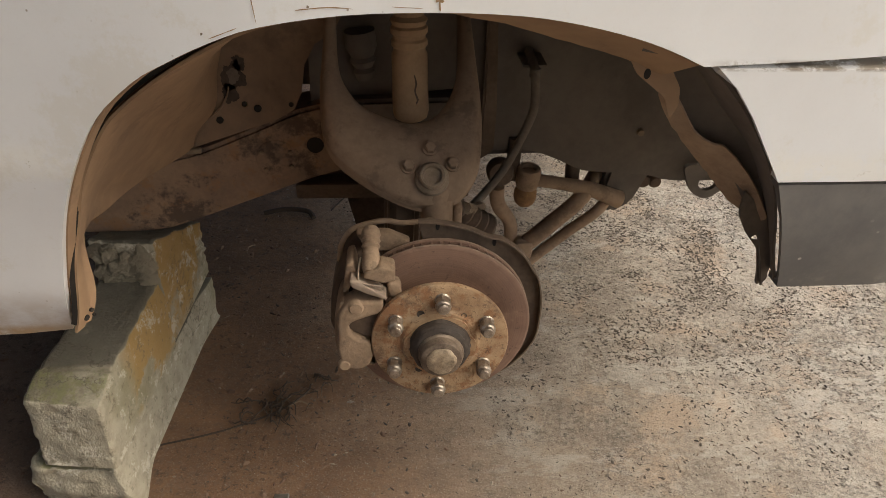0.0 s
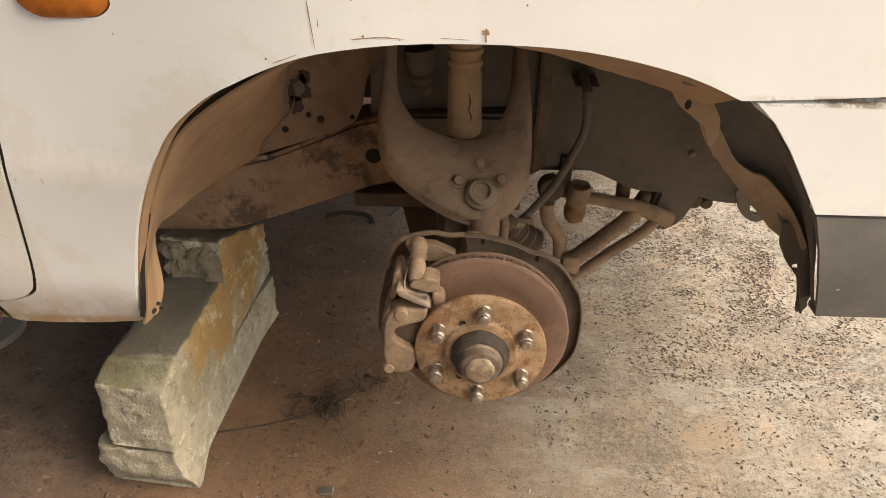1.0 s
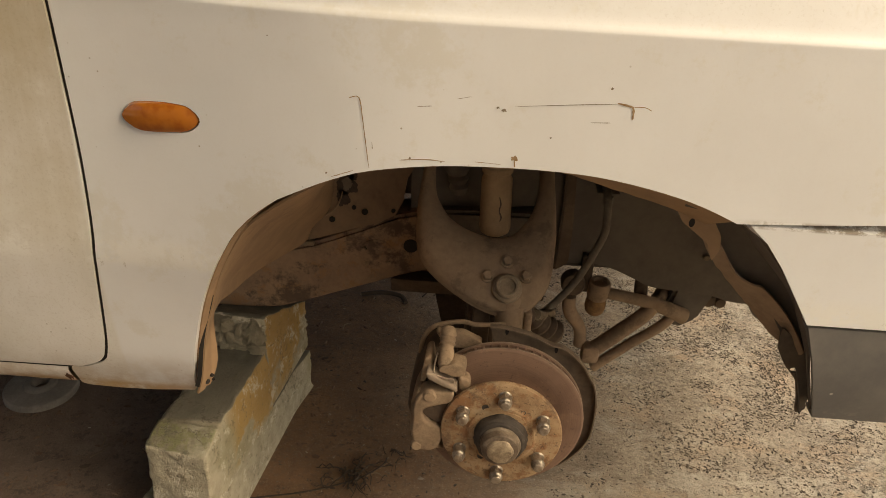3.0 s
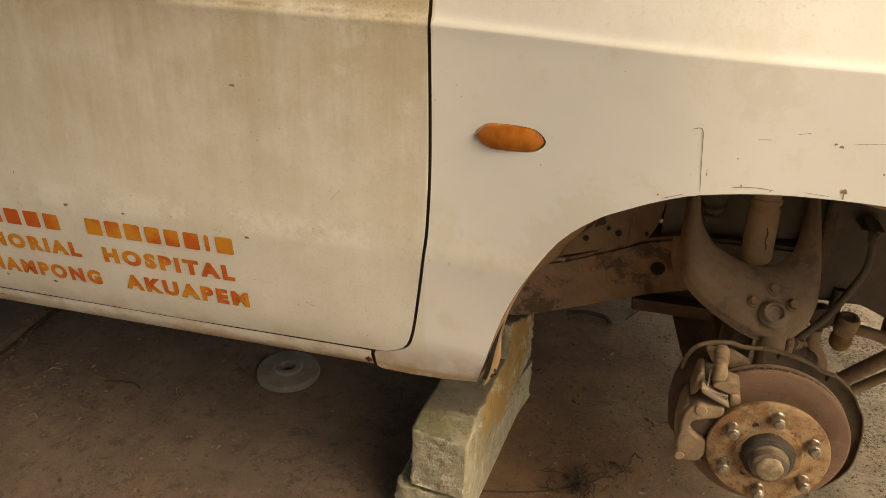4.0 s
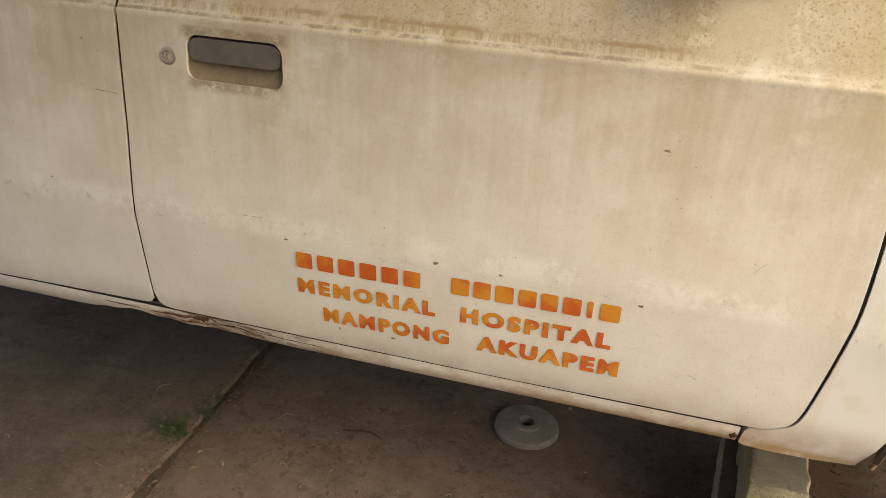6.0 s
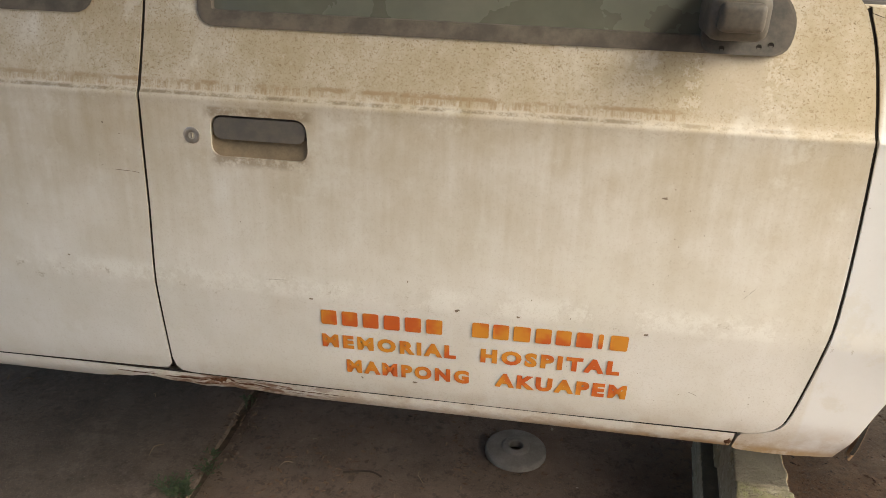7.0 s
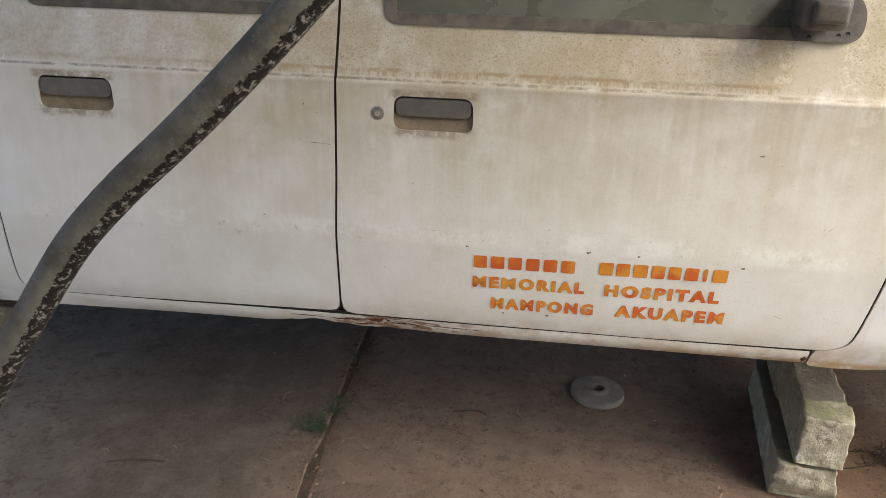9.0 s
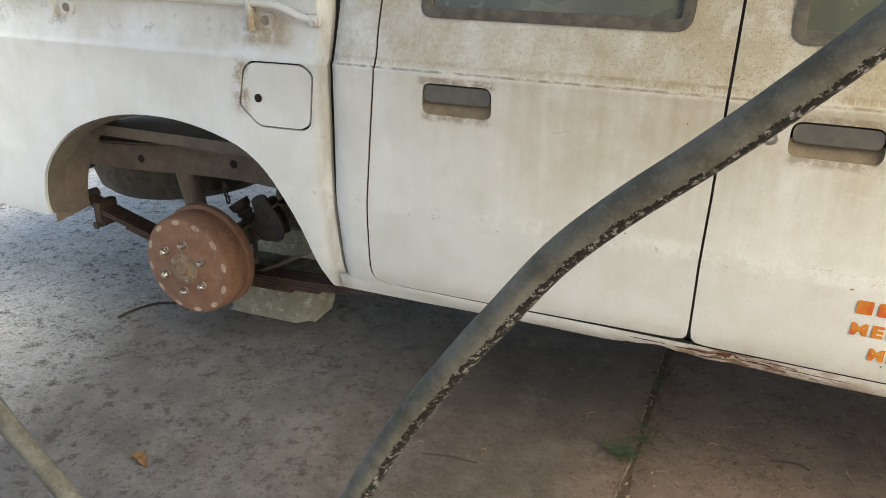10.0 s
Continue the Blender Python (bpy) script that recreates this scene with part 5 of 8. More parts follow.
    tab = rounded([(1.836, 0.582), (1.868, 0.556), (1.880, 0.520), (1.896, 0.462), (1.884, 0.454), (1.880, 0.478), (1.872, 0.505), (1.852, 0.528), (1.838, 0.552)], 0.005, 3)
    hole = [(1.866 + 0.0055 * math.cos(a), 0.521 + 0.0035 * math.sin(a) - 0.1 * 0.0055 * math.cos(a)) for a in (2 * math.pi * i / 12 for i in range(12))]
    bm = panel(tab, (hole,), 0.003, 0.05, 0.05, 0, False, lambda x, z: 0.004)
    part("liner_tab", bm, LINER, truck, "dark liner tab with a slot")
    bm = panel(rounded([(1.672, 0.745), (1.690, 0.716), (1.706, 0.704), (1.722, 0.692), (1.731, 0.669), (1.737, 0.684), (1.735, 0.702), (1.722, 0.722), (1.70, 0.742)], 0.004, 2), (), 0.002, 0.05, 0.05, 0, False, lambda x, z: -0.006)
    part("torn_flap", bm, APRON, truck, "torn tan flap of the splash sheet")
    bm = bmesh.new()
    lathe(bm, [(0, 0.0), (0.004, 0.0), (0.0045, -0.002)], along((1.700, -0.0065, 0.716), (1.70, -1, 0.716)) @ Matrix.Diagonal((0.8, 1.3, 1, 1)), 14)
    part("flap_hole", bm, GAP, truck)
    # dark splash panel that closes the well towards the engine, cut out over the steering links
    bm = bmesh.new()
    cut = line2([(1.585, 0.470), (1.605, 0.452), (1.628, 0.440), (1.664, 0.442), (1.700, 0.436), (1.740, 0.420), (1.775, 0.404), (1.83, 0.398), (1.88, 0.394), (1.93, 0.383), (2.06, 0.383)], 3)
    poly_prism(bm, cut + [(2.06, 0.80), (1.585, 0.80)], 0.368, 0.374)
    part("splash_panel", bm, SPLASH, truck, "dark oily splash panel behind the suspension")
    bm = bmesh.new()
    poly_prism(bm, [(1.36, 0.505), (1.60, 0.53), (1.60, 0.80), (1.36, 0.80)], 0.398, 0.404)
    part("tower_wall", bm, SPLASH, truck, "dark wall behind the shock absorber")
    # dark mass of the engine bay that closes the well above and in front
    bm = bmesh.new()
    box(bm, 1.02, 2.10, 0.41, WIDTH - 0.41, 0.52, 1.03, 0.02)
    box(bm, 1.80, 2.08, 0.10, WIDTH - 0.10, 0.64, 0.76, 0.02)
    box(bm, 1.42, 1.80, 0.55, WIDTH - 0.55, 0.345, 0.55, 0.05)
    box(bm, 1.78, 2.10, 0.48, WIDTH - 0.48, 0.375, 0.55, 0.04)
    box(bm, 1.42, 1.72, 0.03, 0.40, 0.790, 0.81)
    box(bm, 1.03, 2.08, 0.04, 0.40, 0.81, 0.83)
    box(bm, 1.42, 1.72, WIDTH - 0.40, WIDTH - 0.03, 0.775, 0.80)
    part("engine_bay", bm, BLACK, truck, "oily black engine bay and sump")


wheel_well()


def frame_rail(far, cut=(-9, 1.46), name="frame_rail", mat=None):
    bm = bmesh.new()
    low = line2([(-2.45, 0.46), (-1.9, 0.452), (-1.45, 0.475), (-1.2, 0.467), (-1.05, 0.435), (-0.8, 0.345), (-0.5, 0.305), (0.6, 0.295), (0.99, 0.295), (1.11, 0.298), (1.17, 0.315), (1.265, 0.352), (1.395, 0.40), (1.55, 0.425), (2.1, 0.43)], 4)
    high = line2([(-2.45, 0.55), (-1.9, 0.540), (-1.45, 0.578), (-1.2, 0.575), (-1.05, 0.545), (-0.8, 0.455), (-0.5, 0.405), (0.6, 0.395), (0.95, 0.395), (1.04, 0.405), (1.175, 0.432), (1.275, 0.472), (1.372, 0.510), (1.55, 0.52), (2.1, 0.52)], 4)
    rows = []
    for a, b in zip(low, high):
        if not cut[0] <= a[0] <= cut[1]:
            continue
        rows.append([bm.verts.new(v) for v in ((a[0], 0.375, a[1]), (b[0], 0.375, b[1]), (b[0], 0.445, b[1]), (a[0], 0.445, a[1]))])
    for a, b in zip(rows, rows[1:]):
        for i in range(4):
            q = (i + 1) % 4
            bm.faces.new((a[i], b[i], b[q], a[q]))
    bm.faces.new(rows[0])
    bm.faces.new(rows[-1][::-1])
    bmesh.ops.recalc_face_normals(bm, faces=bm.faces)
    bmesh.ops.bevel(bm, geom=[e for e in bm.edges if len(e.link_faces) == 2 and e.calc_face_angle() > 1.2], offset=0.006, segments=2, affect="EDGES")
    if far:
        far_side(bm)
    rail = part(name, bm, mat or RAIL, truck, "rust-brown ladder frame rail coated with dust" if not mat else "black front frame horn")
    if not far and not mat:
        c = (1.306, 0.375, 0.424)
        bm = bmesh.new()
        lathe(bm, [(0, 0.0015), (0.029, 0.0015), (0.031, 0.0005), (0.0315, -0.002)], along(c, (c[0], -1, c[2])), 30)
        plate = part("cover_plate", bm, RAIL, rail, "round bolted cover plate")
        for a in (30, 150, 225, 330):
            bm = bmesh.new()
            x, z = c[0] + 0.024 * math.cos(radians(a)), c[2] + 0.024 * math.sin(radians(a))
            lathe(bm, [(0, 0.004), (0.0035, 0.003), (0.0038, 0)], along((x, 0.374, z), (x, -1, z)), 8)
            part("bolt", bm, CASTING, rail)
        bm = bmesh.new()
        lathe(bm, [(0, 0.0005), (0.011, 0.0005), (0.0125, 0.001), (0.013, -0.002)], along((1.364, 0.3745, 0.447), (1.364, -1, 0.447)), 18)
        part("rail_hole", bm, GAP, rail)
        for x, z in ((-1.381, 0.528), (-1.746, 0.500)):
            bm = bmesh.new()
            lathe(bm, [(0, 0.0005), (0.011, 0.0005), (0.013, 0.001), (0.0135, -0.002)], along((x, 0.3745, z), (x, -1, z)), 16)
            part("rail_hole", bm, GAP, rail)
    return rail


for far in (False, True):
    frame_rail(far)
    frame_rail(far, (1.40, 9), "frame_horn", BLACK)
for x in (-2.2, -0.9, 0.1, 1.0):
    bm = bmesh.new()
    z = 0.50 if x < -1.5 else 0.34
    box(bm, x - 0.04, x + 0.04, 0.43, WIDTH - 0.43, z - 0.03, z + 0.05, 0.01)
    part("cross_member", bm, RAIL, truck, "rusty frame cross member")
bm = bmesh.new()
tube(bm, [(1.2, 0.83, 0.40), (0.4, 0.83, 0.34), (-0.6, 0.83, 0.32), (-1.40, 0.83, 0.29)], 0.035, 12)
part("propeller_shaft", bm, BLACK, truck, "dark propeller shaft")


def upper_arm(far):
    """The forked upper wishbone: a pressed, domed shell with deep sides and a thin flange round its foot."""
    tilt = lambda y: 0.513 + (y - 0.162) * 0.85
    n = Vector((0, -0.648, 0.762))
    outer = line2([(1.390, 0.360), (1.384, 0.290), (1.381, 0.255), (1.383, 0.224), (1.388, 0.204), (1.403, 0.185), (1.438, 0.163), (1.482, 0.144), (1.519, 0.138), (1.555, 0.148), (1.580, 0.175), (1.588, 0.217), (1.588, 0.254), (1.585, 0.291), (1.579, 0.360)], 5)
    inner = line2([(1.402, 0.360), (1.405, 0.285), (1.417, 0.256), (1.440, 0.236), (1.481, 0.2225), (1.518, 0.223), (1.541, 0.239), (1.555, 0.262), (1.562, 0.291), (1.566, 0.360)], 6)

    def even(pts, k):
        d = [0.0]
        for a, b in zip(pts, pts[1:]):
            d.append(d[-1] + (Vector(a) - Vector(b)).length)
        return [(float(np.interp(d[-1] * i / k, d, [p[0] for p in pts])), float(np.interp(d[-1] * i / k, d, [p[1] for p in pts]))) for i in range(k + 1)]

    k = 64
    o, q = even(outer, k), even(inner, k)
    rows = []
    for t, depth in ((-0.035, 0.035), (0.0, 0.033), (0.0, 0.018), (0.05, 0.010), (0.14, 0.004), (0.28, 0.001), (0.5, 0.0), (0.72, 0.001), (0.88, 0.003), (0.97, 0.008), (1.0, 0.014), (1.0, 0.034)):
        row = []
        for i in range(k + 1):
            x, y = o[i][0] + (q[i][0] - o[i][0]) * t, o[i][1] + (q[i][1] - o[i][1]) * t
            wide = min(1.0, math.hypot(q[i][0] - o[i][0], q[i][1] - o[i][1]) / 0.05)
            row.append(Vector((x, y, tilt(y))) - n * (depth if depth > 0.012 else depth * (0.5 + wide)))
        rows.append(row)
    bm = loft(bmesh.new(), rows)
    thicken(bm, 0.003)
    if far:
        far_side(bm)
    arm = part("upper_arm", bm, DUST, truck, "dust-brown forked upper suspension arm", 60)
    if far:
        return arm
    for x, y, r, h in ((1.4905, 0.172, 0.0072, 0.008), (1.518, 0.190, 0.0072, 0.008), (1.5455, 0.174, 0.0072, 0.008)):
        p = Vector((x, y, tilt(y)))
        bm = bmesh.new()
        lathe(bm, [(r * 1.35, -0.002), (r * 1.35, 0.002), (r, 0.0025)], along(p, p + n), 16)
        lathe(bm, [(r, 0.001), (r, h), (r * 0.8, h + 0.001), (0, h + 0.001)], along(p, p + n), 6)
        part("bolt", bm, DUST, arm)
    p = Vector((1.519, 0.160, 0.511))
    bm = bmesh.new()
    lathe(bm, [(0.0215, -0.004), (0.021, 0.003), (0.0175, 0.006), (0.017, 0.011), (0.015, 0.0132), (0.012, 0.0132), (0.011, 0.008), (0, 0.0085)], along(p, p + n), 28)
    part("ball_joint_cap", bm, BOLTTAN, arm, "round ball joint cap")
    for x in (1.394, 1.580):
        bm = bmesh.new()
        tube(bm, [(x - 0.026, 0.360, 0.681), (x + 0.026, 0.360, 0.681)], 0.022, 16, 1)
        part("pivot_bush", bm, BLACK, arm)
    bm = bmesh.new()
    poly_prism(bm, [(1.606, 0.66), (1.608, 0.53), (1.606, 0.430), (1.622, 0.440), (1.629, 0.448), (1.629, 0.514), (1.620, 0.66)], 0.352, 0.367)
    bmesh.ops.bevel(bm, geom=bm.edges[:], offset=0.003, segments=2, affect="EDGES")
    part("pivot_bracket", bm, GUARD, arm)
    bm = bmesh.new()
    poly_prism(bm, [(1.376, 0.53), (1.380, 0.484), (1.399, 0.430), (1.424, 0.433), (1.408, 0.455), (1.398, 0.49), (1.394, 0.53)], 0.345, 0.352)
    poly_prism(bm, [(1.386, 0.52), (1.390, 0.484), (1.405, 0.445), (1.424, 0.447), (1.410, 0.47), (1.402, 0.50)], 0.337, 0.341)
    bmesh.ops.bevel(bm, geom=bm.edges[:], offset=0.0015, segments=1, affect="EDGES")
    part("bump_plate", bm, DUST, arm, "folded bump stop plate")
    bm = bmesh.new()
    lathe(bm, [(0, 0.0), (0.012, 0.0), (0.016, 0.012), (0.013, 0.018), (0.019, 0.028), (0.016, 0.034), (0.022, 0.046), (0.022, 0.07), (0, 0.07)], along((1.440, 0.380, 0.550), (1.428, 0.385, 0.66)), 16)
    part("bump_rubber", bm, SPLASH, arm, "dark ribbed bump rubber")
    return arm


for far in (False, True):
    upper_arm(far)


def shock():
    a, b = Vector((1.499, 0.272, 0.538)), Vector((1.491, 0.30, 0.80))
    bm = bmesh.new()
    lathe(bm, [(0, 0.002), (0.016, 0.0), (0.0215, 0.004), (0.0238, 0.012), (0.0230, 0.088), (0.0205, 0.092), (0.0205, 0.096), (0.0232, 0.099), (0.0232, 0.105), (0.0208, 0.108), (0.0208, 0.112), (0.0236, 0.115), (0.0236, 0.121), (0.0210, 0.124), (0.0238, 0.131), (0.019, 0.136), (0.019, 0.27)], along(a, b), 32)
    ob = part("shock_absorber", bm, SHOCK, truck, "tan dust-caked shock absorber tube")
    bm = bmesh.new()
    tube(bm, [(1.501, 0.262, 0.40), (1.499, 0.272, 0.541)], 0.012, 12, 1)
    part("shock_rod", bm, BLACK, ob)
    # a run of dust that has broken away
    bm = bmesh.new()
    d = (b - a).normalized()
    out = Vector((0.30, -0.95, 0.1)).normalized()
    side = d.cross(out).normalized()
    tube(bm, [a + d * h + (out * math.cos(w) + side * math.sin(w)) * 0.0234 for h, w in ((0.066, -0.12), (0.055, -0.02), (0.045, -0.10), (0.034, 0.04), (0.028, -0.05))], [0.0006, 0.0014, 0.001, 0.0016, 0.0006], 6, 4)
    part("dust_crack", bm, KNUCKLE, ob)


PALECAST = dusty("pale_dusty_casting", (0.36, 0.28, 0.21), (0.25, 0.19, 0.14), 30)
SHOCK = dusty("dusty_shock_paint", (0.42, 0.285, 0.165), (0.31, 0.205, 0.118), 24)
shock()

HUB = Matrix.Translation((1.5202, 0.0059, 0.3793)) @ Euler((radians(85.9), 0, radians(-2.7))).to_matrix().to_4x4()   # z axis points outwards


def stud_nut(bm, m, r, h):
    """A wheel nut on its stud: six flats at the foot, a round collar above them and a blunt worn end."""
    lathe(bm, [(r * 1.0, -0.001), (r * 1.0, h * 0.04), (r * 0.86, h * 0.10)], m, 20)
    lathe(bm, [(r * 0.92, h * 0.06), (r * 0.92, h * 0.50), (r * 0.80, h * 0.54)], m, 6)
    lathe(bm, [(r * 0.86, h * 0.44), (r * 1.00, h * 0.50), (r * 1.02, h * 0.62), (r * 0.92, h * 0.72), (r * 0.80, h * 0.76), (r * 0.78, h * 0.88), (r * 0.66, h * 0.95), (r * 0.36, h * 0.98), (0, h * 0.94)], m, 16)


def brake(m, far=False):
    """Disc, hub and studs; the z axis of m is the axle, outwards."""
    bm = bmesh.new()
    prof = [(0.058, -0.036), (0.076, -0.0355), (0.077, -0.0350), (0.1065, -0.0350), (0.1085, -0.0356), (0.1098, -0.0372), (0.1100, -0.0405), (0.1090, -0.0420), (0.1040, -0.0424), (0.1040, -0.0486), (0.1090, -0.0490), (0.1100, -0.0505), (0.1100, -0.0545), (0.1085, -0.0560), (0.058, -0.0565)]
    lathe(bm, prof, m, 96)
    disc = part("brake_disc", bm, DISC, truck, "rust-brown ventilated brake disc")
    # worn, paler lips of the two plates
    for h in (-0.0390, -0.0525):
        bm = bmesh.new()
        lathe(bm, [(0.1096, h - 0.0016), (0.1104, h - 0.0010), (0.1104, h + 0.0010), (0.1096, h + 0.0016)], m, 96)
        part("disc_lip", bm, LIP, disc, "pale dusty rim of the disc")
    # vanes between the two plates
    bm = bmesh.new()
    for i in range(60):
        a = 2 * math.pi * i / 60
        box(bm, 0.085, 0.1085, -0.0013, 0.0013, -0.0490, -0.0420, turn=m @ Matrix.Rotation(a, 4, "Z"))
    part("cooling_vanes", bm, DISC, disc)
    bm = bmesh.new()
    lathe(bm, [(0.058, -0.037), (0.060, -0.020), (0.062, -0.0105), (0.0770, -0.0100), (0.0795, -0.0085), (0.0805, -0.0060), (0.0805, -0.0030), (0.0795, -0.0008), (0.0765, 0.0002), (0.060, 0.0), (0.048, -0.0003), (0.0455, 0.0006), (0.044, 0.0026), (0.0400, 0.0034), (0.0385, 0.0028), (0.034, 0.0022)], m, 72)
    hub = part("hub_flange", bm, RUST, truck, "rust-orange wheel hub flange with six studs")
    # bent lock washer with a lobed edge
    bm = bmesh.new()
    rim, low, hole = [], [], []
    for i in range(72):
        a = 2 * math.pi * i / 72
        r = 0.0400 + 0.0022 * math.cos(6 * a + 0.5) + 0.0015 * noise.noise((math.cos(a) * 3, math.sin(a) * 3, 5))
        lift = 0.0045 + 0.0014 * math.sin(2 * a + 0.8)
        rim.append(bm.verts.new(m @ Vector((r * math.cos(a), r * math.sin(a), lift))))
        low.append(bm.verts.new(m @ Vector((r * math.cos(a), r * math.sin(a), 0.001))))
        hole.append(bm.verts.new(m @ Vector((0.031 * math.cos(a), 0.031 * math.sin(a), lift + 0.0008))))
    for i in range(72):
        j = (i + 1) % 72
        bm.faces.new((rim[i], rim[j], hole[j], hole[i]))
        bm.faces.new((low[i], low[j], rim[j], rim[i]))
    bmesh.ops.recalc_face_normals(bm, faces=bm.faces)
    part("lock_washer", bm, RUST, hub, "rusty bent lock washer")
    bm = bmesh.new()
    lathe(bm, [(0.0355, 0.001), (0.0360, 0.006), (0.0345, 0.009), (0.0350, 0.0105), (0.0338, 0.0135), (0.0318, 0.0150), (0.0322, 0.0165), (0.0295, 0.0190), (0.0255, 0.0195)], m, 48)
    for v in bm.verts:
        v.co += (v.co - m.translation).normalized() * 0.0018 * noise.noise(v.co * 130)
    part("bearing_collar", bm, GREASE, hub, "black greasy collar round the cap")
    bm = bmesh.new()
    lathe(bm, [(0.0265, 0.014), (0.0268, 0.0205), (0.0258, 0.0220), (0.0250, 0.0225), (0.0246, 0.0290), (0.0232, 0.0325), (0.0200, 0.0340), (0.0160, 0.0345)], m, 40)
    for v in bm.verts:
        v.co += (v.co - m.translation).normalized() * 0.0016 * noise.noise(v.co * 75)
    cap = part("grease_cap", bm, CAP, hub, "dented grey dust cap")
    bm = bmesh.new()
    lathe(bm, [(0.0178, 0.0330), (0.0170, 0.0352), (0.0140, 0.0366), (0.008, 0.0372), (0, 0.0370)], m, 32)
    for v in bm.verts:
        v.co += (v.co - m.translation).normalized() * 0.0022 * noise.noise(v.co * 90)
    part("cap_crown", bm, CROWN, cap, "flattened pale tan crown of the dust cap")
    for i in range(6):
        a = radians(29.1 + 60 * i)
        bm = bmesh.new()
        stud_nut(bm, m @ Matrix.Translation((0.0606 * math.cos(a), 0.0606 * math.sin(a), 0.0)) @ Matrix.Rotation(0.7 * i, 4, "Z"), 0.0090, 0.0240 - 0.002 * (i % 3 == 1))
        part("wheel_nut", bm, NUT, hub, "dull steel wheel nut")
    for x, y, r in ((-0.0235, 0.041, 0.0034), (-0.024, -0.039, 0.0034), (0.052, -0.030, 0.0015)):
        bm = bmesh.new()
        lathe(bm, [(0, 0.0004), (r, 0.0004), (r * 1.3, 0.0010), (r * 1.35, -0.001)], m @ Matrix.Translation((x, y, 0)), 14)
        part("flange_hole", bm, GREASE, hub)
    bm = bmesh.new()
    lathe(bm, [(0.0024, 0.0004), (0.0029, 0.0010), (0.0034, 0.0004)], m @ Matrix.Translation((0.026, 0.039, 0)), 16)
    part("stamped_ring", bm, GREASE, hub)
    # guard plate behind the disc: square-cut above the caliper, notched towards the front
    edge = line2([(-0.027, 0.129), (-0.005, 0.1285), (0.028, 0.122), (0.056, 0.110), (0.072, 0.107), (0.091, 0.094), (0.104, 0.080), (0.113, 0.064), (0.1215, 0.050), (0.1275, 0.020), (0.1278, -0.010), (0.125, -0.036), (0.112, -0.062), (0.092, -0.085), (0.06, -0.105)], 4)
    rows = []
    for scale, h in ((1.0, -0.056), (1.0, -0.066), (0.985, -0.068), (0.78, -0.070), (0.55, -0.078)):
        rows.append([m @ Vector((p[0] * scale, p[1] * scale, h)) for p in edge])
    bm = loft(bmesh.new(), rows)
    thicken(bm, 0.0018)
    shield = part("splash_shield", bm, GUARD, truck, "bent dust-coated brake guard plate")
    for x, y in ((-0.004, 0.119), (0.064, 0.098)):
        bm = bmesh.new()
        lathe(bm, [(0, 0.0), (0.004, 0.0), (0.0045, -0.002)], m @ Matrix.Translation((x, y, -0.066)) @ Matrix.Diagonal((0.6, 1.4, 1, 1)), 12)
        part("shield_slot", bm, GAP, shield)
    return hub


LIP = dusty("pale_disc_lip", (0.30, 0.215, 0.155), (0.20, 0.138, 0.098), 60)
CROWN = dusty("scraped_tan_metal", (0.44, 0.35, 0.24), (0.17, 0.125, 0.085), 70, rough=0.5, metal=0.2)
CAP = dusty("grey_dust_cap", (0.24, 0.185, 0.135), (0.10, 0.072, 0.052), 45, rough=0.6, metal=0.3)
brake(HUB)


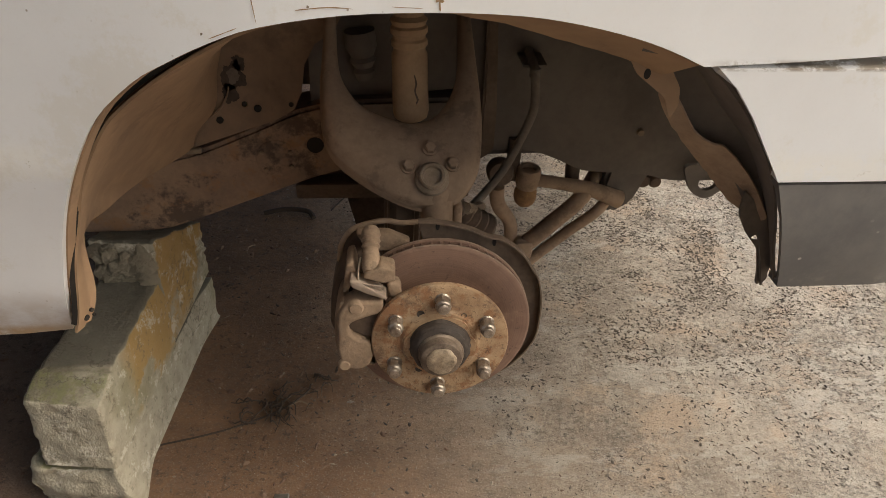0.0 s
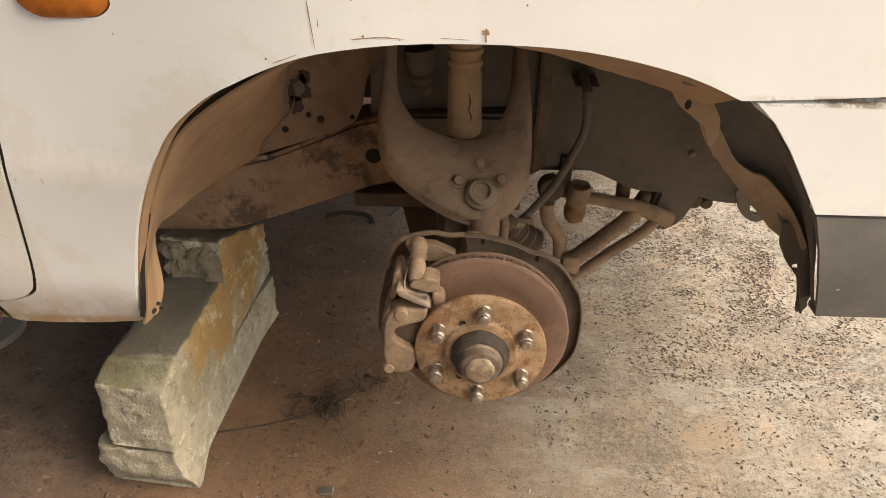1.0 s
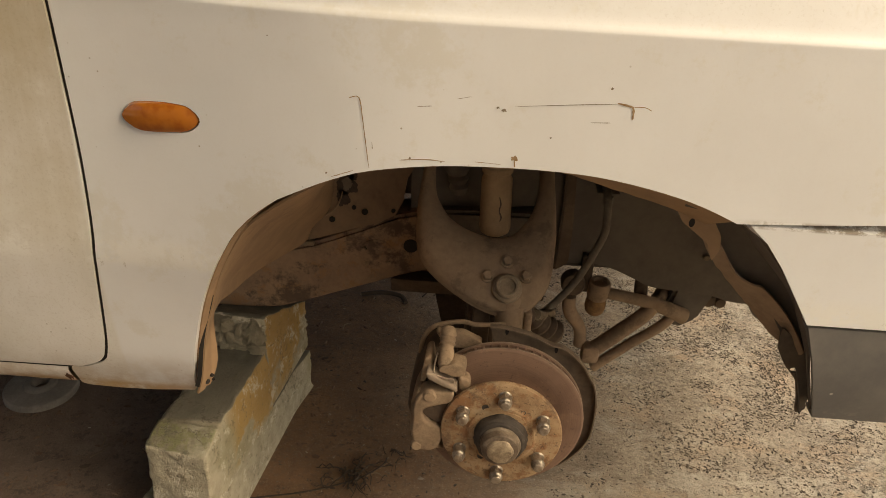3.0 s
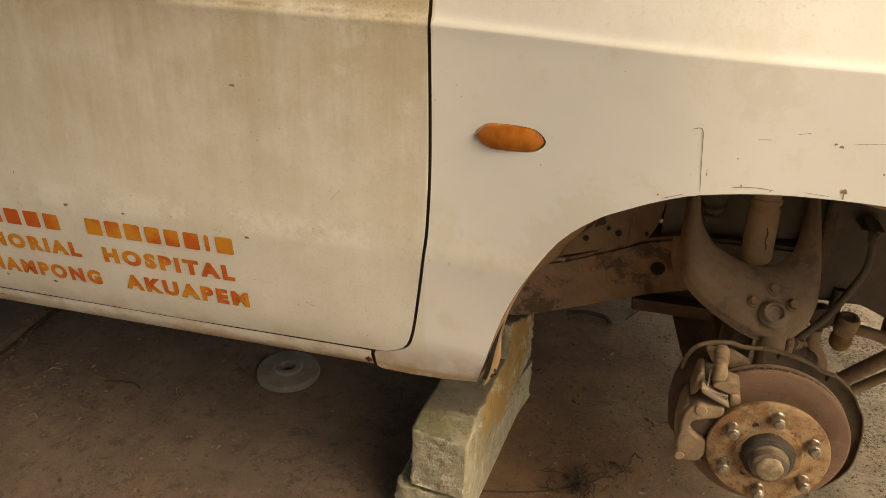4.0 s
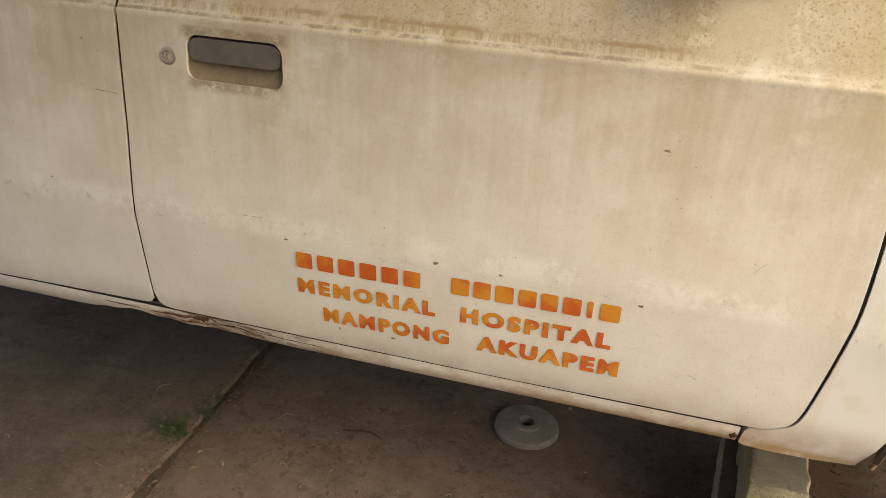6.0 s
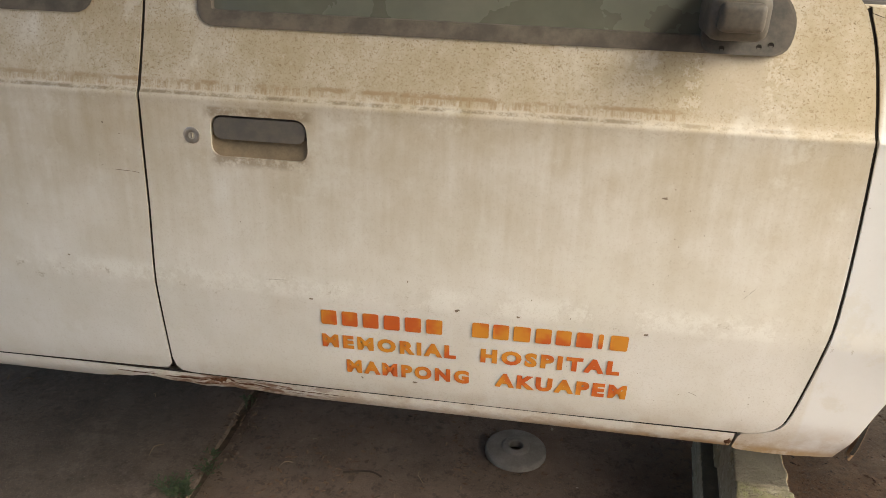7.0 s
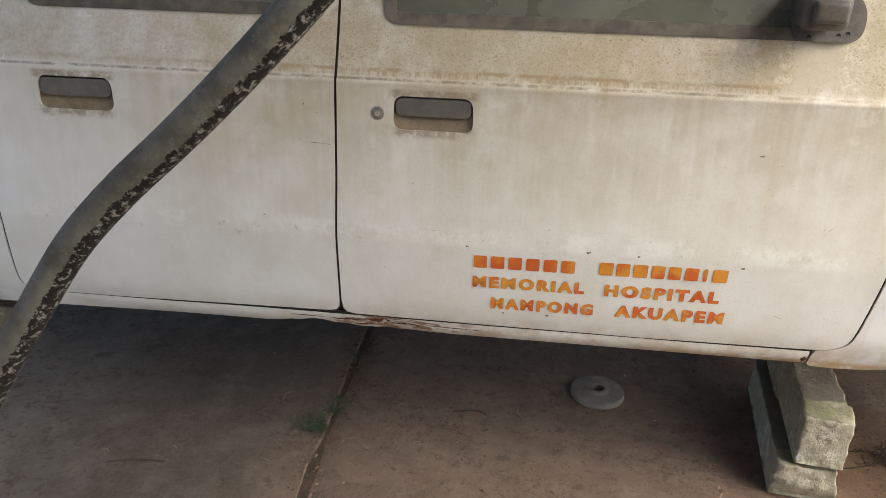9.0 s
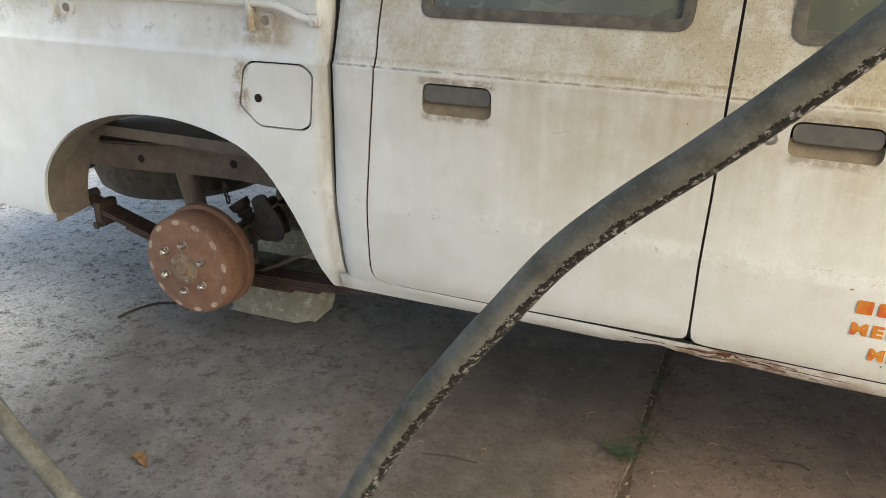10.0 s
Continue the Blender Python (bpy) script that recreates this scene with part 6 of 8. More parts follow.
def caliper(m):
    """A sliding caliper that straddles the rear edge of the disc, with its bracket, pins and pads."""
    def prism(outline, h0, h1, bev=0.005, segs=3, n=3):
        bm = bmesh.new()
        pts = rounded(outline, bev, n)
        a = [bm.verts.new(m @ Vector((p[0], p[1], h0))) for p in pts]
        b = [bm.verts.new(m @ Vector((p[0], p[1], h1))) for p in pts]
        bm.faces.new(a)
        bm.faces.new(b[::-1])
        for i in range(len(a)):
            q = (i + 1) % len(a)
            bm.faces.new((a[i], b[i], b[q], a[q]))
        bmesh.ops.recalc_face_normals(bm, faces=bm.faces)
        bmesh.ops.bevel(bm, geom=[e for e in bm.edges if e.calc_face_angle() > 0.9], offset=min(bev * 0.6, 0.0042), segments=segs, affect="EDGES", profile=0.5)
        bmesh.ops.triangulate(bm, faces=[f for f in bm.faces if len(f.verts) > 4])
        for v in bm.verts:
            v.co += Vector((noise.noise(v.co * 60), noise.noise(v.co * 60 + Vector((7, 0, 0))), noise.noise(v.co * 60 + Vector((0, 9, 0))))) * 0.0009
        return bm

    at = lambda x, y, h: m @ Vector((x, y, h))
    body = part("brake_caliper", prism([(-0.118, 0.033), (-0.113, 0.046), (-0.102, 0.055), (-0.085, 0.056), (-0.067, 0.057), (-0.066, 0.046), (-0.072, 0.037), (-0.088, 0.032), (-0.104, 0.026), (-0.107, 0.012), (-0.098, 0.003), (-0.086, -0.001), (-0.079, -0.004), (-0.078, -0.023), (-0.083, -0.037), (-0.094, -0.043), (-0.107, -0.043), (-0.116, -0.033), (-0.121, -0.012), (-0.118, 0.005), (-0.120, 0.02)], -0.031, -0.002, 0.008), CASTING, truck, "dust-coated cast brake caliper", 60)
    part("bridge", prism([(-0.116, 0.048), (-0.122, 0.030), (-0.124, 0.0), (-0.121, -0.030), (-0.108, -0.043), (-0.112, 0.0), (-0.108, 0.046)], -0.085, -0.012, 0.006), CASTING, body, "", 60)
    part("piston_body", prism([(-0.090, 0.090), (-0.108, 0.078), (-0.123, 0.052), (-0.131, 0.022), (-0.133, -0.017), (-0.126, -0.038), (-0.10, -0.050), (-0.082, -0.03), (-0.080, 0.03), (-0.066, 0.072)], -0.128, -0.062, 0.012), KNUCKLE, body, "dark dusty piston housing", 60)
    part("bracket_arm", prism([(-0.104, 0.086), (-0.096, 0.085), (-0.084, 0.078), (-0.064, 0.066), (-0.062, 0.060), (-0.081, 0.066), (-0.101, 0.076)], -0.022, 0.001, 0.0035), PALECAST, body, "pale dusty bracket arm", 60)
    part("bracket_cheek", prism([(-0.108, 0.094), (-0.100, 0.097), (-0.096, 0.080), (-0.106, 0.058), (-0.113, 0.055)], -0.062, -0.020, 0.004), CASTING, body, "", 60)
    part("bracket_lug", prism([(-0.089, 0.086), (-0.086, 0.093), (-0.069, 0.101), (-0.054, 0.097), (-0.053, 0.083), (-0.066, 0.079)], -0.030, -0.004, 0.0035), CASTING, body, "", 60)
    part("carrier", prism([(-0.100, 0.108), (-0.060, 0.108), (-0.035, 0.096), (-0.040, 0.085), (-0.085, 0.084)], -0.082, -0.066, 0.004), CASTING, body, "", 60)
    part("pad_ear", prism([(-0.063, 0.075), (-0.048, 0.072), (-0.045, 0.060), (-0.050, 0.051), (-0.060, 0.054)], -0.033, -0.014, 0.005), CASTING, body, "", 60)
    part("brake_pad", prism([(-0.108, 0.025), (-0.088, 0.033), (-0.064, 0.038), (-0.066, -0.002), (-0.088, 0.0), (-0.106, 0.010)], -0.034, -0.012, 0.002), KNUCKLE, body, "dark worn brake pad")
    part("bracket_foot", prism([(-0.114, -0.044), (-0.086, -0.042), (-0.074, -0.052), (-0.102, -0.057)], -0.052, -0.022, 0.005), CASTING, body, "", 60)
    bm = bmesh.new()
    p0, p1 = at(-0.080, 0.092, -0.012), at(-0.081, 0.124, -0.052)
    d = (p1 - p0).length
    lathe(bm, [(0.0, -0.002), (0.0085, -0.002), (0.0098, 0.002), (0.0098, d * 0.40), (0.0086, d * 0.44), (0.0086, d * 0.50), (0.0108, d * 0.55), (0.0092, d * 0.62), (0.0112, d * 0.68), (0.0096, d * 0.75), (0.0112, d * 0.82), (0.0100, d * 0.94), (0.0070, d * 1.02), (0, d * 1.05)], along(p0, p1), 20)
    part("slide_pin", bm, CASTING, body, "slide pin with a ribbed boot")
    bm = bmesh.new()
    tube(bm, [at(-0.092, 0.099, -0.028), at(-0.094, 0.090, -0.012), at(-0.092, 0.082, -0.003), at(-0.076, 0.079, -0.001), at(-0.068, 0.078, -0.002), at(-0.067, 0.070, -0.006)], 0.0011, 6, 5)
    part("pad_spring", bm, PALECAST, body, "thin wire pad spring")
    bm = bmesh.new()
    lathe(bm, [(0, 0.004), (0.006, 0.0035), (0.0075, 0.001), (0.008, -0.003)], m @ Matrix.Translation((-0.112, -0.036, -0.004)), 14)
    part("casting_boss", bm, CASTING, body)
    bm = bmesh.new()
    lathe(bm, [(0, 0.004), (0.007, 0.0035), (0.009, 0.001), (0.010, -0.003)], m @ Matrix.Translation((-0.097, 0.047, -0.003)), 14)
    part("casting_boss", bm, CASTING, body)
    bm = bmesh.new()
    tube(bm, [at(-0.122, 0.05, -0.10), at(-0.119, 0.073, -0.10), at(-0.108, 0.092, -0.10), at(-0.092, 0.101, -0.10), at(-0.065, 0.107, -0.10), at(-0.043, 0.102, -0.104), at(0.0, 0.088, -0.14)], 0.0034, 10, 6)
    part("brake_pipe", bm, DUST, body, "dusty brake pipe")


caliper(HUB)


def rods():
    """Knuckle, lower arm, steering links and hoses below the upper arm."""
    bm = bmesh.new()
    box(bm, 1.466, 1.508, 0.185, 0.245, 0.26, 0.485, 0.006)
    box(bm, 1.464, 1.506, 0.24, 0.34, 0.25, 0.40, 0.008)
    box(bm, 1.474, 1.500, 0.176, 0.19, 0.30, 0.47, 0.004)
    part("knuckle_web", bm, KNUCKLE, truck, "dark steering knuckle web")
    bm = bmesh.new()
    tube(bm, [(1.528, 0.172, 0.495), (1.527, 0.165, 0.462), (1.526, 0.150, 0.43), (1.524, 0.12, 0.39), (1.522, 0.09, 0.37)], [0.019, 0.0205, 0.0205, 0.030, 0.045], 20, 4)
    box(bm, 1.548, 1.560, 0.160, 0.185, 0.428, 0.470, 0.005, 3)
    part("steering_knuckle", bm, DUST, truck, "dust-brown steering knuckle")
    bm = bmesh.new()
    rows = []
    for y, x0, x1, z in ((0.420, 1.402, 1.545, 0.362), (0.350, 1.425, 1.545, 0.318), (0.280, 1.458, 1.545, 0.268), (0.200, 1.485, 1.545, 0.240), (0.120, 1.495, 1.545, 0.232)):
        rows.append([Vector((x0 + (x1 - x0) * u, y, z - 0.012 * (2 * u - 1) ** 2)) for u in (0, 0.1, 0.3, 0.5, 0.7, 0.9, 1)])
    loft(bm, rows)
    thicken(bm, 0.03)
    part("lower_arm", bm, KNUCKLE, truck, "dark pressed lower suspension arm")
    bm = bmesh.new()
    box(bm, 1.33, 1.60, 0.376, 0.42, 0.352, 0.373, 0.004)
    box(bm, 1.33, 1.60, 0.374, 0.380, 0.371, 0.379, 0.002)
    box(bm, 1.33, 1.60, 0.424, 0.444, 0.356, 0.47, 0.004)
    part("lower_cross_member", bm, KNUCKLE, truck, "dark lower cross member")
    bm = bmesh.new()
    tube(bm, [(1.655, 0.23, 0.300), (1.690, 0.34, 0.282), (1.733, 0.345, 0.322), (1.776, 0.35, 0.366), (1.82, 0.42, 0.38)][1:], [0.0140, 0.0135, 0.0130, 0.012], 14, 5)
    box(bm, 1.672, 1.702, 0.325, 0.352, 0.262, 0.296, 0.006)
    part("strut_rod", bm, DUST, truck, "dusty strut rod")
    bm = bmesh.new()
    tube(bm, [(1.700, 0.36, 0.230), (1.762, 0.36, 0.291), (1.812, 0.36, 0.338), (1.86, 0.42, 0.362)], 0.0092, 12, 5)
    part("tie_rod", bm, DUST, truck, "dusty tie rod")
    # eye and bent drop link of the stabiliser
    bm = bmesh.new()
    tube(bm, [(1.638, 0.342, 0.392), (1.639, 0.345, 0.372), (1.645, 0.347, 0.352), (1.660, 0.35, 0.330), (1.667, 0.35, 0.312), (1.669, 0.35, 0.285)], [0.0115, 0.0115, 0.0120, 0.0110, 0.0110, 0.0105], 14, 5)
    part("stabiliser_link", bm, DUST, truck, "bent dusty stabiliser link")
    bm = bmesh.new()
    lathe(bm, [(0, -0.016), (0.017, -0.016), (0.020, -0.012), (0.0205, 0.008), (0.017, 0.014), (0.009, 0.016), (0, 0.016)], along((1.641, 0.348, 0.414), (1.600, -0.6, 0.60)), 22)
    part("rubber_boot", bm, KNUCKLE, truck, "dusty rubber bush")
    # pitman arm: socket, ball joint, tapering bar and the shank above it
    bm = bmesh.new()
    tube(bm, [(1.700, 0.35, 0.397), (1.745, 0.352, 0.388), (1.79, 0.356, 0.376), (1.842, 0.362, 0.352)], [0.0100, 0.0105, 0.0120, 0.0145], 12, 4)
    arm = part("pitman_arm", bm, DUST, truck, "dusty steering arm")
    bm = bmesh.new()
    lathe(bm, [(0, -0.016), (0.0165, -0.016), (0.0185, -0.010), (0.0185, 0.014), (0.016, 0.018), (0.011, 0.018), (0.010, 0.012), (0, 0.012)], along((1.686, 0.35, 0.402), (1.690, 0.33, 0.6)), 22)
    part("arm_socket", bm, DUST, arm)
    bm = bmesh.new()
    lathe(bm, [(0, -0.030), (0.011, -0.029), (0.0155, -0.024), (0.0180, -0.014), (0.0175, -0.004), (0.013, 0.002), (0.013, 0.010)], along((1.685, 0.352, 0.382), (1.688, 0.34, 1)), 20)
    part("ball_joint", bm, BOOTRUST, arm, "rusty ball joint boot")
    bm = bmesh.new()
    tube(bm, [(1.664, 0.366, 0.392), (1.664, 0.366, 0.462)], 0.0105, 12, 1)
    part("steering_post", bm, KNUCKLE, arm)
    bm = bmesh.new()
    tube(bm, [(1.766, 0.385, 0.378), (1.762, 0.385, 0.45)], 0.0115, 12, 1)
    part("steering_post", bm, KNUCKLE, arm)
    bm = bmesh.new()
    poly_prism(bm, [(1.812, 0.358), (1.822, 0.41), (1.895, 0.415), (1.888, 0.390), (1.868, 0.338), (1.838, 0.318), (1.822, 0.330)], 0.372, 0.44)
    bmesh.ops.bevel(bm, geom=bm.edges[:], offset=0.006, segments=2, affect="EDGES")
    part("steering_box", bm, SPLASH, truck, "dark steering box")
    for x, z, r in ((1.885, 0.374, 0.013), (1.905, 0.372, 0.011), (1.862, 0.408, 0.010)):
        bm = bmesh.new()
        lathe(bm, [(0, 0.020), (r * 0.8, 0.019), (r, 0.014), (r, -0.02)], along((x, 0.40, z), (x + 0.05, -1, z - 0.1)), 14)
        part("box_lug", bm, KNUCKLE, truck, "rounded lug on the steering box")
    bm = bmesh.new()
    lathe(bm, [(0, 0.007), (0.005, 0.006), (0.006, 0)], along((1.856, 0.367, 0.470), (1.856, -1, 0.48)), 10)
    part("panel_bolt", bm, BOLTTAN, truck, "small bright bolt")
    bm = bmesh.new()
    tube(bm, [(1.668, 0.36, 0.60), (1.668, 0.31, 0.592), (1.670, 0.30, 0.562), (1.670, 0.30, 0.535), (1.659, 0.30, 0.499), (1.637, 0.295, 0.450), (1.607, 0.285, 0.412), (1.580, 0.26, 0.400)], 0.0062, 12, 6)
    part("brake_hose", bm, HOSE, truck, "dusty rubber brake hose")
    bm = bmesh.new()
    box(bm, 1.654, 1.688, 0.322, 0.372, 0.590, 0.594, 0.001)
    lathe(bm, [(0, -0.008), (0.008, -0.008), (0.008, 0.004), (0, 0.004)], along((1.669, 0.310, 0.590), (1.669, 0.310, 1)), 6)
    part("hose_bracket", bm, SPLASH, truck)
    # ribbed boot and the clamp of the hose beside the knuckle
    bm = bmesh.new()
    a, b = Vector((1.556, 0.212, 0.437)), Vector((1.606, 0.232, 0.386))
    prof = [(0, -0.004), (0.012, -0.003)]
    for i in range(5):
        h = (b - a).length * i / 5
        prof += [(0.0105 + 0.0016 * i, h), (0.0150 + 0.0018 * i, h + 0.006), (0.0150 + 0.0018 * i, h + 0.009), (0.0105 + 0.0016 * i, h + 0.0135)]
    lathe(bm, prof + [(0.012, (b - a).length + 0.006), (0, (b - a).length + 0.006)], along(a, b), 22)
    part("steering_boot", bm, GUARD, truck, "ribbed dusty rubber boot")
    bm = bmesh.new()
    tube(bm, [(1.570, 0.205, 0.440), (1.584, 0.23, 0.420), (1.600, 0.262, 0.405)], [0.008, 0.010, 0.0085], 8, 3)
    lathe(bm, [(0, -0.005), (0.011, -0.005), (0.011, 0.005), (0, 0.005)], along((1.583, 0.228, 0.420), (1.60, 0.262, 0.40)), 6)
    part("hose_union", bm, BOLTTAN, truck, "dusty hexagonal hose union")
    # towing eye
    outline = rounded([(1.925, 0.425), (1.945, 0.378), (1.975, 0.362), (2.003, 0.385), (2.02, 0.43)], 0.014, 4)
    hole = [(1.972 + 0.0155 * math.cos(a), 0.3945 + 0.0150 * math.sin(a)) for a in (2 * math.pi * i / 18 for i in range(18))]
    bm = panel(outline, (hole,), 0.008, 0.2, 0.2, 0, False, lambda x, z: 0.34)
    part("towing_eye", bm, SPLASH, truck, "black steel towing eye")


BOOTRUST = dusty("rusty_orange_boot", (0.34, 0.20, 0.085), (0.17, 0.095, 0.05), 45)
HOSE = dusty("dusty_hose", (0.20, 0.165, 0.125), (0.13, 0.105, 0.08), 30)
rods()


# ---------- rear axle ----------
DRUMAX = Matrix.Translation((-1.397, 0.138, 0.284)) @ Euler((radians(90), 0, 0)).to_matrix().to_4x4()


def rear_axle():
    m = DRUMAX
    bm = bmesh.new()
    lathe(bm, [(0.040, 0.006), (0.078, 0.006), (0.088, 0.000), (0.132, -0.002), (0.144, -0.006), (0.151, -0.016), (0.151, -0.048), (0.152, -0.050), (0.152, -0.060), (0.149, -0.062), (0.149, -0.086), (0.159, -0.090), (0.159, -0.108), (0.152, -0.112), (0.06, -0.114)], m, 64)
    drum = part("brake_drum", bm, DRUM, truck, "rust-red rear brake drum with six studs")
    for i in range(12):
        a = 2 * math.pi * i / 12 + 0.15
        bm = bmesh.new()
        turn = m @ Matrix.Rotation(a, 4, "Z") @ Matrix.Translation((0.1335, 0, -0.0028)) @ Matrix.Diagonal((1.05, 2.0, 1, 1))
        lathe(bm, [(0, 0.0012), (0.0065, 0.0010), (0.008, -0.002)], turn, 12)
        part("drum_mark", bm, PALEMARK, drum, "pale worn spot")
    bm = bmesh.new()
    lathe(bm, [(0.047, 0.004), (0.045, 0.011), (0.036, 0.012), (0.033, 0.020), (0.031, 0.024), (0.024, 0.025), (0.020, 0.020), (0.017, 0.020), (0.014, 0.027), (0, 0.028)], m, 32)
    centre = part("axle_flange", bm, CASTING, drum, "worn axle centre")
    q = random.Random(8)
    for i in range(8):
        a = 2 * math.pi * i / 8 + 0.2
        bm = bmesh.new()
        lathe(bm, [(0, 0.006), (0.005, 0.0055), (0.0065, 0.003), (0.007, -0.004)], m @ Matrix.Translation((0.036 * math.cos(a), 0.036 * math.sin(a), 0.012)), 8)
        part("flange_bolt", bm, NUT if i % 3 == 0 else CASTING, centre)
    for i in range(6):
        a = math.pi / 3 * i + 0.42
        bm = bmesh.new()
        hexnut(bm, m @ Matrix.Translation((0.074 * math.cos(a), 0.074 * math.sin(a), 0.004)), 0.0118, 0.022)
        part("wheel_nut", bm, BRIGHTNUT, drum, "worn bright wheel nut")
    bm = bmesh.new()
    tube(bm, [(-1.402, 0.26, 0.284), (-1.402, WIDTH - 0.26, 0.284)], 0.042, 16, 1)
    lathe(bm, [(0.04, -0.14), (0.12, -0.07), (0.14, 0), (0.12, 0.07), (0.04, 0.14)], along((-1.402, 0.83, 0.285), (-1.402, 2, 0.285)), 24)
    part("rear_axle", bm, BLACK, truck, "black rear axle casing")
    bm = bmesh.new()
    lathe(bm, [(0.05, 0), (0.140, 0.0), (0.140, 0.006), (0.05, 0.006)], Matrix.Translation((-1.402, 0.258, 0.284)) @ Euler((radians(-90), 0, 0)).to_matrix().to_4x4(), 40)
    part("backing_plate", bm, BLACK, truck, "black brake backing plate")
    # leaf spring under the axle, rising to the rear shackle
    for k in range(5):
        bm = bmesh.new()
        x0, x1 = -2.02 + 0.10 * k, -0.78 - 0.10 * k
        pts = []
        for i in range(15):
            x = x0 + (x1 - x0) * i / 14
            rise = 0.150 * ((-1.40 - x) / 0.62) ** 1.25 if x < -1.40 else 0.04 * ((x + 1.40) / 0.62) ** 1.5
            pts.append((x, 0.186 - 0.0095 * k + rise))
        vs = [[bm.verts.new((p[0], y, p[1] + dz)) for y, dz in ((0.335, 0), (0.400, 0), (0.400, 0.0075), (0.335, 0.0075))] for p in pts]
        for a, b in zip(vs, vs[1:]):
            for i in range(4):
                r = (i + 1) % 4
                bm.faces.new((a[i], b[i], b[r], a[r]))
        bm.faces.new(vs[0])
        bm.faces.new(vs[-1][::-1])
        bmesh.ops.recalc_face_normals(bm, faces=bm.faces)
        part("spring_leaf", bm, LEAFSTEEL, truck, "dark rusty spring leaf")
    bm = bmesh.new()
    box(bm, -1.946, -1.916, 0.328, 0.406, 0.252, 0.338, 0.005)
    part("spring_clip", bm, LEAFSTEEL, truck, "steel spring clip")
    bm = bmesh.new()
    tube(bm, [(-1.93, 0.318, 0.262), (-1.93, 0.338, 0.262)], 0.010, 12, 1)
    lathe(bm, [(0, 0.007), (0.013, 0.006), (0.014, 0)], along((-1.93, 0.318, 0.262), (-1.93, -1, 0.262)), 6)
    part("clip_bolt", bm, LEAFSTEEL, truck)
    bm = bmesh.new()
    for z in (0.335, 0.44):
        tube(bm, [(-2.02, 0.31, z), (-2.02, 0.42, z)], 0.018, 14, 1)
    box(bm, -2.034, -2.006, 0.318, 0.332, 0.32, 0.46, 0.004)
    part("spring_shackle", bm, BLACK, truck, "dark spring shackle")
    bm = bmesh.new()
    box(bm, -1.46, -1.345, 0.325, 0.41, 0.196, 0.225, 0.006)
    for x in (-1.452, -1.352):
        tube(bm, [(x, 0.33, 0.15), (x, 0.33, 0.30), (x, 0.365, 0.335), (x, 0.40, 0.30), (x, 0.40, 0.15)], 0.007, 8, 4)
    part("spring_clamp", bm, BLACK, truck, "black spring clamp with two bent bolts")
    bm = bmesh.new()
    tube(bm, [(-1.695, 0.49, 0.56), (-1.655, 0.48, 0.40), (-1.61, 0.47, 0.23)], [0.036, 0.036, 0.030], 18, 3)
    part("rear_shock", bm, WELL, truck, "dull grey-brown rear shock absorber")
    # chain link and black lumps that hang below the rail
    bm = bmesh.new()
    for i in range(3):
        c, r = Vector((-1.392 + 0.004 * i, 0.335, 0.468 - 0.020 * i)), 0.010
        ax = i % 2
        loop = [c + Vector((r * 0.6 * math.cos(a) * (1 - ax), r * 0.6 * math.cos(a) * ax, r * 1.2 * math.sin(a))) for a in (2 * math.pi * j / 14 for j in range(15))]
        tube(bm, loop, 0.003, 6, 1, False)
    part("chain", bm, LEAFSTEEL, truck, "short hanging chain")
    bm = bmesh.new()
    lathe(bm, [(0, 0.0), (0.020, 0.0), (0.024, 0.006), (0.019, 0.016), (0.026, 0.024), (0.022, 0.034), (0.031, 0.044), (0.033, 0.064), (0, 0.066)], along((-1.318, 0.345, 0.372), (-1.372, 0.335, 0.46)), 18)
    part("bump_stop", bm, GREASE, truck, "black ribbed rubber bump stop")
    bm = bmesh.new()
    poly_prism(bm, rounded([(-1.285, 0.448), (-1.262, 0.466), (-1.236, 0.470), (-1.222, 0.445), (-1.196, 0.420), (-1.172, 0.372), (-1.19, 0.33), (-1.26, 0.325), (-1.286, 0.36), (-1.272, 0.40)], 0.012, 3), 0.315, 0.325)
    poly_prism(bm, rounded([(-1.28, 0.43), (-1.24, 0.455), (-1.20, 0.40), (-1.19, 0.34), (-1.27, 0.34)], 0.012, 3), 0.365, 0.372)
    lathe(bm, [(0, 0.006), (0.009, 0.005), (0.010, 0)], along((-1.235, 0.315, 0.40), (-1.235, -1, 0.40)), 6)
    tube(bm, [(-1.215, 0.32, 0.43), (-1.185, 0.31, 0.452), (-1.165, 0.315, 0.44), (-1.16, 0.325, 0.41)], 0.004, 6)
    tube(bm, [(-1.235, 0.31, 0.40), (-1.235, 0.39, 0.40)], 0.007, 8, 1)
    part("spring_bracket", bm, GREASE, truck, "black steel bracket below the frame rail")
    bm = bmesh.new()
    tube(bm, [(-1.34, 0.36, 0.182), (-1.24, 0.365, 0.228), (-1.113, 0.37, 0.296), (-0.95, 0.38, 0.36)], 0.006, 8, 4)
    part("brake_cable", bm, HOSE, truck, "dusty handbrake cable")
    # spare wheel slung flat below the bed
    bm = bmesh.new()
    lathe(bm, [(0.10, 0.10), (0.20, 0.12), (0.21, 0.17), (0.30, 0.19), (0.335, 0.16), (0.35, 0.10), (0.335, 0.04), (0.30, 0.01), (0.21, 0.03), (0.20, 0.08), (0.10, 0.10)], Matrix.Translation((-1.95, 0.83, 0.275)) @ Matrix.Rotation(radians(-2), 4, "Y"), 48)
    part("spare_wheel", bm, RUBBER, truck, "black spare tyre slung under the bed")
    # inner wall of the rear wheelhouse
    bm = bmesh.new()
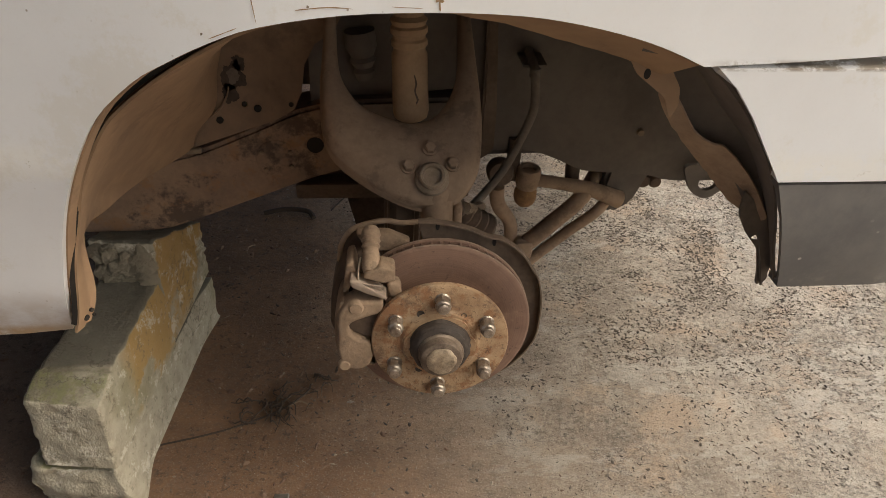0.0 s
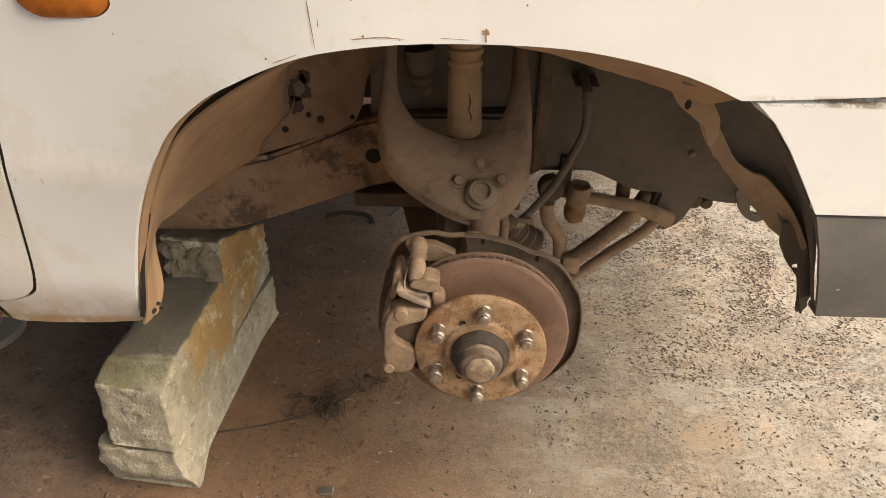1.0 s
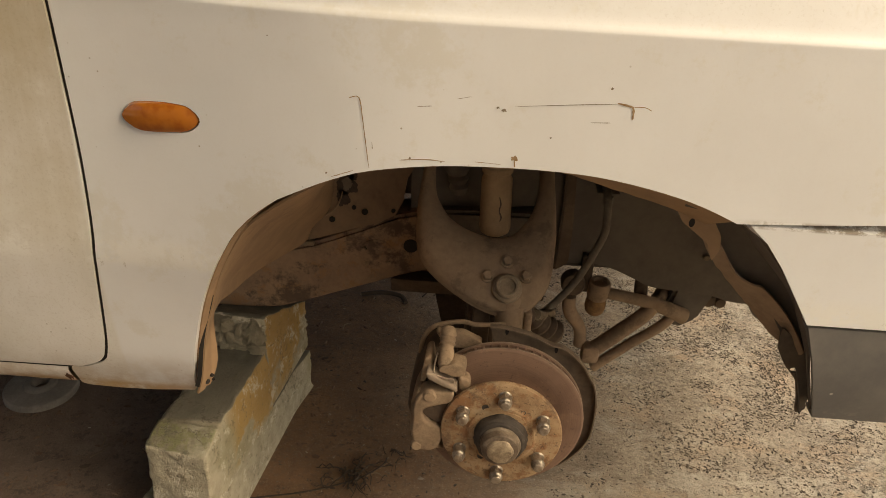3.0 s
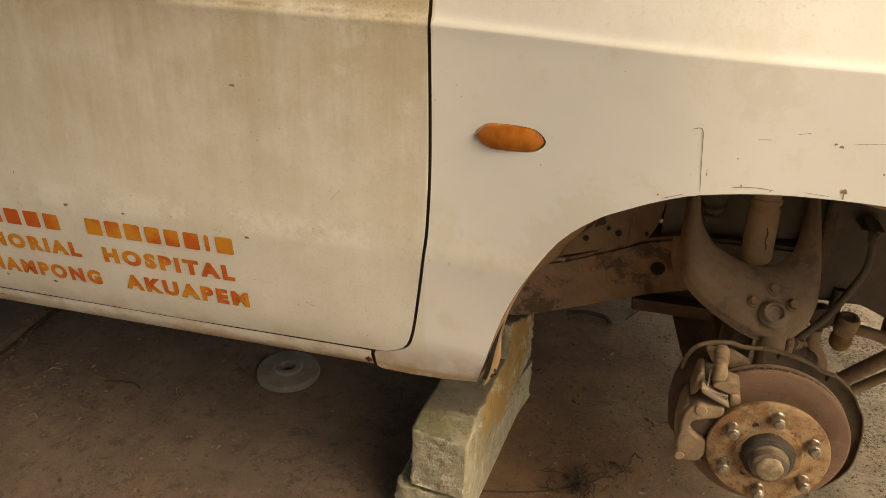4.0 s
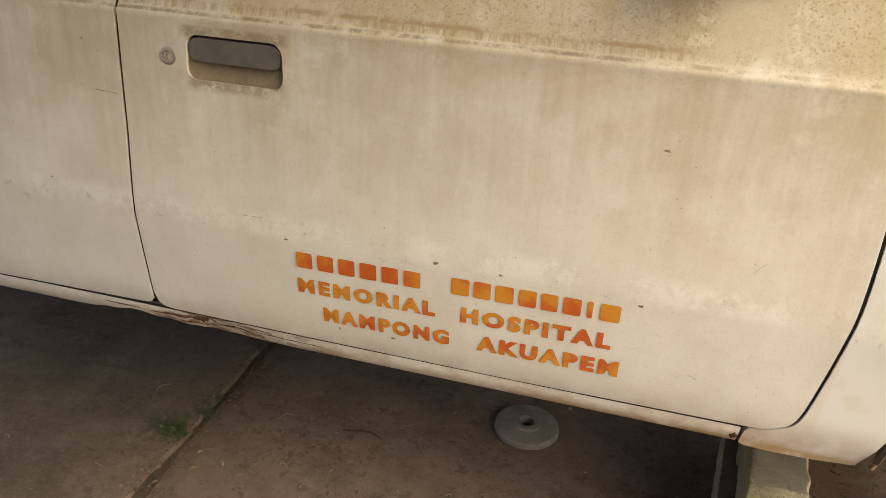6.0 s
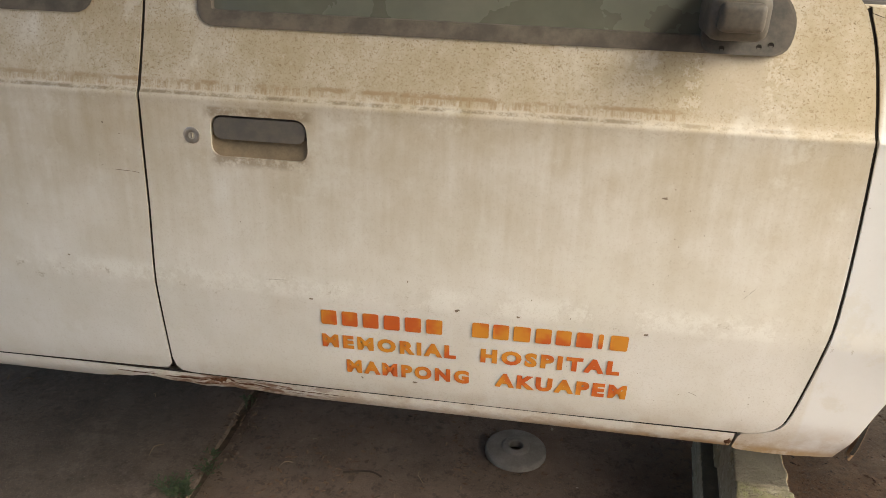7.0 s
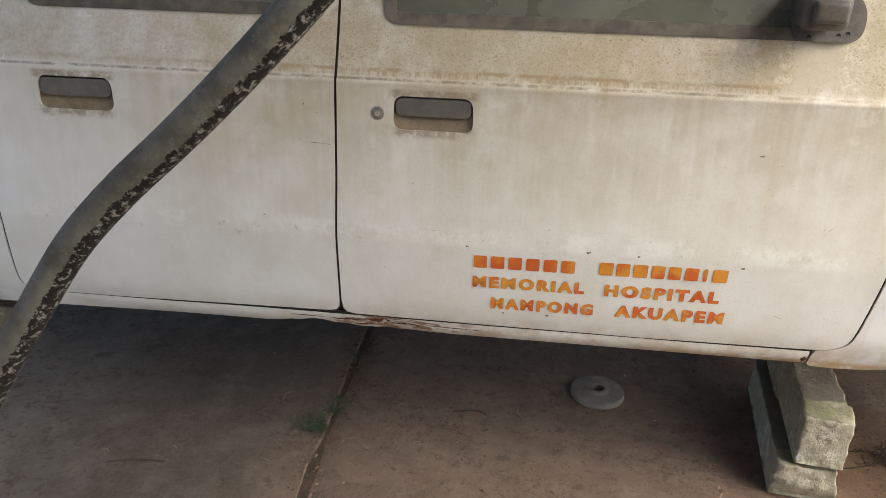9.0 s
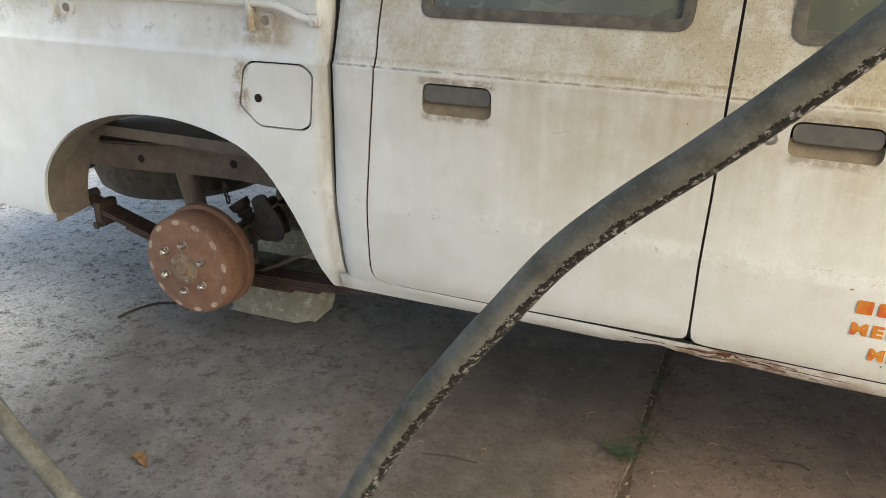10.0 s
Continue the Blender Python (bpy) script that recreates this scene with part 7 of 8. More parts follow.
    pts = line2([(-0.90, 0.56), (-0.95, 0.65), (-1.02, 0.725), (-1.10, 0.772), (-1.2, 0.80), (-1.32, 0.805), (-1.45, 0.79), (-1.56, 0.745), (-1.655, 0.665), (-1.715, 0.57), (-1.742, 0.48), (-1.750, 0.425), (-1.748, 0.405)], 4)
    strip(bm, [(p[0], 0.030, p[1]) for p in pts], [(p[0], 0.34 - 0.19 * sstep(-1.45, -1.62, p[0]), p[1] - 0.02 + 0.03 * sstep(-1.7, -1.75, p[0])) for p in pts])
    thicken(bm, 0.003)
    part("rear_wheelhouse", bm, WELL, truck, "dusty grey-brown rear wheelhouse")
    bm = bmesh.new()
    box(bm, -1.50, -1.33, 0.345, 0.40, 0.60, 0.655, 0.006)
    part("bed_mount", bm, BLACK, truck, "black bed mount on the frame rail")
    bm = bmesh.new()
    poly_prism(bm, [(-0.90, 0.57), (-1.1, 0.59), (-1.6, 0.57), (-1.85, 0.55), (-1.85, 0.68), (-0.9, 0.68)], 0.46, 0.47)
    part("bed_bearer", bm, BLACK, truck, "black bed bearer")


LEAFSTEEL = dusty("dark_spring_steel", (0.105, 0.070, 0.05), (0.055, 0.040, 0.03), 20, rust=(0.17, 0.075, 0.04), much=0.6)
BRIGHTNUT = plain("worn_bright_nut", (0.72, 0.68, 0.62), 0.22, 0.8, 0.1, (0.34, 0.28, 0.22), 90)
WELL = dusty("grey_brown_sheet", (0.27, 0.215, 0.165), (0.17, 0.135, 0.105), 9)
PALEMARK = dusty("worn_pale_spot", (0.56, 0.42, 0.31), (0.40, 0.27, 0.19), 60)
rear_axle()


# ---------- lettering ----------
def words(text, x0, x1, z0, z1, parent):
    """Painted capitals that lie on the curve of the door."""
    cu = bpy.data.curves.new("words", "FONT")
    cu.body, cu.size, cu.offset, cu.extrude, cu.space_character = text, 0.04, 0.0024, 0.0, 1.34
    cu.resolution_u = 3
    tmp = new("words", cu)
    bpy.context.view_layer.update()
    me = bpy.data.meshes.new_from_object(tmp.evaluated_get(bpy.context.evaluated_depsgraph_get()))
    bpy.data.objects.remove(tmp)
    bm = bmesh.new()
    bm.from_mesh(me)
    xs, ys = [v.co.x for v in bm.verts], [v.co.y for v in bm.verts]
    a, b, c, d = min(xs), max(xs), min(ys), max(ys)
    for v in bm.verts:
        x = x0 + (v.co.x - a) / (b - a) * (x1 - x0)
        z = z0 + (v.co.y - c) / (d - c) * (z1 - z0) + 0.0065 * (x - 0.27)
        v.co = Vector((x, skin(x, z) - 0.0012, z))
    part("lettering", bm, SIGN, parent, "faded orange stencilled capitals")


def bars(edges, z0, z1, parent):
    """Plain painted bars in place of letters."""
    for x0, x1 in edges:
        dz = 0.0065 * (x0 - 0.27)
        bm = panel(rounded([(x0, z0 + dz), (x0, z1 + dz), (x1, z1 + dz), (x1, z0 + dz)], 0.003, 2), (), 0, 0.01, 0.02, 0.0012)
        part("painted_bar", bm, SIGN, parent)


door = next(o for o in truck.children if o.name.startswith("front_door") and "lettering" in o.get("label", ""))
words("MEMORIAL", 0.271, 0.489, 0.5295, 0.5565, door)
words("HOSPITAL", 0.528, 0.744, 0.5285, 0.5565, door)
words("MAMPONG", 0.309, 0.511, 0.4805, 0.508, door)
words("AKUAPEM", 0.553, 0.760, 0.4815, 0.510, door)
bars([(0.272 + 0.0338 * i, 0.272 + 0.0338 * i + 0.0255) for i in range(6)], 0.5755, 0.603, door)
bars([(0.513, 0.539), (0.5455, 0.570), (0.577, 0.603), (0.611, 0.635), (0.642, 0.665), (0.673, 0.697), (0.706, 0.713), (0.7235, 0.750)], 0.577, 0.605, door)


# ---------- blocks, drain cover, pipes, litter ----------
STONE = dusty("gravel_stone", (0.42, 0.37, 0.28), (0.26, 0.225, 0.16), 90, bump=0.9)


def rough_block(name, x0, x1, y0, y1, z0, z1, label, turn=0.0, chip=0.006, cell=0.02, seed=1, coarse=0.0, material=None, slope=0.0, rugged=0.0, form=None):
    """A cast concrete block with worn arrises and pitted faces; slope cuts the top of the near end, rugged breaks the near end."""
    bm = bmesh.new()
    size = (x1 - x0, y1 - y0, z1 - z0)
    box(bm, x0, x1, y0, y1, z0, z1, 0.003, 1)
    for ax in range(3):
        lo = (x0, y0, z0)[ax]
        n = max(2, int(size[ax] / cell))
        normal = tuple(1 if q == ax else 0 for q in range(3))
        for k in range(1, n):
            c = [0, 0, 0]
            c[ax] = lo + size[ax] * k / n
            bmesh.ops.bisect_plane(bm, geom=bm.verts[:] + bm.edges[:] + bm.faces[:], dist=1e-5, plane_co=c, plane_no=normal)
    bm.normal_update()
    lo, hi = Vector((x0, y0, z0)), Vector((x1, y1, z1))
    for v in bm.verts:
        p = v.co + Vector((seed * 3.1, 0, 0))
        gaps = sorted(min(v.co[q] - lo[q], hi[q] - v.co[q]) for q in range(3))
        d = 0.0012 * noise.noise(p * 24) + 0.0016 * noise.noise(p * 70) + 0.0014 * noise.noise(p * 150) - 0.006 * max(0.0, noise.noise(p * 42) - 0.40)
        worn = max(0.0, 1 - gaps[1] / (chip * 2.2))
        d -= worn * worn * chip * (0.25 + 1.3 * max(0.0, noise.noise(p * 17) + 0.25 * noise.noise(p * 60)))
        near_end = sstep(0.02, 0.004, v.co.y - y0)
        d += rugged * near_end * (noise.noise(p * 30) + 0.6 * noise.noise(p * 75) - 0.3)
        if coarse:
            d += coarse * noise.noise(p * 45)
        if v.co.z > z0 + 0.004:
            v.co += v.normal * d
        if slope:
            cut = (v.co.z - (z1 - slope)) * 1.1
            if cut > 0 and v.co.y < y0 + cut:
                v.co.y = y0 + cut + 0.0015 * noise.noise(p * 60)
        if form:
            form(v.co)
    rot = Matrix.Translation((x0, y0, 0)) @ Matrix.Rotation(radians(turn), 4, "Z") @ Matrix.Translation((-x0, -y0, 0))
    for v in bm.verts:
        v.co = rot @ v.co
    ob = solid(name, bm, material or BLOCK, label, "concrete block", "blocks under the truck", sharp=50)
    if coarse:
        # gravel stones that stand out of the broken end, on four shared shapes
        q = random.Random(seed)
        shapes = []
        for k in range(4):
            bm = bmesh.new()
            bmesh.ops.create_icosphere(bm, subdivisions=2, radius=1.0)
            for v in bm.verts:
                v.co = v.co * (1 + 0.38 * noise.noise(v.co * 1.6 + Vector((k * 5.0, 0, 0))) + 0.12 * noise.noise(v.co * 4.5 + Vector((k * 5.0, 0, 0))))
            me = finish(bm, 28)
            me.materials.append(STONE)
            shapes.append(me)
        for k in range(75):
            c, r = Vector((q.uniform(x0 + 0.008, x1 - 0.008), y0 + q.uniform(-0.007, 0.002), q.uniform(z0 + 0.125, z1 - 0.008))), q.uniform(0.006, 0.0150)
            stone = new("stone", shapes[k % 4])
            stone.parent = ob
            stone.matrix_local = rot @ Matrix.Translation(c) @ Euler((q.uniform(-0.4, 0.4), q.uniform(0, 6), 0)).to_matrix().to_4x4() @ Matrix.Diagonal((r * q.uniform(0.8, 1.3), r * 0.95, r * q.uniform(0.6, 1.0), 1))
    return ob


def lower_post(p):
    """Broken flank: the near end flares out at its foot, the far end spalls."""
    flare = sstep(0.20, 0.10, p.y) * sstep(0.095, 0.02, p.z)
    p.x += (0.016 * flare + 0.010 * sstep(0.44, 0.56, p.y)) * sstep(1.02, 1.08, p.x)
    p.y += 0.020 * sstep(0.06, 0.0, p.z) * sstep(0.14, 0.08, p.y)


def upper_post(p):
    """A mortar cap slopes over the near end; behind it the top lies a little lower."""
    if p.z > 0.20:
        t = sstep(0.20, 0.248, p.z)
        cap = 0.014 * sstep(0.128, 0.075, p.y) if p.y < 0.130 else 0.006
        p.z -= t * cap
        p.x -= t * 0.006 * sstep(0.131, 0.136, p.y) * sstep(1.04, 1.085, p.x) * (1 + noise.noise((p.y * 30, 2, 1)))


def broken_top(p):
    """The top of the broken piece falls away towards the far end."""
    t = sstep(0.13, 0.30, p.z)
    p.z -= t * 0.46 * max(0.0, p.y - 0.345)


rough_block("concrete_block", 0.958, 1.086, 0.082, 0.540, 0.003, 0.105, "grey-yellow concrete post lying under the sill", -7.4, 0.010, 0.007, 1, rugged=0.007, form=lower_post)
rough_block("concrete_block", 0.990, 1.092, 0.076, 0.331, 0.112, 0.250, "weathered concrete post with yellow stains on a second post", -7.4, 0.0045, 0.0060, 2, rugged=0.002, form=upper_post)
rough_block("concrete_block", 1.018, 1.119, 0.333, 0.535, 0.110, 0.311, "broken concrete block with coarse gravel face under the frame rail", -7.4, 0.006, 0.010, 3, 0.005, form=broken_top)
def rounded_end(p):
    """One end of the block is worn round."""
    t = sstep(-1.235, -1.15, p.x)
    mid = (p.z - 0.089) / 0.077
    p.x -= t * (0.004 + 0.022 * mid * mid * (1 if mid < 0 else 0.4))
    p.y += t * t * 0.030 * (0.472 - p.y) / 0.087


rough_block("concrete_block", -1.47, -1.135, 0.385, 0.56, 0.012, 0.166, "worn grey concrete block with a rounded end under the rear spring", 2, 0.018, 0.012, 4, 0, GREYBLOCK, form=rounded_end)
rough_block("concrete_block", -1.63, -1.42, 0.76, 0.95, 0.012, 0.165, "grey concrete block lying under the rear axle", 0, 0.012, 0.03, 6, 0, GREYBLOCK)

# cast drain or weight disc on the ground
bm = bmesh.new()
lathe(bm, [(0.0165, 0.002), (0.0165, 0.020), (0.019, 0.022), (0.030, 0.021), (0.034, 0.017), (0.062, 0.014), (0.069, 0.013), (0.072, 0.010), (0.073, 0.0)], Matrix.Translation((0.595, 0.443, 0.003)), 56)
solid("iron_disc", bm, IRON, "grey cast disc with a centre hole lying on the slab", "metal disc")


def pipe(points, r, label):
    bm = bmesh.new()
    tube(bm, points, r, 20, 8)
    return solid("bent_pipe", bm, PIPE, label, "metal pipe", "bent pipes beside the truck")


pipe([(-0.50, -0.70, 0.0), (-0.47, -0.70, 0.18), (-0.415, -0.70, 0.35), (-0.358, -0.69, 0.48), (-0.287, -0.69, 0.615), (-0.207, -0.69, 0.738), (-0.160, -0.69, 0.805), (-0.100, -0.69, 0.887), (-0.039, -0.69, 0.950), (0.025, -0.69, 1.007), (0.088, -0.69, 1.066), (0.161, -0.69, 1.14), (0.30, -0.69, 1.29), (0.40, -0.69, 1.40)], 0.0190, "bent green-black pipe with flaking paint standing beside the truck")
pipe([(-0.70, -0.70, 0.0), (-0.80, -0.70, 0.11), (-0.944, -0.69, 0.262), (-1.0, -0.69, 0.322), (-1.078, -0.69, 0.406), (-1.25, -0.69, 0.62), (-1.36, -0.69, 0.78)], 0.0175, "leaning olive pipe with worn paint beside the truck")


# ---------- small things on the ground ----------
STRAW = plain("dry_straw", (0.26, 0.19, 0.12), 0.9, 0, 0, (0.10, 0.07, 0.045), 9)
rng = random.Random(7)


def scatter(name, count, x0, x1, y0, y1, r0, r1, material, label, flat=0.6, dens=None, category="gravel"):
    """Loose bits too many to count: one mesh of small faceted lumps."""
    verts, faces = [], []
    made = 0
    while made < count:
        x, y = rng.uniform(x0, x1), rng.uniform(y0, y1)
        if dens is not None and rng.random() > dens(x, y):
            continue
        made += 1
        r = r0 * (r1 / r0) ** (rng.random() ** 2.2)
        top = 0.0 if x > -0.09 else 0.010
        base = top + 0.004 * noise.noise((x * 1.7, y * 1.7, 3))
        k = len(verts)
        a0 = rng.uniform(0, 6.28)
        n = 5
        squash = rng.uniform(0.25, 0.8)
        b = rng.uniform(0, 6.28)
        ct, st = math.cos(b), math.sin(b)
        for i in range(n):
            a = a0 + 2 * math.pi * i / n
            q = r * rng.uniform(0.7, 1.25)
            u, w = 1.25 * q * math.cos(a), q * math.sin(a) * squash
            verts.append((x + u * ct - w * st, y + u * st + w * ct, base + r * 0.15))
        verts.append((x + r * rng.uniform(-0.1, 0.1), y + r * rng.uniform(-0.1, 0.1), base + r * flat * rng.uniform(0.7, 1.4)))
        for i in range(n):
            faces.append((k + i, k + (i + 1) % n, k + n))
        faces.append(tuple(k + i for i in range(n))[::-1])
    me = bpy.data.meshes.new(name)
    me.from_pydata(verts, [], faces)
    me.materials.append(material)
    return tagged(new(name, me), label, category, kind="stuff")


def litter_mat(name, a, b):
    k = Mat(name, 0.95)
    g = k.t.nodes.new("ShaderNodeNewGeometry")
    k.color(k.mix(g.outputs["Random Per Island"], a, b))
    return k.m


front = lambda x, y: 0.25 + 0.75 * sstep(1.0, 1.8, x)
moss = lambda x, y: (0.025 + 0.975 * math.exp(-(((x - 2.08) / 0.40) ** 2 + ((y - 0.74) / 0.42) ** 2))) * (0.10 + 0.90 * max(0.0, min(1.0, 2.6 * noise.noise((x * 8, y * 8, 9)) + 1.5 * noise.noise((x * 25, y * 25, 4)) + 0.35)))
scatter("grit", 14000, 0.9, 3.2, -0.6, 1.9, 0.0008, 0.0038, litter_mat("pale_grit", (0.34, 0.29, 0.22), (0.16, 0.11, 0.08)), "pale sand grit and small stones on the slab", 0.7, front)
scatter("dark_debris", 34000, 1.0, 3.0, -0.3, 1.9, 0.0009, 0.0042, litter_mat("black_debris", (0.05, 0.042, 0.034), (0.16, 0.13, 0.10)), "dark crumbs of bark and dry leaf on the slab", 0.5, moss, "debris")
scatter("soil_crumbs", 15000, -0.9, 1.6, -0.6, 1.6, 0.0009, 0.0075, litter_mat("soil_crumbs", (0.10, 0.06, 0.04), (0.20, 0.13, 0.085)), "crumbs of red soil on the slab", 0.6, lambda x, y: 0.12 + 0.88 * max(0, min(1, 1.3 * noise.noise((x * 3.5, y * 3.5, 4)) + 1.2 * noise.noise((x * 14, y * 14, 6)))), "debris")
scatter("rear_grit", 8000, -3.2, -0.2, -0.9, 1.6, 0.0015, 0.007, litter_mat("rear_grit", (0.09, 0.075, 0.06), (0.24, 0.21, 0.18)), "grit and dark crumbs on the grey slab", 0.6, lambda x, y: 0.3 + 0.7 * max(0, noise.noise((x * 2.5, y * 2.5, 8))), "gravel")


scatter("joint_debris", 1500, -0.125, -0.055, -1.2, 1.2, 0.0016, 0.007, litter_mat("joint_crumbs", (0.05, 0.036, 0.026), (0.16, 0.11, 0.075)), "dark crumbs lying in the slab joint", 0.7, None, "debris")


scatter("dirt_clods", 220, -1.2, 1.6, -0.5, 1.3, 0.004, 0.0095, litter_mat("dirt_clods", (0.055, 0.038, 0.028), (0.13, 0.09, 0.062)), "dark clods of trodden earth on the slabs", 0.45, None, "debris")
scatter("pale_chips", 60, -1.4, 1.6, -0.5, 1.3, 0.003, 0.008, litter_mat("pale_chips", (0.24, 0.20, 0.165), (0.36, 0.32, 0.27)), "small pale stone chips on the slabs", 0.5, None, "gravel")


def heap(cx, cy, n, spread, label, seed, slant=0.75):
    """A small tangle of dry stalks and shreds of leaf, drawn out along a slant."""
    q = random.Random(seed)
    bm = bmesh.new()
    ct, st = math.cos(slant), math.sin(slant)
    for _ in range(n):
        u, w = q.gauss(0, spread * 0.6), q.gauss(0, spread * 0.30)
        x, y = cx + u * ct - w * st, cy + u * st + w * ct
        a, l = slant + q.gauss(0, 0.45) + (math.pi if q.random() < 0.5 else 0), q.uniform(0.3, 1.1) * spread
        bend = q.uniform(-2.6, 2.6)
        p = [(x, y, 0.004)]
        for j in range(1, 5):
            b = a + bend * j / 4
            p.append((p[-1][0] + 0.25 * l * math.cos(b), p[-1][1] + 0.25 * l * math.sin(b), 0.004 + 0.012 * q.random() * (j < 4)))
        r = q.uniform(0.0009, 0.0017)
        tube(bm, p, [r, r, r * 0.9, r * 0.7, r * 0.5], 5, 2)
    for _ in range(n // 4):
        u, w = q.gauss(0, spread * 0.7), q.gauss(0, spread * 0.24)
        x, y, a, l = cx + u * ct - w * st, cy + u * st + w * ct, q.uniform(0, 6.28), q.uniform(0.002, 0.007)
        d, e = Vector((math.cos(a), math.sin(a), q.uniform(-0.2, 0.5))) * l, Vector((-math.sin(a), math.cos(a), q.uniform(-0.2, 0.5))) * l * 0.4
        o = Vector((x, y, 0.005 + 0.004 * q.random()))
        bm.faces.new([bm.verts.new(o - d), bm.verts.new(o + e), bm.verts.new(o + d), bm.verts.new(o - e)])
    return solid("twig_heap", bm, TWIG, label, "dry twigs", kind="stuff")


heap(1.262, 0.262, 34, 0.06, "tangle of dry dark stalks beside the brake disc", 3)
heap(1.36, 0.335, 10, 0.03, "small tuft of dry stalks on the slab", 5)
for pts, r, label in (([(1.10, 0.20, 0.003), (1.20, 0.226, 0.003), (1.285, 0.262, 0.006), (1.328, 0.298, 0.009), (1.334, 0.322, 0.004)], 0.0016, "long thin dry stalk on the slab"),
                      ([(1.20, 0.885, 0.006), (1.25, 0.892, 0.012), (1.30, 0.885, 0.010), (1.316, 0.862, 0.006)], 0.006, "dark bent stick under the truck"),
                      ([(1.355, 0.90, 0.002), (1.41, 0.985, 0.012)], 0.0018, "pale straw under the truck"),
                      ([(-0.564, -0.033, 0.014), (-0.50, -0.018, 0.016), (-0.431, -0.013, 0.014)], 0.0022, "thin dry stick on the grey slab"),
                      ([(-1.755, 0.185, 0.018), (-1.735, 0.24, 0.024), (-1.70, 0.31, 0.022), (-1.63, 0.35, 0.018)], 0.0045, "dark stick lying under the rear axle"),
                      ([(0.21, 0.30, 0.003), (0.27, 0.31, 0.006), (0.30, 0.30, 0.003)], 0.0022, "short dry stick on the red slab")):
    bm = bmesh.new()
    tube(bm, pts, r, 7, 4)
    solid("twig", bm, TWIG, label, "twig")


def weed(cx, cy, n, spread, label, seed, height=0.045):
    """A low weed: thin stems that carry small oval leaves."""
    q = random.Random(seed)
    bm = bmesh.new()
    base = 0.0
    for _ in range(n):
        a, l = q.uniform(0, 6.28), q.uniform(0.4, 1.0)
        x0, y0 = cx + q.gauss(0, spread * 0.35), cy + q.gauss(0, spread * 0.35)
        for j in range(6):
            t = (j + 1) / 6
            p = Vector((x0 + math.cos(a) * l * spread * t, y0 + math.sin(a) * l * spread * t, base + height * l * (t - 0.35 * t * t) + 0.004))
            b = a + (1.2 if j % 2 else -1.2) + q.uniform(-0.5, 0.5)
            s = q.uniform(0.0035, 0.0078)
            d, up = Vector((math.cos(b), math.sin(b), q.uniform(0.1, 0.7))).normalized(), Vector((-math.sin(b), math.cos(b), q.uniform(-0.3, 0.3)))
            vs = [bm.verts.new(p), bm.verts.new(p + d * s + up * s * 0.45), bm.verts.new(p + d * s * 2), bm.verts.new(p + d * s - up * s * 0.45)]
            bm.faces.new(vs)
        tube(bm, [(x0, y0, 0.0), (x0 + math.cos(a) * l * spread * 0.5, y0 + math.sin(a) * l * spread * 0.5, height * l * 0.42), (x0 + math.cos(a) * l * spread, y0 + math.sin(a) * l * spread, height * l * 0.65)], 0.0008, 4, 2)
    return solid("weed", bm, LEAF, label, "weed plant")


weed(-0.126, 0.172, 42, 0.036, "low green weed growing out of the slab joint", 11, 0.05)
weed(-0.088, 0.245, 10, 0.022, "sparse weed at the slab joint", 12, 0.03)
weed(-0.090, 0.50, 5, 0.012, "yellow-green sprig in the slab joint", 13, 0.05)
weed(-0.10, 0.30, 5, 0.014, "small weed at the slab joint", 14, 0.02)

# straw and leaf stalks strewn over the slabs
q = random.Random(21)
bm = bmesh.new()
for _ in range(70):
    x, y, a, l = q.uniform(-1.3, 1.5), q.uniform(-0.45, 1.1), q.uniform(0, 6.28), q.uniform(0.012, 0.045)
    z = 0.004 if x > -0.09 else 0.017
    tube(bm, [(x, y, z), (x + 0.5 * l * math.cos(a), y + 0.5 * l * math.sin(a), z + 0.004), (x + l * math.cos(a + 0.4), y + l * math.sin(a + 0.4), z)], [0.0013, 0.0012, 0.0006], 5, 2)
solid("straw_bits", bm, STRAW, "bits of dry straw and leaf stalk on the slabs", "straw", kind="stuff")

# a curled dry leaf on the grey slab
bm = bmesh.new()
rows = []
for i in range(9):
    t = i / 8
    w = 0.014 * math.sin(math.pi * min(1, t * 0.95 + 0.03)) ** 0.8
    rows.append([bm.verts.new((-1.195 + 0.055 * t, -0.338 + w * s + 0.006 * math.sin(t * 5), 0.015 + 0.012 * abs(s) ** 1.5 + 0.012 * math.sin(t * 4.1) * t)) for s in (-1, -0.5, 0, 0.5, 1)])
for a, b in zip(rows, rows[1:]):
    for i in range(4):
        bm.faces.new((a[i], a[i + 1], b[i + 1], b[i]))
thicken(bm, 0.0006)
solid("dry_leaf", bm, DRYLEAF, "curled yellow-brown dry leaf on the slab", "leaf")

# small plate scrap near the hub
bm = bmesh.new()
box(bm, 1.291, 1.313, 0.078, 0.092, 0.002, 0.007, 0.001, 1)
solid("plastic_scrap", bm, CHROME, "small pale scrap lying on the slab", "scrap")


# ---------- scratches, chips and rust on the paint ----------
GREYHOLE = plain("dull_grey_recess", (0.10, 0.095, 0.088), 0.7)
SCRATCH = plain("rust_scratch", (0.27, 0.155, 0.07), 0.8, 0, 0, (0.38, 0.27, 0.16), 120)
CHIP = plain("dark_chip", (0.17, 0.135, 0.10), 0.8, 0, 0, (0.27, 0.22, 0.16), 150)


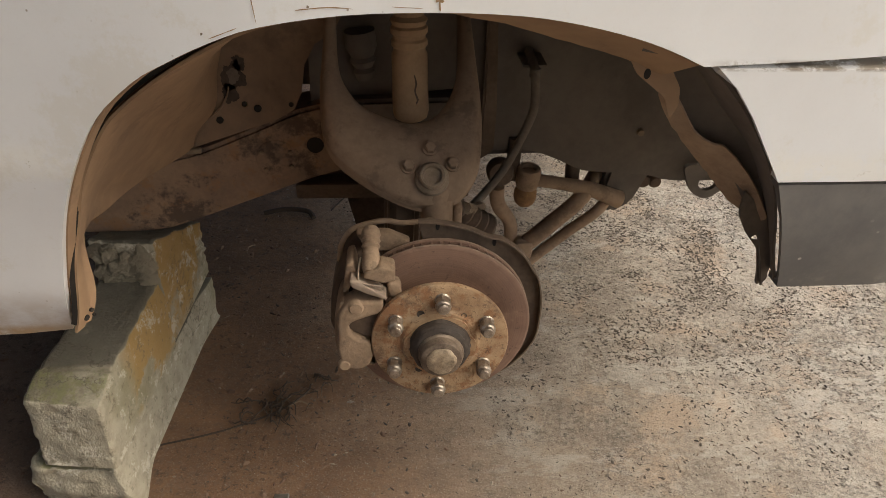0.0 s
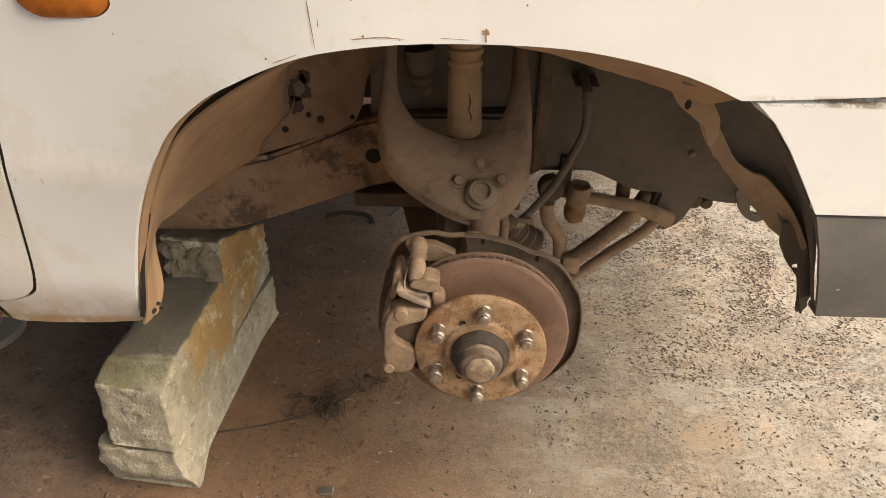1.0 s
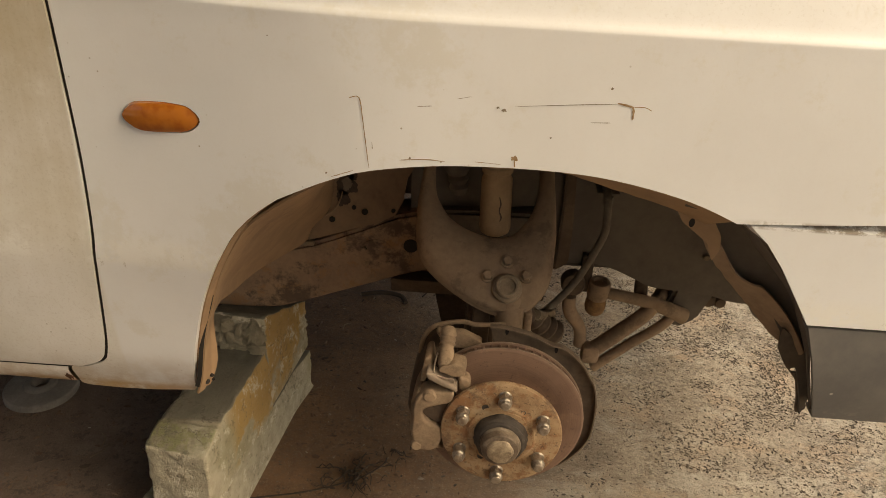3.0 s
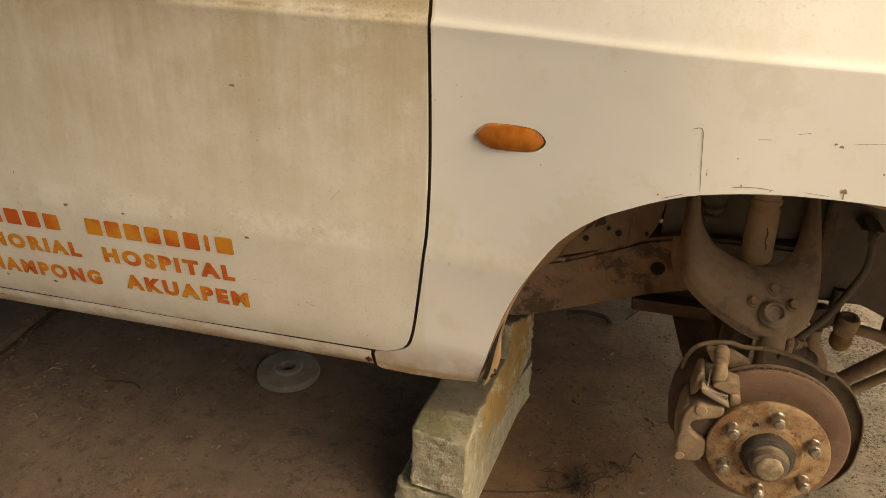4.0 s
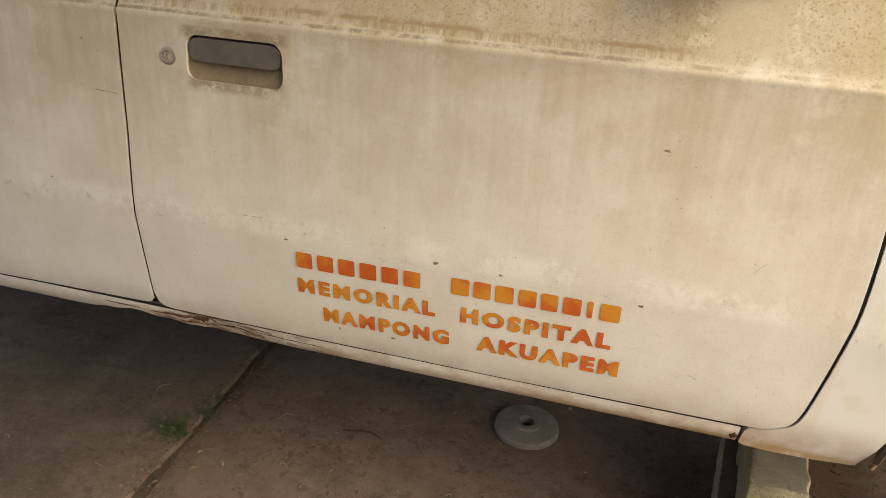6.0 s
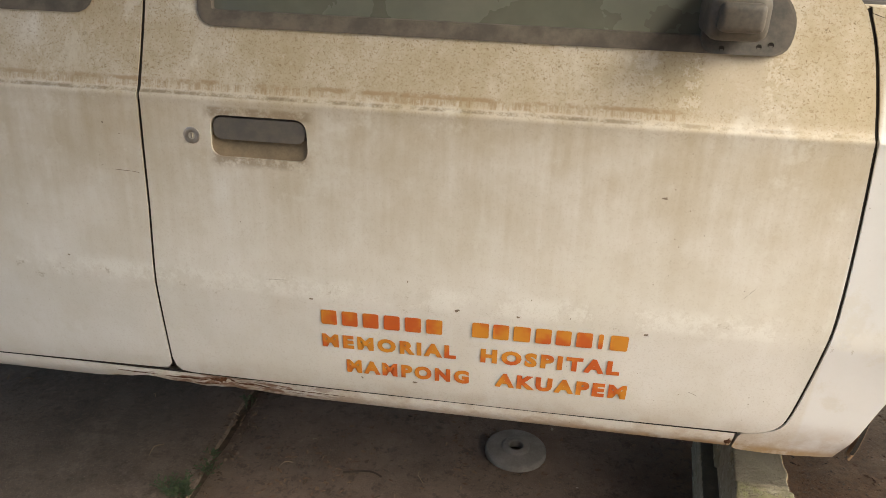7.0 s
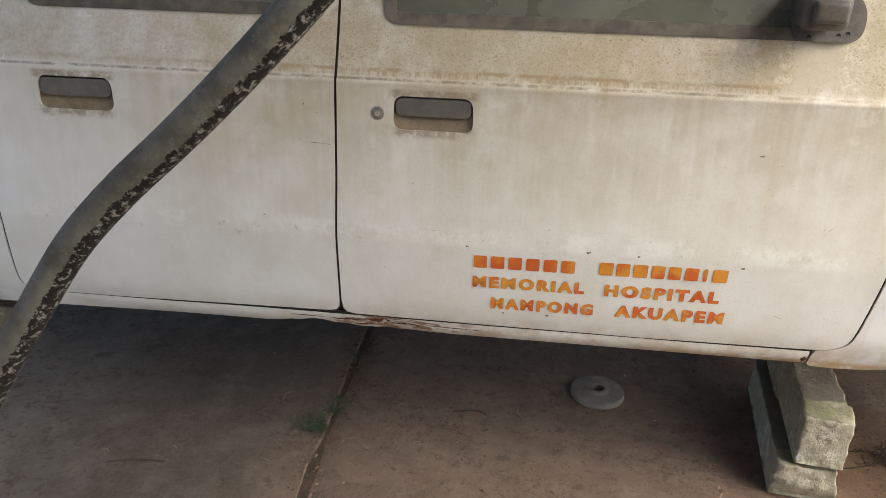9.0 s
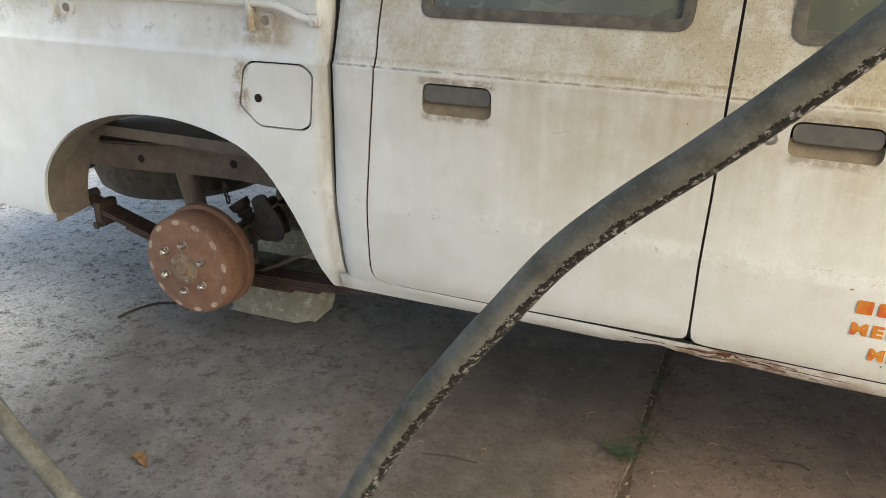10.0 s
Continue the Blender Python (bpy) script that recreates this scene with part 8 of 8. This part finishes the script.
def scratch(points, w, parent, material=None, name="scratch"):
    """A thin line of bare metal that lies on the flank."""
    bm = bmesh.new()
    pts = line2(points, 4) if len(points) > 2 else [tuple(Vector(points[0]).lerp(Vector(points[1]), i / 6)) for i in range(7)]
    up, dn = [], []
    for i, p in enumerate(pts):
        a, b = Vector(pts[max(i - 1, 0)]), Vector(pts[min(i + 1, len(pts) - 1)])
        d = (b - a).normalized()
        k = 0.65 * w * (0.35 + 0.65 * abs(noise.noise((i * 1.3, p[0] * 9, 2))) * 1.6) * (0.3 if i in (0, len(pts) - 1) else 1)
        for row, s in ((up, 1), (dn, -1)):
            x, z = p[0] - d.y * k * s, p[1] + d.x * k * s
            row.append((x, skin(x, z) - 0.0007, z))
    strip(bm, up, dn)
    part(name, bm, material or SCRATCH, parent)


def chip(x, z, r, parent, material=None, seed=0, shape=1.0):
    bm = bmesh.new()
    q = random.Random(seed + int(x * 1000))
    vs = []
    r *= 0.85
    for i in range(18):
        a = 2 * math.pi * i / 18
        s = r * (0.75 + 0.6 * noise.noise((math.cos(a) * 1.5, math.sin(a) * 1.5, x * 50 + seed)) + q.uniform(-0.12, 0.12))
        px, pz = x + s * math.cos(a) * shape, z + s * math.sin(a)
        vs.append(bm.verts.new((px, skin(px, pz) - 0.0007, pz)))
    f = bm.faces.new(vs)
    f.normal_update()
    if f.normal.y > 0:
        f.normal_flip()
    part("chip", bm, material or CHIP, parent)


wing = next(o for o in truck.children if o.name == "front_fender")
rdoor = next(o for o in truck.children if o.name == "rear_door")
scratch([(1.334, 0.848), (1.344, 0.8495), (1.3475, 0.83), (1.350, 0.81), (1.354, 0.778)], 0.0013, wing)
scratch([(1.494, 0.851), (1.54, 0.8555), (1.593, 0.860)], 0.0007, wing, CHIP)
scratch([(1.590, 0.8605), (1.601, 0.8585), (1.6055, 0.856), (1.606, 0.845)], 0.0022, wing)
scratch([(1.605, 0.8575), (1.616, 0.858), (1.623, 0.855)], 0.0009, wing)
scratch([(1.567, 0.840), (1.586, 0.841)], 0.0008, wing, CHIP)
scratch([(1.401, 0.845), (1.415, 0.8465)], 0.0007, wing, CHIP)
scratch([(1.439, 0.855), (1.452, 0.858)], 0.0006, wing, CHIP)
scratch([(1.357, 0.806), (1.3575, 0.798)], 0.0008, wing, CHIP)
scratch([(1.498, 0.800), (1.499, 0.7895)], 0.0020, wing)
chip(1.498, 0.7985, 0.0045, wing, SCRATCH, 1)
for x, z, r in ((1.478, 0.849, 0.002), (1.484, 0.8465, 0.0028), (1.583, 0.874, 0.002), (1.531, 0.822, 0.0013), (1.395, 0.792, 0.0016), (1.31, 0.768, 0.002), (1.255, 0.90, 0.0012)):
    chip(x, z, r, wing)
for pts, w in (([(1.385, 0.789), (1.41, 0.7915), (1.43, 0.7905)], 0.001), ([(1.46, 0.7925), (1.485, 0.7915)], 0.0007), ([(1.315, 0.764), (1.338, 0.7735)], 0.001)):
    scratch(pts, w, wing)
for x, z, r, s in ((0.258, 0.621, 0.003, 1.6), (0.489, 0.625, 0.0032, 2.0), (0.582, 0.624, 0.0028, 1.2), (0.774, 0.614, 0.0035, 1.5), (0.334, 0.472, 0.0036, 0.7), (0.422, 0.473, 0.0028, 2.0), (0.095, 0.561, 0.0014, 1), (0.411, 0.666, 0.0022, 0.6), (0.771, 0.829, 0.003, 2.0), (0.60, 0.655, 0.0014, 1), (0.66, 0.63, 0.0016, 1), (0.90, 0.70, 0.0014, 1), (0.15, 0.74, 0.0012, 1)):
    chip(x, z, r, door, None, 3, s)
scratch([(0.852, 0.514), (0.866, 0.508)], 0.0008, door, CHIP)
scratch([(0.186, 0.6485), (0.222, 0.650)], 0.0006, door, CHIP)
scratch([(0.90, 0.688), (0.915, 0.705)], 0.0005, door, CHIP)
scratch([(-0.045, 0.8085), (-0.012, 0.807), (-0.004, 0.805)], 0.0010, rdoor, CHIP)
scratch([(-0.30, 0.835), (-0.265, 0.845)], 0.0006, rdoor, CHIP)
for x, z, r in ((-0.142, 0.659, 0.0024), (-0.055, 0.88, 0.002), (-0.03, 0.865, 0.0016), (-0.20, 0.74, 0.0013), (-0.4, 0.62, 0.0016)):
    chip(x, z, r, rdoor)


# rust holes and torn seams on the sill below the door joint
rocker = next(o for o in truck.children if o.name == "sill")
DEEPRUST = dusty("deep_rust", (0.17, 0.065, 0.025), (0.07, 0.032, 0.018), 70)


def rust_patch(x0, x1, z0, z1, seed, material=None):
    """A ragged flake of rust that lies on the sill."""
    bm = bmesh.new()
    q = random.Random(seed)
    n = 18
    top, low = [], []
    for i in range(n + 1):
        t = i / n
        x = x0 + (x1 - x0) * t
        h = (z1 - z0) * (math.sin(math.pi * t) ** 0.6) * 0.5
        m = (z0 + z1) / 2 - 0.012 * (x - x0)
        for row, sgn in ((top, 1), (low, -1)):
            z = m + sgn * h * q.uniform(0.5, 1.2)
            row.append((x, skin(x, max(z, 0.40)) - 0.0012 + 0.006 * math.exp(-((x - 0.10) / 0.07) ** 2) * (1 + noise.noise((x * 40, 0, 0))) * (1 if z < 0.425 else 0), z))
    strip(bm, top, low)
    part("rust_patch", bm, material or DEEPRUST, rocker, "flaking brown rust")


rust_patch(0.052, 0.100, 0.410, 0.424, 1)
rust_patch(-0.03, 0.055, 0.414, 0.420, 2)
rust_patch(0.095, 0.165, 0.411, 0.416, 3)
rust_patch(-0.12, -0.04, 0.418, 0.4215, 4)
rust_patch(0.17, 0.30, 0.4135, 0.4165, 5)
rust_patch(0.02, 0.07, 0.4025, 0.407, 6)
rust_patch(0.93, 0.942, 0.398, 0.416, 7)

# recess and gap beside the cowl, at the top of the fender
bm = panel(rounded([(1.036, 1.0895), (1.040, 1.074), (1.055, 1.068), (1.078, 1.069), (1.090, 1.080), (1.088, 1.0895)], 0.008, 4), (), 0.001, 0.02, 0.03, 0.0015)
part("cowl_recess", bm, GREYHOLE, wing, "dark oval recess below the windscreen")
scratch([(0.996, 1.0855), (1.006, 1.080), (1.026, 1.074), (1.043, 1.0705), (1.066, 1.0672), (1.085, 1.068), (1.121, 1.0635), (1.20, 1.056)], 0.0012, wing, GAP, "panel_gap_strip")
for x, z in ((0.865, 1.034), (0.880, 1.037), (0.818, 1.030)):
    bm = bmesh.new()
    y = skin(x, z) - 0.0122
    lathe(bm, [(0, 0.0), (0.0022, 0.0), (0.0034, 0.0008), (0.0040, -0.001)], along((x, y, z), (x, y - 1, z)), 10)
    part("screw_hole", bm, GAP, next(o for o in truck.children if o.name == "front_door"))
